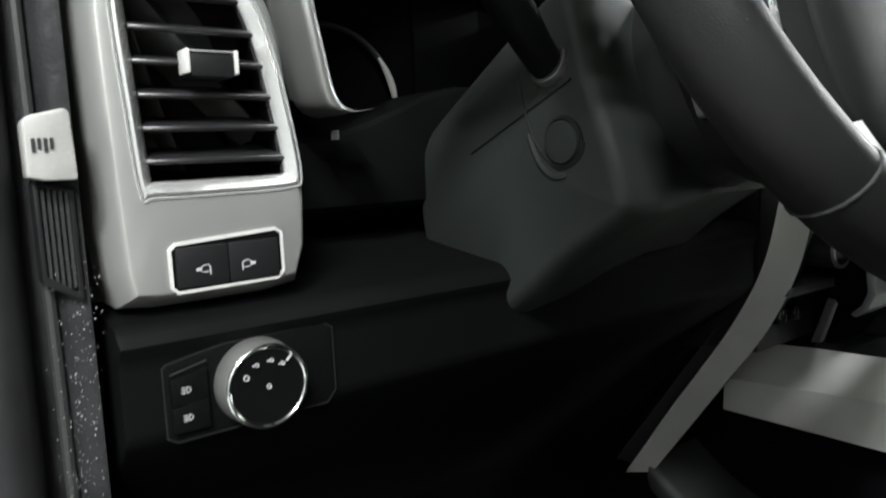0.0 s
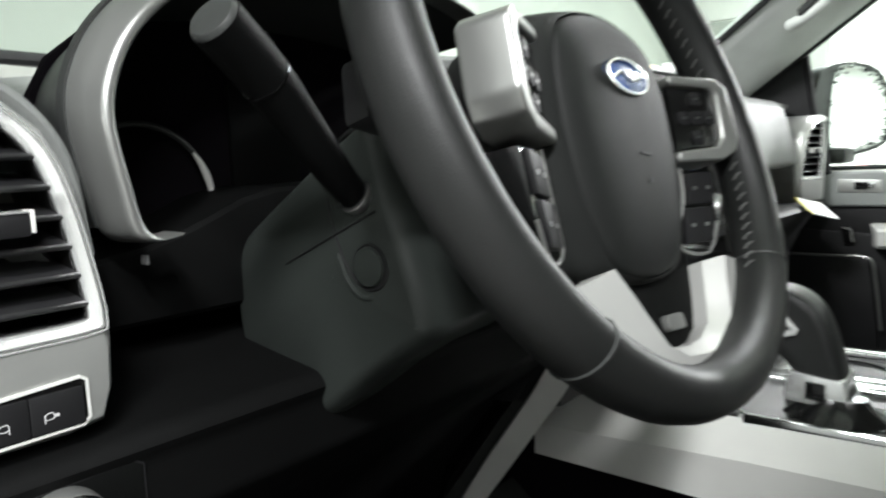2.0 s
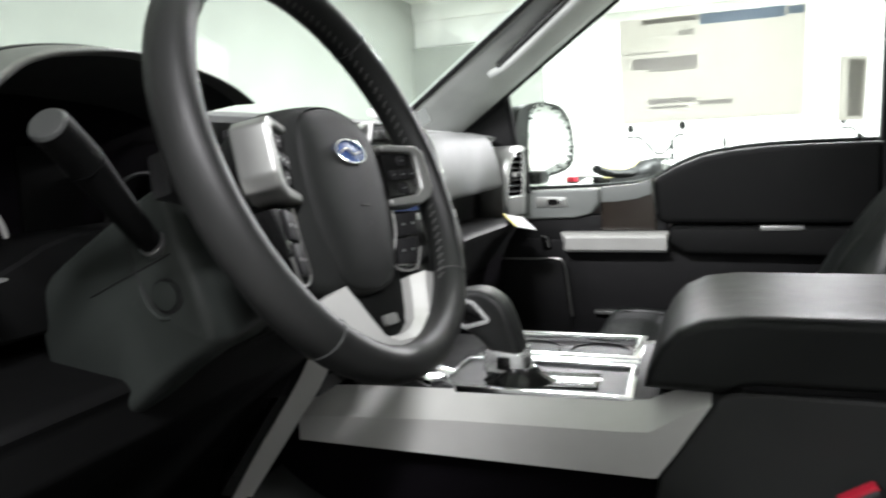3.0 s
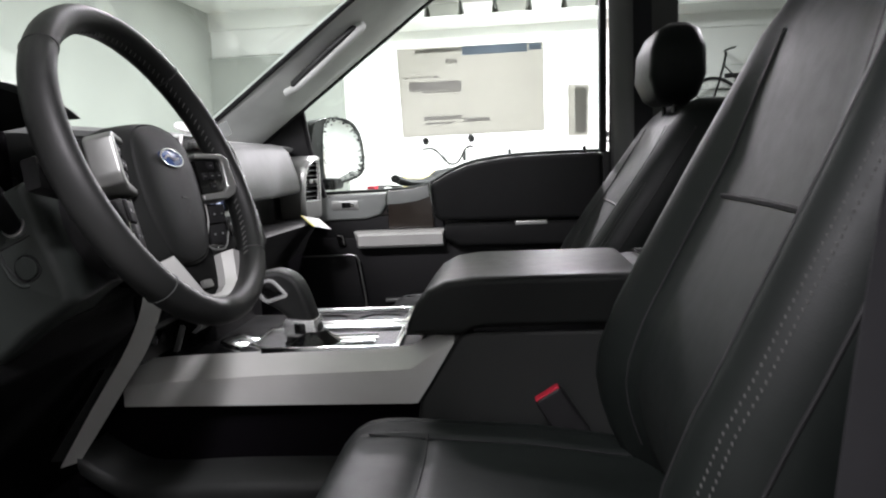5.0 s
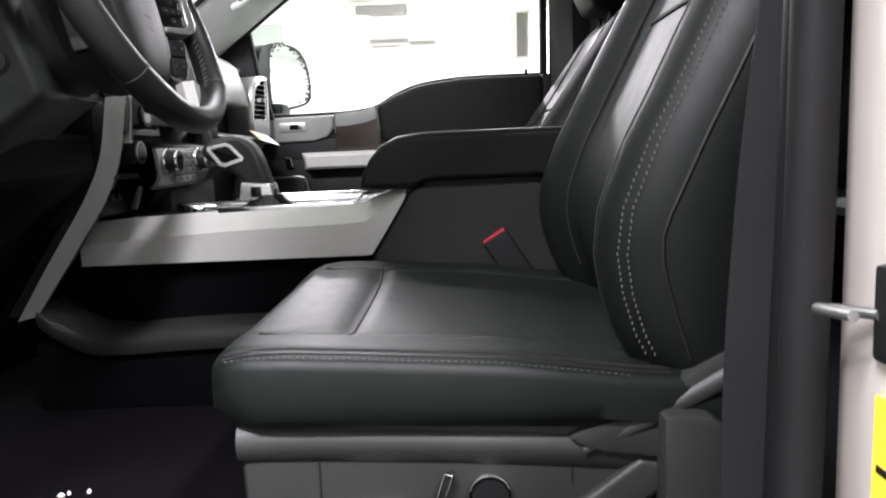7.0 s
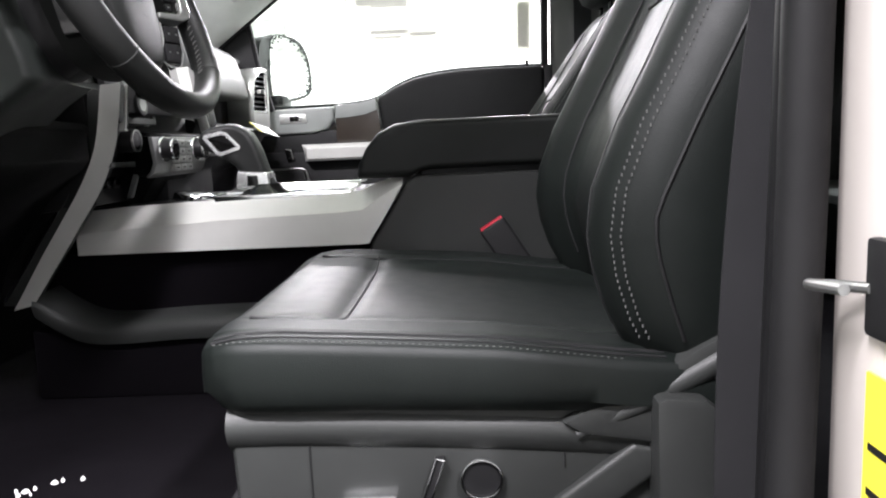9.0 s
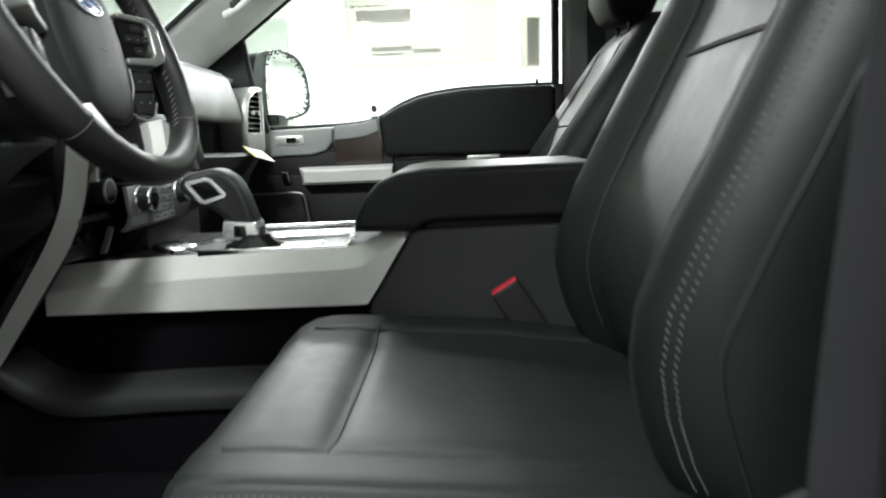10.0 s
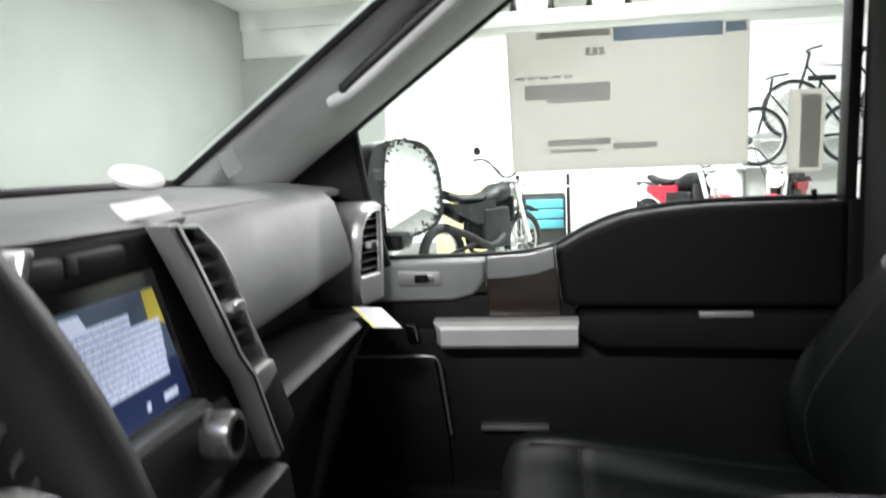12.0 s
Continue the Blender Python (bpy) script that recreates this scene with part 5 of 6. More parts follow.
    for row in (0.950, 0.930):
        for k in range(80):
            z = 0.846 + (0.0056 if driver else 0.0043) * k
            q = Vector(onback(-row, z, 0.0008))
            add(bm, box(q.x - 0.0005, q.x + 0.0005, q.y - 0.0009, q.y + 0.0002, q.z - 0.0014, q.z + 0.0014, 0))
    part("backrest_stitching", moved(bm, tilt), THREAD, s, "grey double stitching along the bolster")
    part("bolster_crease", moved(tube([onback(-0.80, z, 0.0002) for z in np.linspace(0.85, zb[11], 26)], 0.0011, 6), tilt), RUBBER, s)
    line = []
    for z in np.linspace(0.845, 1.36, 30):
        y = np.interp(z, (0.845, 0.879, 0.927, 0.956, 1.033, 1.116, 1.36), (-0.575, -0.563, -0.549, -0.549, -0.584, -0.626, -0.748)) + dy
        zz = z if driver or z < 0.9 else 0.9 + (z - 0.9) * 0.88
        line.append((cx - hw * float(np.interp(zz, zb, wb)) * 1.0005, float(y), zz + dz))
    part("side_seam", moved(tube(line, 0.0018, 6), tilt), RUBBER, s)
    # headrest
    hz, hy = (0.0, -0.005) if driver else (-0.125, -0.062 - back)
    hr = []
    for z, w, a, b in ((1.462, 0.080, 0.010, -0.050), (1.475, 0.105, 0.026, -0.066), (1.52, 0.122, 0.044, -0.080), (1.58, 0.120, 0.040, -0.080), (1.62, 0.104, 0.022, -0.070), (1.636, 0.075, -0.004, -0.052)):
        o = rounded(2 * w, a - b, min(0.03, (a - b) * 0.45), 4, cx, -0.775 + dy + hy + (a + b) / 2)
        hr.append([(x, y, z + dz + hz) for x, y in o])
    part("headrest", loft(hr), LEATHER, s, "black leather headrest", angle=60)
    for x in (-0.055, 0.055):
        part("headrest_post", tube([(cx + x, -0.79 + dy + hy, 1.36 + dz + hz), (cx + x, -0.795 + dy + hy, 1.48 + dz + hz)], 0.005, 12), GLOSS, s)
    dy -= back
    # base
    b = [(-0.184, 0.700), (-0.182, 0.780), (-0.186, 0.804), (-0.21, 0.804), (-0.55, 0.792), (-0.66, 0.792), (-0.66, 0.70), (-0.60, 0.655), (-0.20, 0.655)]
    part("base_trim", prism([(y + dy, z + dz) for y, z in b], cx - 0.246, cx + 0.246, "x", 0.008, 3), GREYP, s, "dark grey plastic seat base")
    ridge = curve2((-0.181, 0.780), (-0.252, 0.779), (-0.377, 0.773), (-0.474, 0.766), (-0.545, 0.760))
    part("base_ridge", loft([[(cx - 0.240, y + dy, z + dz + 0.018), (cx - 0.2475, y + dy, z + dz + 0.012), (cx - 0.2515, y + dy, z + dz + 0.005), (cx - 0.2525, y + dy, z + dz), (cx - 0.2515, y + dy, z + dz - 0.005), (cx - 0.2485, y + dy, z + dz - 0.014), (cx - 0.240, y + dy, z + dz - 0.024)] for y, z in ridge]), GREYP, s, angle=50)
    if driver:
        part("base_groove", box(cx - 0.2475, cx - 0.240, -0.2524, -0.2516, 0.660, 0.772, 0), RUBBER, s)
        part("base_groove", box(cx - 0.2475, cx - 0.240, -0.4738, -0.4731, 0.735, 0.762, 0), RUBBER, s)
        part("rear_facet", prism([(-0.532, 0.758), (-0.556, 0.752), (-0.560, 0.736), (-0.500, 0.690), (-0.455, 0.690), (-0.455, 0.701)], cx - 0.2550, cx - 0.24, "x", 0.006, 3), GREYP, s)
    part("seat_track", box(cx - 0.20, cx + 0.20, -0.64 + dy, -0.14 + dy, 0.635, 0.662 + dz, 0.004), HARD, s)
    if driver:
        x = cx - 0.2485
        c = Vector((x, -0.401, 0.728))
        k = part("lumbar_ring", drum(c, c + Vector((-0.004, 0, 0)), 0.0190, 0.0185, 32, 0.0008, 0.0165), CHROME, s, "chrome ring of the lumbar control")
        part("lumbar_pad", drum(c, c + Vector((-0.0015, 0, 0)), 0.0166, 0.0160, 28), HARD, k)
        lever = [(-0.3695, 0.750), (-0.3615, 0.749), (-0.341, 0.690), (-0.350, 0.690)]
        l = part("recline_switch", prism(lever, x - 0.006, x + 0.002, "x", 0.001), HARD, s, "black recline switch with chrome edge")
        part("switch_edge", tube([(x - 0.0062, y, z) for y, z in ((-0.3695, 0.690 + 0.058), (-0.3625, 0.750), (-0.343, 0.692))], 0.0012, 8), CHROME, l)
        part("switch_edge", tube([(x - 0.0062, -0.3690, 0.748), (x - 0.0062, -0.350, 0.692)], 0.0008, 8), CHROME, l)
        part("slide_switch", box(x - 0.007, x + 0.002, -0.327, -0.279, 0.696, 0.716, 0.003), CHROME, s, "chrome slide switch")
        rec = [(-0.470, 0.779), (-0.545, 0.818), (-0.62, 0.86), (-0.66, 0.86), (-0.66, 0.74), (-0.57, 0.756), (-0.49, 0.768)]
        part("recliner_cover", prism(rec, x - 0.010, x + 0.03, "x", 0.006), GREYP, s, "dark grey plastic recliner cover")
        part("recliner_rib", tube([(x - 0.002, -0.484, 0.766), (x - 0.004, -0.545, 0.797), (x - 0.004, -0.61, 0.832)], [0.005, 0.010, 0.012], 12), GREYP, s)
    return s


def curve2(*pts):
    return [(q.x, q.y) for q in curve([(a, b, 0) for a, b in pts], 6)]


seat(-0.455, 0.0, 0.0, 0.0, True)
seat(0.55, 0.092, 4.5, -0.005, False, -0.088)


def buckle():
    b = thing("belt_buckle", "black seat belt buckle with red release button", "buckle", (-0.185, -0.48, 0.84))
    bm = moved(box(-0.012, 0.010, -0.022, 0.022, -0.047, 0.035, 0.007, 3), pose(-0.186, -0.456, 0.861, -32, 0, 0))
    part("housing", bm, RUBBER, b)
    part("release_button", moved(box(-0.0085, 0.0085, -0.0195, 0.0195, 0.030, 0.0375, 0.002), pose(-0.186, -0.456, 0.861, -32, 0, 0)), RED, b, "bright red release button")
    part("stalk", tube([(-0.186, -0.484, 0.828), (-0.186, -0.53, 0.77)], 0.009, 10), RUBBER, b)


buckle()


# ---- passenger door, windows ----
def passenger_door():
    d = thing("passenger_door", "black door panel with silver pull and wood insert", "car door", (0.96, -0.2, 0.66))
    sill = [(0.235, 1.138), (0.185, 1.140), (-0.019, 1.143), (-0.10, 1.148), (-0.151, 1.160), (-0.205, 1.190), (-0.267, 1.214), (-0.33, 1.225), (-0.41, 1.232), (-0.52, 1.234), (-0.650, 1.233)]
    part("outer_skin", prism(sill + [(-0.68, 1.2), (-0.68, 0.64), (0.45, 0.64), (0.45, 1.13)], 0.995, 1.03, "x", 0.004), BODY, d, "pale painted outer skin")
    # upper roll behind the insert
    up = [(-0.151, 1.158), (-0.205, 1.187), (-0.267, 1.211), (-0.33, 1.222), (-0.41, 1.229), (-0.52, 1.231), (-0.655, 1.230), (-0.655, 1.04), (-0.30, 1.044), (-0.19, 1.046), (-0.162, 1.055)]
    part("upper_panel", prism(up, 0.930, 0.995, "x", 0.016, 4), BLACK, d, "black padded upper panel")
    part("arm_pad", prism([(-0.655, 1.035), (-0.19, 1.040), (-0.185, 1.000), (-0.23, 0.972), (-0.655, 0.965)], 0.905, 0.995, "x", 0.012, 3), BLACK, d)
    part("arm_switch", box(0.900, 0.91, -0.492, -0.399, 1.030, 1.042, 0.003), SILVER, d, "silver strip on the arm rest")
    part("lower_panel", prism([(0.42, 1.02), (-0.655, 0.97), (-0.655, 0.66), (0.42, 0.66)], 0.945, 0.995, "x", 0.008), HARD, d, "black lower door panel")
    part("mid_panel", box(0.948, 0.994, -0.185, 0.42, 0.96, 1.068, 0.004), HARD, d)
    sw = [(0.235, 1.134), (-0.016, 1.138), (-0.016, 1.100), (0.005, 1.072), (0.05, 1.062), (0.235, 1.058)]
    part("switch_panel", prism(sw, 0.935, 0.995, "x", 0.010, 3), SWITCHGREY, d, "pale grey switch panel")
    plate = part("window_switch", prism([(0.150, 1.092), (0.150, 1.120), (0.070, 1.118), (0.066, 1.092)], 0.9315, 0.937, "x", 0.002), SILVER, d, "silver plate with window switch")
    part("rocker", box(0.928, 0.934, 0.092, 0.118, 1.098, 1.114, 0.002), GLOSS, plate)
    part("rocker", box(0.926, 0.934, 0.080, 0.092, 1.100, 1.112, 0.002), CHROME, plate)
    ins = [(-0.019, 1.142), (-0.10, 1.147), (-0.148, 1.158), (-0.156, 1.090), (-0.158, 1.028), (-0.020, 1.028)]
    part("wood_insert", prism(ins, 0.938, 0.996, "x", 0.006, 3), WOOD, d, "dark brown wood insert")
    # pale grey band paints the reflection on the insert's rolled top
    cap = [(-0.022, 1.141), (-0.10, 1.146), (-0.145, 1.156), (-0.147, 1.122), (-0.110, 1.110), (-0.060, 1.104), (-0.022, 1.103)]
    part("insert_sheen", prism(cap, 0.9355, 0.9375, "x", 0.0008), SWITCHGREY, d, "pale band painted as sheen on the wood insert's top")
    for y0, z0, y1, z1 in ((-0.019, 1.138, -0.020, 1.078), (-0.150, 1.158, -0.158, 1.060)):
        part("chrome_edge", tube([(0.945, y0, z0 + 0.004), (0.934, y0, z0 - 0.012), (0.934, y1, z1)], 0.0022, 8), CHROME, d)
    pull = [[(0.945, y, 1.027), (0.908, y, 1.027), (0.896, y + e, 1.020), (0.892, y + e, 1.014), (0.894, y + e, 0.984), (0.902, y + e, 0.977), (0.945, y, 0.977)] for y, e in ((0.082, -0.016), (-0.190, 0.004))]
    part("pull_handle", soften(loft(pull), 0.0015, 2, 20), LIGHTSILVER, d, "light silver door pull", angle=25)
    lock = part("lock_switch", box(0.934, 0.946, 0.117, 0.140, 0.980, 1.018, 0.004, turn=(-12, 0, 0)), GLOSS, d, "black seat memory switch")
    part("switch_line", tube([(0.9325, 0.1385, 1.016), (0.9325, 0.122, 1.012), (0.9325, 0.117, 0.985)], 0.0012, 6), SILVER, lock)
    poc = curve([(0.925, 0.30, 0.955), (0.925, 0.16, 0.955), (0.925, 0.10, 0.956), (0.925, 0.078, 0.945), (0.926, 0.070, 0.90), (0.926, 0.058, 0.80)], 6)
    part("pocket_edge", tube(poc, 0.003, 8), SPOKE, d, "satin edge of the map pocket")
    part("pocket", prism([(0.30, 0.953), (0.085, 0.951), (0.064, 0.80), (0.06, 0.70), (0.30, 0.70)], 0.925, 0.95, "x", 0.004), HARD, d)
    part("lower_strip", box(0.925, 0.95, -0.13, 0.0, 0.808, 0.818, 0.003), SPOKE, d)
    part("rear_edge", box(0.932, 0.994, -0.694, -0.6555, 0.64, 1.232, 0.004), HARD, d)
    part("lock_button", drum((0.958, -0.607, 1.225), (0.958, -0.607, 1.250), 0.004, 0.0055, 12, 0.001), GLOSS, d)
    part("sill_seal", tube([(0.972, y, z + 0.002) for y, z in curve2(*sill)], 0.005, 8), RUBBER, d)
    # sash
    part("front_sash", tube([(0.94, 0.170, 1.13), (0.935, 0.205, 1.28), (0.93, 0.222, 1.40)], 0.008, 8), RUBBER, d, "black window divider")
    quarter = [(0.170, 1.135), (0.207, 1.28), (0.224, 1.398), (0.40, 1.33), (0.45, 1.30), (0.45, 1.13)]
    part("quarter_panel", prism(quarter, 0.93, 0.95, "x", 0.004), HARD, d, "black triangular sail panel")
    part("rear_sash", prism([(-0.648, 1.23), (-0.655, 1.70), (-0.675, 1.70), (-0.668, 1.23)], 0.93, 0.97, "x", 0.003), RUBBER, d)
    g = solid("door_glass", prism([(0.20, 1.12), (0.235, 1.38), (-0.20, 1.72), (-0.66, 1.76), (-0.66, 1.20), (-0.30, 1.20), (-0.15, 1.13)], 0.962, 0.966, "x"), GLASS, "clear passenger door window glass", "window glass", "structure")
    g.visible_shadow = False


passenger_door()


def stickers():
    s = thing("window_sticker", "white price sticker with grey and blue print", "sticker", (0.958, -0.28, 1.30))
    x = 0.957
    o = [(-0.069, 1.5555), (-0.4965, 1.5525), (-0.4935, 1.2995), (-0.075, 1.2990)]
    part("sheet", prism(o, x, x + 0.004, "x"), STICKER, s)
    def bar(y0, y1, z0, z1, mat, dx=0.0008):
        part("printed_bar", box(x - dx, x - 0.0002, min(y0, y1), max(y0, y1), z0, z1, 0), mat, s)
    bar(-0.261, -0.450, 1.528, 1.553, STICKBLUE)
    bar(-0.124, -0.257, 1.540, 1.551, STICKGREY)
    bar(-0.455, -0.490, 1.532, 1.550, STICKBLUE)
    bar(-0.101, -0.255, 1.431, 1.458, STICKGREY)
    bar(-0.140, -0.254, 1.424, 1.430, STICKGREY)
    bar(-0.140, -0.254, 1.345, 1.357, STICKGREY)
    bar(-0.258, -0.336, 1.336, 1.347, STICKGREY)
    bar(-0.144, -0.231, 1.333, 1.339, STICKGREY)
    for k in range(5):
        bar(-0.085 - 0.022 * k, -0.100 - 0.022 * k, 1.468 + 0.001 * (k % 2), 1.473, STICKGREY)
    for k in range(3):
        bar(-0.212 - 0.012 * k, -0.221 - 0.012 * k, 1.506, 1.520, STICKGREY)
    c = thing("barcode_sticker", "white bar code sticker with grey bars", "sticker", (0.958, -0.59, 1.28))
    part("sheet", prism([(-0.563, 1.428), (-0.625, 1.425), (-0.619, 1.279), (-0.561, 1.281)], x, x + 0.004, "x"), STICKER, c)
    part("print_panel", prism([(-0.583, 1.418), (-0.617, 1.416), (-0.613, 1.288), (-0.581, 1.289)], x - 0.0008, x - 0.0002, "x"), STICKGREY, c)
    for k in range(22):
        part("bar", box(x - 0.0014, x - 0.001, -0.612, -0.584, 1.293 + 0.0055 * k, 1.2945 + 0.0055 * k + 0.001 * (k % 3 == 0), 0), STICKER, c)


stickers()


def far_pillar():
    p = thing("passenger_pillar", "dark grey door pillar trim with belt", "pillar", (0.92, -0.75, 0.64))
    part("trim", prism([(0.93, -0.675), (0.90, -0.69), (0.87, -0.73), (0.87, -0.86), (0.93, -0.86)], 0.64, 1.80, "z", 0.012), FRAMEGREY, p)
    part("seal", tube([(0.935, -0.682, 0.7), (0.935, -0.686, 1.24), (0.93, -0.695, 1.80)], 0.012, 12), RUBBER, p)
    part("belt_webbing", prism([(0.862, -0.735), (0.866, -0.735), (0.866, -0.785), (0.862, -0.785)], 0.9, 1.75, "z"), BELT, p)
    part("trim_upright", tube([(0.905, -0.712, 0.9), (0.905, -0.716, 1.24), (0.90, -0.728, 1.80)], 0.009, 10), PILLAR, p)


far_pillar()


def screen_pillars():
    """Windscreen, its black edge and the pillars beside it."""
    base, top = Vector((0.765, 0.500, 1.306)), Vector((0.650, 0.045, 1.600))
    d = (top - base)
    head = base + d * 1.75
    p = thing("windshield_pillar", "grey trimmed windshield pillar with grab handle", "pillar", base)
    rings = []
    for k in range(12):
        t = -0.12 + 1.9 * k / 11
        q = base + d * t
        low = Vector((0.925, 0.40, 1.26)).lerp(Vector((0.905, -0.16, 1.665)), t / 1.25)
        n = Vector((-0.35, -0.55, 0.1)).normalized()
        rings.append([q + Vector((0.0, 0.012, 0.006)), q + n * 0.006, q.lerp(low, 0.2) + n * 0.022, q.lerp(low, 0.55) + n * 0.032, q.lerp(low, 0.85) + n * 0.022, low + n * 0.004, low + Vector((0.02, 0.02, 0.02)), q.lerp(low, 0.5) + Vector((0.06, 0.06, 0.05))])
    part("trim", loft(rings), PILLAR, p, "grey pillar trim", angle=60)
    part("lower_edge", tube([Vector((0.927, 0.40, 1.265)).lerp(Vector((0.907, -0.16, 1.668)), t) for t in (0, 0.5, 1.0, 1.4)], 0.011, 10), RUBBER, p)
    a, b = Vector((0.745, 0.205, 1.428)), Vector((0.735, 0.0, 1.585))
    n = Vector((-0.45, -0.55, 0.05)).normalized()
    hp = curve([a, a + n * 0.025 + (b - a) * 0.04, a + n * 0.036 + (b - a) * 0.14, a + n * 0.036 + (b - a) * 0.5, a + n * 0.036 + (b - a) * 0.88, a + n * 0.02 + (b - a) * 1.0, b], 6)
    part("grab_handle", tube(hp, 0.0115, 12), PILLAR, p, "grey grab handle")
    # solid dark tubes paint the shade in the gap behind the handle
    part("recess_shade", tube([a.lerp(b, 0.1) + n * 0.002, a.lerp(b, 0.9) + n * 0.002], 0.014, 10), GREYP, p)
    across = Vector((-0.16, 0.10, 0.046)).normalized()
    part("slot_shade", tube(curve([a.lerp(b, 0.06) + n * 0.020 + across * 0.012, a.lerp(b, 0.3) + n * 0.023 + across * 0.016, a.lerp(b, 0.75) + n * 0.023 + across * 0.016, a.lerp(b, 0.97) + n * 0.020 + across * 0.012], 5), [0.003] + [0.010] * 14 + [0.003], 10), GREYP, p, "dark strip painted as shade behind the grab handle")
    part("tweeter_plate", moved(prism(rounded(0.034, 0.040, 0.003, 3), 0, 0.003, "z", 0.001), look((0.742, 0.385, 1.338), (0.35, -0.2, 1.36), -25)), SWITCHGREY, p, "small pale plate on the pillar")
    # driver side pillar, mirrored about the cab's middle
    q = thing("windshield_pillar", "grey trimmed windshield pillar on the driver side", "pillar", (-0.68, 0.5, 1.306))
    rings = [[Vector((0.08 - v.x, v.y, v.z)) for v in r] for r in rings]
    part("trim", loft(rings), PILLAR, q, angle=60)
    mir = lambda v: Vector((0.08 - v.x, v.y, v.z))
    b2, h2 = mir(base), mir(head)
    rows = []
    for k in range(9):
        s = k / 8
        bow = math.sin(math.pi * s)
        lo = b2.lerp(base, s) + Vector((0, 0.08 * bow, 0.0))
        hi = h2.lerp(head, s) + Vector((0, 0.04 * bow, 0.015 * bow))
        rows.append((lo, hi))
    bm = loft([[lo, hi, hi + Vector((0, 0.004, 0.004)), lo + Vector((0, 0.004, 0.004))] for lo, hi in rows])
    g = solid("windshield", bm, GLASS, "clear windshield glass", "window glass", "structure")
    g.visible_shadow = False
    edge = [rows[0][1], rows[0][0]] + [r[0] for r in rows[1:-1]] + [rows[-1][0], rows[-1][1]]
    solid("windshield_edge", tube([e + Vector((0, -0.004, 0.002)) for e in edge], 0.007, 8), RUBBER, "black rubber windshield edge", "trim", "structure")
    solid("header", box(-0.62, 0.70, head.y - 0.07, head.y + 0.03, 1.80, 1.85, 0.01), HEADLINER, "light grey windshield header trim", "trim", "structure")


screen_pillars()


def wing_mirror():
    m = thing("side_mirror", "black side mirror with frost-flecked edge", "side mirror", (1.10, 0.15, 1.15))
    M = pose(1.10, 0.145, 0, 0, 0, -29.4)

    def face(pts):
        return [(-(y - 0.145) / 0.645, z) for y, z in pts]
    gl = flat2(face([(0.195, 1.355), (0.135, 1.362), (0.100, 1.325), (0.088, 1.26), (0.096, 1.20), (0.15, 1.175), (0.20, 1.170)]), 5)
    o = flat2(face([(0.235, 1.34), (0.205, 1.372), (0.132, 1.372), (0.0965, 1.330), (0.0848, 1.26), (0.0925, 1.195), (0.15, 1.168), (0.225, 1.160), (0.245, 1.23)]), 5)
    back = [[(0.012 + x * k, y, 1.265 + (z - 1.265) * k) for x, z in o] for k, y in ((0.985, 0.0), (1.0, 0.008), (0.98, 0.06), (0.86, 0.11), (0.55, 0.135))]
    part("housing", moved(loft(back), M), GREYP, m, "dark grey mirror housing", angle=60)
    part("mirror_glass", moved(prism(gl, -0.003, 0.001, "y", 0.0005), M), MIRROR, m, "bright mirror glass")
    part("arm", box(1.0, 1.12, 0.15, 0.21, 1.15, 1.185, 0.012), HARD, m)
    rnd = random.Random(7)
    bm = bmesh.new()
    for k in range(300):
        x, z = gl[rnd.randrange(len(gl))]
        x, z = x + rnd.gauss(0, 0.008), z + rnd.gauss(0, 0.006)
        r = 0.0008 + 0.0015 * rnd.random()
        add(bm, box(x - r * 1.4, x + r * 1.4, -0.0045, -0.0032, z - r, z + r, 0))
    part("frost_flecks", moved(bm, M), HARD, m, "dark flecks round the mirror face")


wing_mirror()


# ---- loose things on the dash ----
def dash_items():
    p = thing("paper_card", "white paper card lying on the dash shelf", "card", (0.72, 0.15, 1.08))
    part("sheet", moved(box(-0.035, 0.035, -0.028, 0.028, 0, 0.0015, 0), pose(0.742, 0.146, 1.072, 32, 12, -25)), PAPER, p)
    part("yellow_edge", moved(box(-0.042, -0.0355, -0.028, 0.028, 0, 0.0014, 0), pose(0.742, 0.146, 1.072, 32, 12, -25)), YELLOW, p)
    t = thing("yellow_tape_roll", "yellow and white roll lying on the dash top", "tape roll", (0.275, 0.28, 1.31))
    lean = pose(0.298, 0.290, 1.3235, 20, -9, 0) @ Matrix.Scale(0.74, 4)
    part("roll", moved(loft([[(r * math.cos(t), r * math.sin(t), z) for t in (2 * math.pi * k / 32 for k in range(32))] for r, z in ((0.020, -0.012), (0.034, -0.008), (0.038, -0.001), (0.034, 0.006), (0.024, 0.009), (0.010, 0.010))]), lean), PAPER, t)
    part("roll_core", moved(drum((0, 0, 0.0085), (0, 0, 0.0115), 0.010, 0.009, 24, 0.001), lean), PALEYELLOW, t)
    c = thing("folded_paper", "white folded paper on the dash top", "paper", (0.09, 0.2, 1.30))
    part("sheet", moved(box(-0.019, 0.019, -0.010, 0.010, 0, 0.0015, 0), pose(0.066, 0.150, 1.301, 34, -6, -30)), PAPER, c)
    e = thing("paper_sheet", "white paper sheet lying by the windshield", "paper", (0.2, 0.45, 1.30))
    part("sheet", moved(box(-0.10, 0.10, -0.06, 0.06, 0, 0.002, 0), pose(0.05, 0.47, 1.318, 16, 0, 10)), PAPER, e)

    g = thing("paper_tag", "pale paper tag lying on the passenger seat", "tag", (0.45, -0.26, 0.86))
    part("tag", prism([(0.511, -0.237), (0.448, -0.288), (0.398, -0.248), (0.44, -0.22)], 0.8635, 0.8665, "z"), PAPER, g)


dash_items()


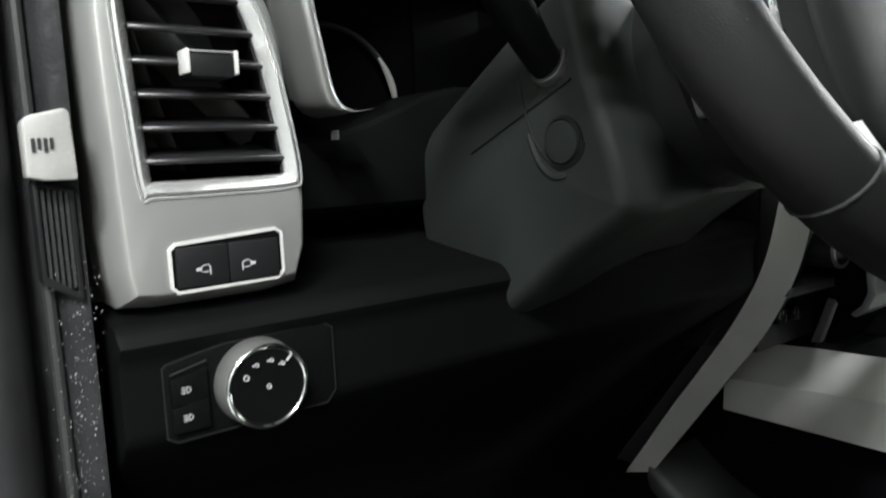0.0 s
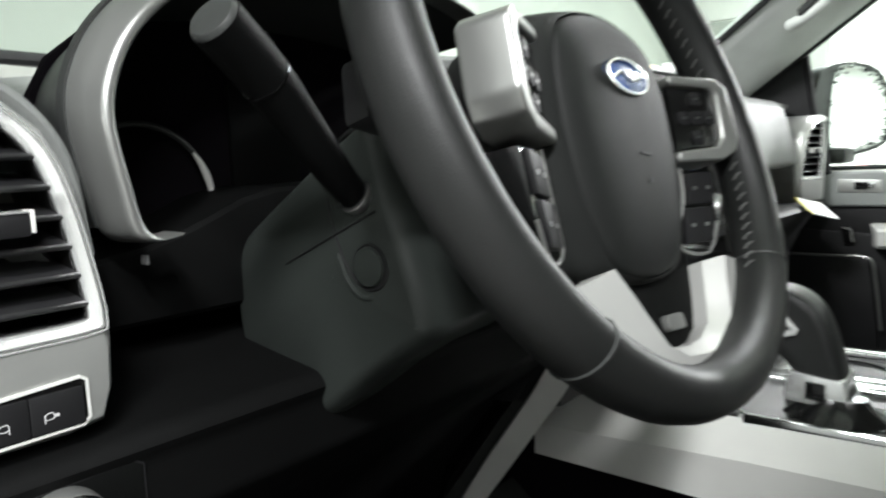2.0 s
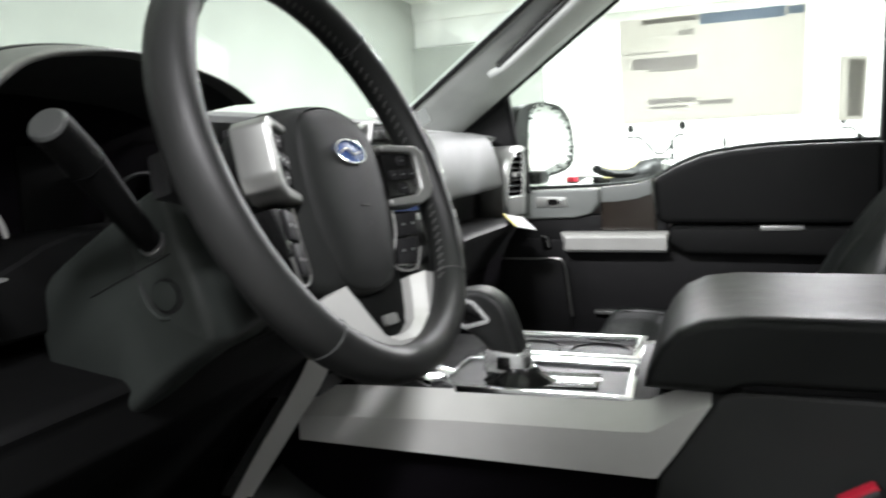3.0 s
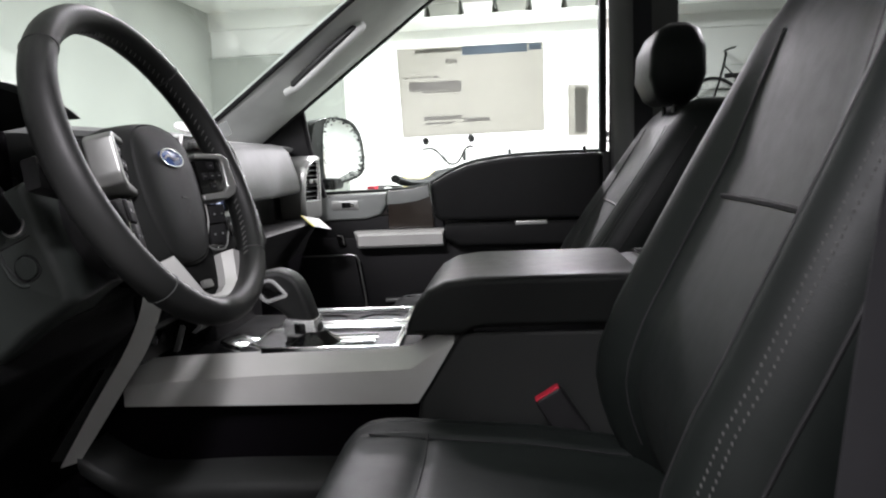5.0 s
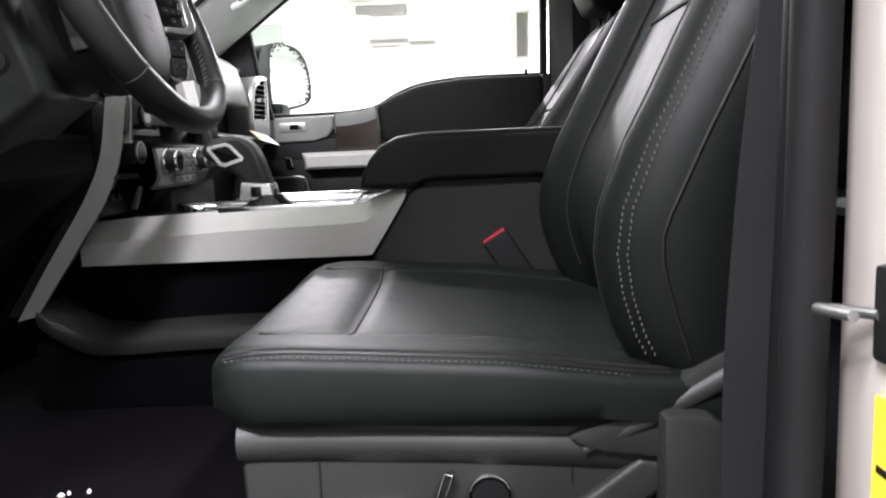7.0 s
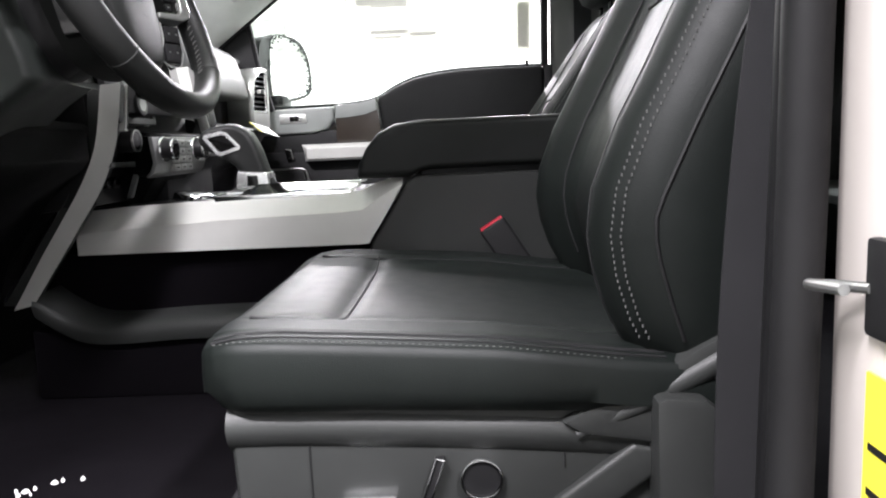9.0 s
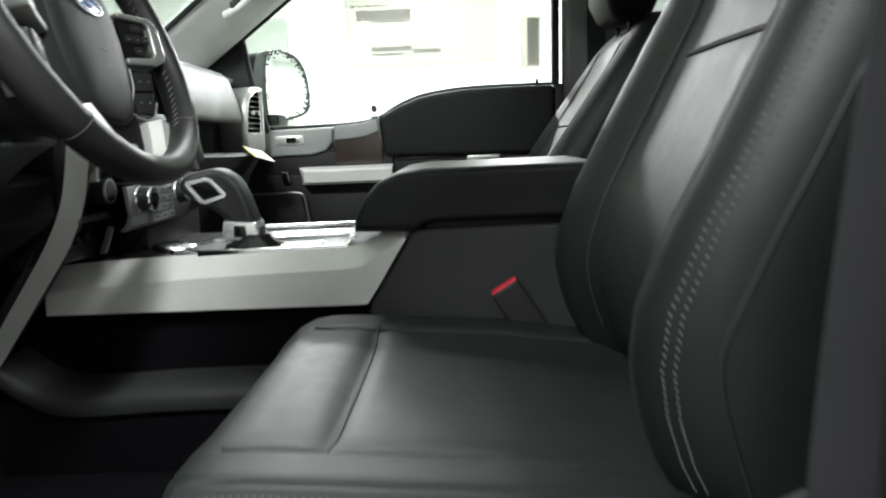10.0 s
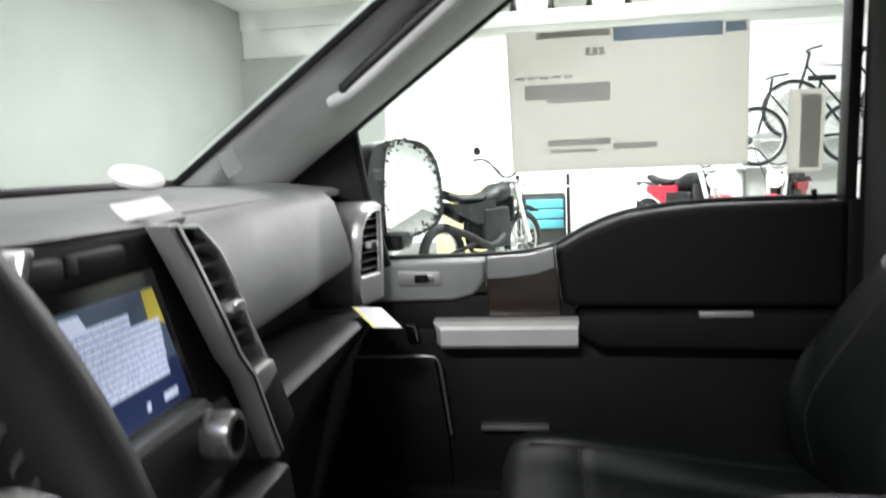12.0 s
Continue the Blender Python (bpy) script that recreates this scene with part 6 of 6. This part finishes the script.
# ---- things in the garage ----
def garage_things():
    # laid out nearer than it ends; rescaled below to fit the camera's view
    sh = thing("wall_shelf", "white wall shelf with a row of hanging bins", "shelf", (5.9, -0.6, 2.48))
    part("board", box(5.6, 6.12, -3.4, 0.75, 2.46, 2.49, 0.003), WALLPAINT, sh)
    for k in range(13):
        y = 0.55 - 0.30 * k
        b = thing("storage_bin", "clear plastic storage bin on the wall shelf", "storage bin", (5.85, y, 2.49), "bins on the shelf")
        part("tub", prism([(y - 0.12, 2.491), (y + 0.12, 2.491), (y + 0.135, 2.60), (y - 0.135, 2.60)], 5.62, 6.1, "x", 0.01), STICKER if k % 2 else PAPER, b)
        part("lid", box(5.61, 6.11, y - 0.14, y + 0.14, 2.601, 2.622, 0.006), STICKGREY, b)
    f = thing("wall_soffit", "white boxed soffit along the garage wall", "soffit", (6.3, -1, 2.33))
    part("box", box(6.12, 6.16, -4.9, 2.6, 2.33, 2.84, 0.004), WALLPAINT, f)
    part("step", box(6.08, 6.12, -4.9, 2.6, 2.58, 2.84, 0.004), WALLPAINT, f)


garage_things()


def wheel_of(bike, c, r, tyre, spokes, mat=RUBBER):
    """A spoked wheel standing along y."""
    w = part("wheel", tube([(c[0], c[1] + r * math.cos(a), c[2] + r * math.sin(a)) for a in (2 * math.pi * k / 32 for k in range(32))], tyre, 10, True), mat, bike, "black rubber tyre")
    part("rim", tube([(c[0], c[1] + (r - tyre) * math.cos(a), c[2] + (r - tyre) * math.sin(a)) for a in (2 * math.pi * k / 32 for k in range(32))], 0.012, 8, True), STEEL, w)
    bm = drum((c[0] - 0.05, c[1], c[2]), (c[0] + 0.05, c[1], c[2]), 0.03, None, 16)
    for k in range(spokes):
        a = 2 * math.pi * k / spokes
        add(bm, tube([(c[0] + (0.04 if k % 2 else -0.04), c[1], c[2]), (c[0], c[1] + (r - tyre) * math.cos(a), c[2] + (r - tyre) * math.sin(a))], 0.003, 5))
    part("spokes", bm, STEEL, w)


def dirt_bike(at, turn, colour, label):
    b = thing("motorcycle", label, "motorcycle", (0, 0, 0), "parked motorcycles")
    paint = HARD
    wheel_of(b, (0, 0.70, 0.33), 0.30, 0.04, 20)
    wheel_of(b, (0, -0.68, 0.32), 0.28, 0.05, 20)
    for s in (-0.09, 0.09):
        part("fork", tube([(s, 0.70, 0.33), (s, 0.52, 0.80), (s, 0.45, 1.02)], 0.030, 10), BRIGHT, b)
    part("handlebar", tube(curve([(-0.40, 0.34, 1.26), (-0.25, 0.40, 1.25), (-0.08, 0.44, 1.08), (0.08, 0.44, 1.08), (0.25, 0.40, 1.25), (0.40, 0.34, 1.26)], 5), 0.012, 8), RUBBER, b)
    part("tank", loft([[(w * math.cos(t), y, z + h * math.sin(t)) for t in (2 * math.pi * k / 16 for k in range(16))] for y, z, w, h in ((0.42, 0.90, 0.04, 0.05), (0.34, 0.90, 0.12, 0.11), (0.15, 0.88, 0.14, 0.12), (-0.02, 0.84, 0.10, 0.08), (-0.08, 0.82, 0.05, 0.04))]), paint, b)
    part("seat", loft([[(w * math.cos(t), y, z + 0.045 * math.sin(t)) for t in (2 * math.pi * k / 14 for k in range(14))] for y, z, w in ((0.05, 0.90, 0.06), (-0.15, 0.86, 0.11), (-0.45, 0.88, 0.11), (-0.62, 0.93, 0.07))]), HARD, b)
    part("engine", box(-0.14, 0.14, -0.16, 0.30, 0.32, 0.76, 0.05, 3), HARD, b)
    for s in (-1, 1):
        part("side_panel", loft([[(s * 0.10, y, z), (s * 0.13, y, z), (s * 0.13, y, z + h), (s * 0.10, y, z + h)] for y, z, h in ((-0.55, 0.74, 0.08), (-0.25, 0.60, 0.22), (0.05, 0.62, 0.22))]), colour, b)
    part("frame_tube", tube(curve([(0, 0.45, 0.98), (0, 0.36, 0.55), (0, 0.20, 0.30), (0, -0.20, 0.30), (0, -0.30, 0.62), (0, -0.10, 0.82)], 5), 0.025, 8), HARD, b)
    part("swing_arm", tube([(0.08, -0.15, 0.42), (0.08, -0.68, 0.32)], 0.025, 8), HARD, b)
    part("exhaust", tube(curve([(0.15, 0.15, 0.45), (0.17, -0.10, 0.36), (0.18, -0.45, 0.50), (0.18, -0.80, 0.62)], 5), 0.04, 10), HARD, b)
    part("front_mudguard", loft([[(-0.06, y, z), (0.06, y, z), (0.06, y, z + 0.012), (-0.06, y, z + 0.012)] for y, z in ((0.36, 0.62), (0.55, 0.70), (0.75, 0.72), (0.95, 0.64))]), colour, b)
    part("rear_mudguard", loft([[(-0.08, y, z), (0.08, y, z), (0.08, y, z + 0.012), (-0.08, y, z + 0.012)] for y, z in ((-0.40, 0.74), (-0.62, 0.84), (-0.85, 0.86), (-1.0, 0.80))]), HARD, b)
    part("headlight", drum((0, 0.50, 0.90), (0, 0.60, 0.89), 0.05, 0.10, 20, 0.01), PAPER, b, "white headlight shell")
    part("tail_light", box(-0.06, 0.06, -1.02, -0.96, 0.82, 0.87, 0.01), RED, b, "red tail light")
    part("radiator", box(-0.13, 0.13, 0.36, 0.39, 0.62, 0.86, 0.01), GREYP, b)
    part("fork_clamp", box(-0.12, 0.12, 0.43, 0.49, 0.98, 1.02, 0.01), STEEL, b)
    for s in (-1, 1):
        part("brake_cable", tube(curve([(s * 0.28, 0.40, 1.25), (s * 0.20, 0.56, 1.12), (s * 0.10, 0.58, 0.86), (s * 0.09, 0.68, 0.50)], 5), 0.007, 6), RUBBER, b)
        part("mirror", drum((s * 0.36, 0.36, 1.36), (s * 0.36, 0.375, 1.362), 0.05, 0.045, 18, 0.004), HARD, b)
        part("mirror_stalk", tube([(s * 0.30, 0.38, 1.25), (s * 0.36, 0.368, 1.33)], 0.006, 6), STEEL, b)
        part("foot_peg", tube([(s * 0.12, -0.05, 0.34), (s * 0.26, -0.06, 0.33)], 0.012, 8), STEEL, b)
    b.matrix_world = pose(*at, 0, 0, turn) @ Matrix.Diagonal((0.82, 0.82, 0.82, 1))
    return b


def bicycle(at, turn, label):
    b = thing("bicycle", label, "bicycle", (0, 0, 0), "stored bicycles")
    for y in (0.52, -0.52):
        wheel_of(b, (0, y, 0.34), 0.32, 0.022, 24)
    for line in ([(0, -0.52, 0.34), (0, -0.05, 0.30), (0, 0.38, 0.82), (0, -0.16, 0.80), (0, -0.05, 0.30)], [(0, -0.52, 0.34), (0, -0.16, 0.80), (0, -0.20, 0.95)], [(0, 0.52, 0.34), (0, 0.38, 0.82), (0, 0.35, 0.98)]):
        part("frame_tube", tube(line, 0.017, 8), HARD, b)
    part("handlebar", tube([(-0.30, 0.30, 1.0), (-0.1, 0.36, 1.0), (0.1, 0.36, 1.0), (0.30, 0.30, 1.0)], 0.013, 8), HARD, b)
    part("saddle", loft([[(w * math.cos(t), y, 0.97 + 0.03 * math.sin(t)) for t in (2 * math.pi * k / 12 for k in range(12))] for y, w in ((-0.34, 0.05), (-0.28, 0.08), (-0.15, 0.05), (-0.05, 0.02))]), RUBBER, b)
    part("chain_ring", drum((0.03, -0.05, 0.30), (0.036, -0.05, 0.30), 0.09, None, 24, 0, 0.07), STEEL, b)
    b.matrix_world = pose(*at, 0, 0, turn)
    return b


# motorcycles are placed, raised and scaled to fit the camera's view
dirt_bike((5.95, 0.42, 0.29), 236, HARD, "black dirt motorcycle parked by the garage wall")
dirt_bike((7.6, -1.55, 0.29), 120, RED, "red and black motorcycle parked in the garage")
dirt_bike((7.4, -2.55, 0.29), 60, RED, "black motorcycle with red tail light parked in the garage")
# platform is unseen, added only to stand under the raised things
solid("platform", box(5.0, 8.88, -3.6, 1.6, 0.0, 0.29, 0.01), CONCRETE, "low grey concrete platform added out of view under the motorcycles", "platform", "structure")
bicycle((8.5, -3.05, 1.12), 6, "black bicycle on a rack at the wall")
bicycle((8.6, -3.50, 1.42), -5, "dark bicycle on an upper rack rail at the wall")


def rack():
    r = thing("bicycle_rack", "grey steel rack carrying two bicycles", "rack", (8.7, -3.3, 0.29))
    for y in (-2.5, -4.1):
        part("post", box(8.82, 8.86, y - 0.02, y + 0.02, 0.29, 2.3, 0.003), STEEL, r)
    part("rail", box(8.40, 8.86, -4.2, -2.4, 1.09, 1.12, 0.003), STEEL, r)
    part("rail", box(8.52, 8.86, -4.4, -2.6, 1.39, 1.42, 0.003), STEEL, r)
    # chest, box and crates are rescaled below to fit the camera's view
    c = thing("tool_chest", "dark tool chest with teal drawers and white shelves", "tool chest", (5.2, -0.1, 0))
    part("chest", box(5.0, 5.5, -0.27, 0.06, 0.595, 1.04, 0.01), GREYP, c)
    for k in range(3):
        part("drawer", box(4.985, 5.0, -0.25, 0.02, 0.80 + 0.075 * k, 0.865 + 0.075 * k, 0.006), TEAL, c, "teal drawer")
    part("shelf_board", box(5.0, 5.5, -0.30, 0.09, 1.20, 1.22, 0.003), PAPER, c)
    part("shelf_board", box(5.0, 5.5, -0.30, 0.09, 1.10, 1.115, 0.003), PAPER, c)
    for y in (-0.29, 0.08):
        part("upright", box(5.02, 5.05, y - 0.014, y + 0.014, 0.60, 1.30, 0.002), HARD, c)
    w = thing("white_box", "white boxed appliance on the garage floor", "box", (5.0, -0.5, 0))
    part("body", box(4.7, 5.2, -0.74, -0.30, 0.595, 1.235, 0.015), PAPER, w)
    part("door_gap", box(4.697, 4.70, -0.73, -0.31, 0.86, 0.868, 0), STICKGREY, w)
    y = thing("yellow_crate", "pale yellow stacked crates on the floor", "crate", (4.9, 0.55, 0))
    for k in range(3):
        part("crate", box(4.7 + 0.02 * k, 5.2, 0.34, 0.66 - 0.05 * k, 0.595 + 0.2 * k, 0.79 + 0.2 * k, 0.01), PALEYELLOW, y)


rack()

# the far wall's furniture is scaled about the last camera position to fit its view
EYE_SCALE, EYE_SHIFT = 1.42, Vector((0.1764, 0.0546, -0.5544))
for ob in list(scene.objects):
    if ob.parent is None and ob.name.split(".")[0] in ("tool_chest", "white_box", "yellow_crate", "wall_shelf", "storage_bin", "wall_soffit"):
        ob.location = ob.location * EYE_SCALE + EYE_SHIFT
        ob.scale = (EYE_SCALE, EYE_SCALE, EYE_SCALE)


def rear_doors():
    for x0, x1, name in ((-0.975, -0.93, "driver"), (0.95, 1.03, "passenger")):
        d = thing("rear_door", "pale painted rear door of the crew cab", "car door", (x0, -1.4, 0.56), "rear doors")
        part("panel", box(x0, x1, -2.02, -0.96 if name == "driver" else -0.70, 0.56, 1.29, 0.01), BODY, d)
        part("inner_trim", box(x1 - 0.0 if name == "driver" else x0 - 0.03, x1 + 0.03 if name == "driver" else x0, -1.98, -0.96 if name == "driver" else -0.87, 0.66, 1.28, 0.01), BLACK, d)
        part("window_frame", tube([(0.5 * (x0 + x1), -1.62, 1.28), (0.5 * (x0 + x1) + (0.08 if x0 < 0 else -0.08), -1.60, 1.80)], 0.02, 8), RUBBER, d)

        xm = 0.5 * (x0 + x1)
        lean = 0.10 if x0 < 0 else -0.10
        front = -0.97 if name == "driver" else -0.72
        gl = solid("rear_door_glass", loft([[(xm, -2.0, 1.27), (xm, front, 1.27), (xm + lean, front, 1.80), (xm + lean, -1.95, 1.80)], [(xm + 0.004, -2.0, 1.27), (xm + 0.004, front, 1.27), (xm + lean + 0.004, front, 1.80), (xm + lean + 0.004, -1.95, 1.80)]]), DARKGLASS, "rear door window glass, tint added to cut light", "window glass", "structure")
    solid("rear_window", box(-0.72, 0.86, -2.045, -2.040, 1.15, 1.82, 0), DARKGLASS, "rear window glass, tint added to cut light from behind", "window glass", "structure")


rear_doors()


def dust():
    """Pale dust flecks on the hinge pillar and the dash edge."""
    rnd = random.Random(11)
    bm = bmesh.new()
    for k in range(650):
        z = 0.90 + 0.20 * rnd.random() ** 1.3
        x = -0.7605 + rnd.gauss(0, 0.006 if k % 3 else 0.0015) + 0.004 * math.sin(30 * z)
        if not -0.778 < x < -0.748:
            continue
        y = 0.1745 if x < -0.763 else 0.1635 + (-0.755 - x) * 0.9 if x > -0.755 else 0.165
        r = 0.00006 + 0.00021 * rnd.random() ** 3
        add(bm, box(x - r, x + r, 0.1590, 0.1594, z - r, z + r * 1.6, 0))
    ob = solid("dust_flecks", bm, DUST, "pale dust flecks on the black trim", "dust", "stuff")
    return ob


dust()


def rear_bench():
    b = thing("rear_bench", "black leather rear bench seat", "car seat", (0.0, -1.5, 0.64))
    part("cushion", box(-0.68, 0.84, -1.72, -1.22, 0.70, 0.86, 0.04, 3), LEATHER, b)
    part("backrest", moved(box(-0.68, 0.84, -0.06, 0.06, 0.0, 0.50, 0.04, 3), pose(0, -1.74, 0.84, 12, 0, 0)), LEATHER, b)
    part("base", box(-0.64, 0.80, -1.70, -1.26, 0.635, 0.71, 0.01), HARD, b)


rear_bench()


SCRAPS = [(-0.526, 0.131, 0.004), (-0.516, 0.128, 0.006), (-0.509, 0.121, 0.003), (-0.495, 0.105, 0.0055), (-0.490, 0.098, 0.003), (-0.487, 0.075, 0.004), (-0.515, 0.140, 0.003), (-0.523, 0.118, 0.002)]


def floor_bits():
    """Scraps of packed snow on the driver's floor."""
    rnd = random.Random(5)
    for x, y, r in SCRAPS:
        r *= 0.7
        s = thing("snow_scrap", "small scrap of white packed snow on the carpet", "snow", (x, y, 0.636), "snow scraps")
        rings = []
        for z, k in ((0.0, 0.8), (0.0015, 1.0), (0.0035, 0.7), (0.005, 0.3)):
            rings.append([(x + r * k * math.cos(a) * (0.7 + 0.6 * rnd.random()), y + r * k * math.sin(a) * (0.7 + 0.6 * rnd.random()), 0.636 + z) for a in (2 * math.pi * j / 9 for j in range(9))])
        part("scrap", loft(rings), PAPER, s, angle=20)


floor_bits()


def chassis():
    """What carries the cab."""
    c = thing("truck_chassis", "dark steel truck chassis on four black tyres", "chassis", (0.09, -0.6, 0.0))
    for x in (-0.35, 0.53):
        part("rail", box(x - 0.05, x + 0.05, -2.2, 1.3, 0.42, 0.56, 0.006), RUBBER, c)
    for y in (-1.75, 1.05):
        part("axle", drum((-0.65, y, 0.38), (0.83, y, 0.38), 0.05, None, 16), RUBBER, c)
        for x in (-0.78, 0.96):
            ring = [[(x + u, y + r * math.cos(a), 0.38 + r * math.sin(a)) for u, r in ((-0.12, 0.25), (-0.13, 0.33), (-0.10, 0.375), (0.10, 0.375), (0.13, 0.33), (0.12, 0.25))] for a in (2 * math.pi * k / 36 for k in range(36))]
            t = part("tyre", loft(ring, loop=True), RUBBER, c, "black rubber tyre")
            part("rim", drum((x - 0.10, y, 0.38), (x + 0.10, y, 0.38), 0.252, None, 32, 0.01), STEEL, t)
    part("cab_mount", box(-0.40, 0.58, -1.8, 0.4, 0.555, 0.600, 0.004), RUBBER, c)


chassis()
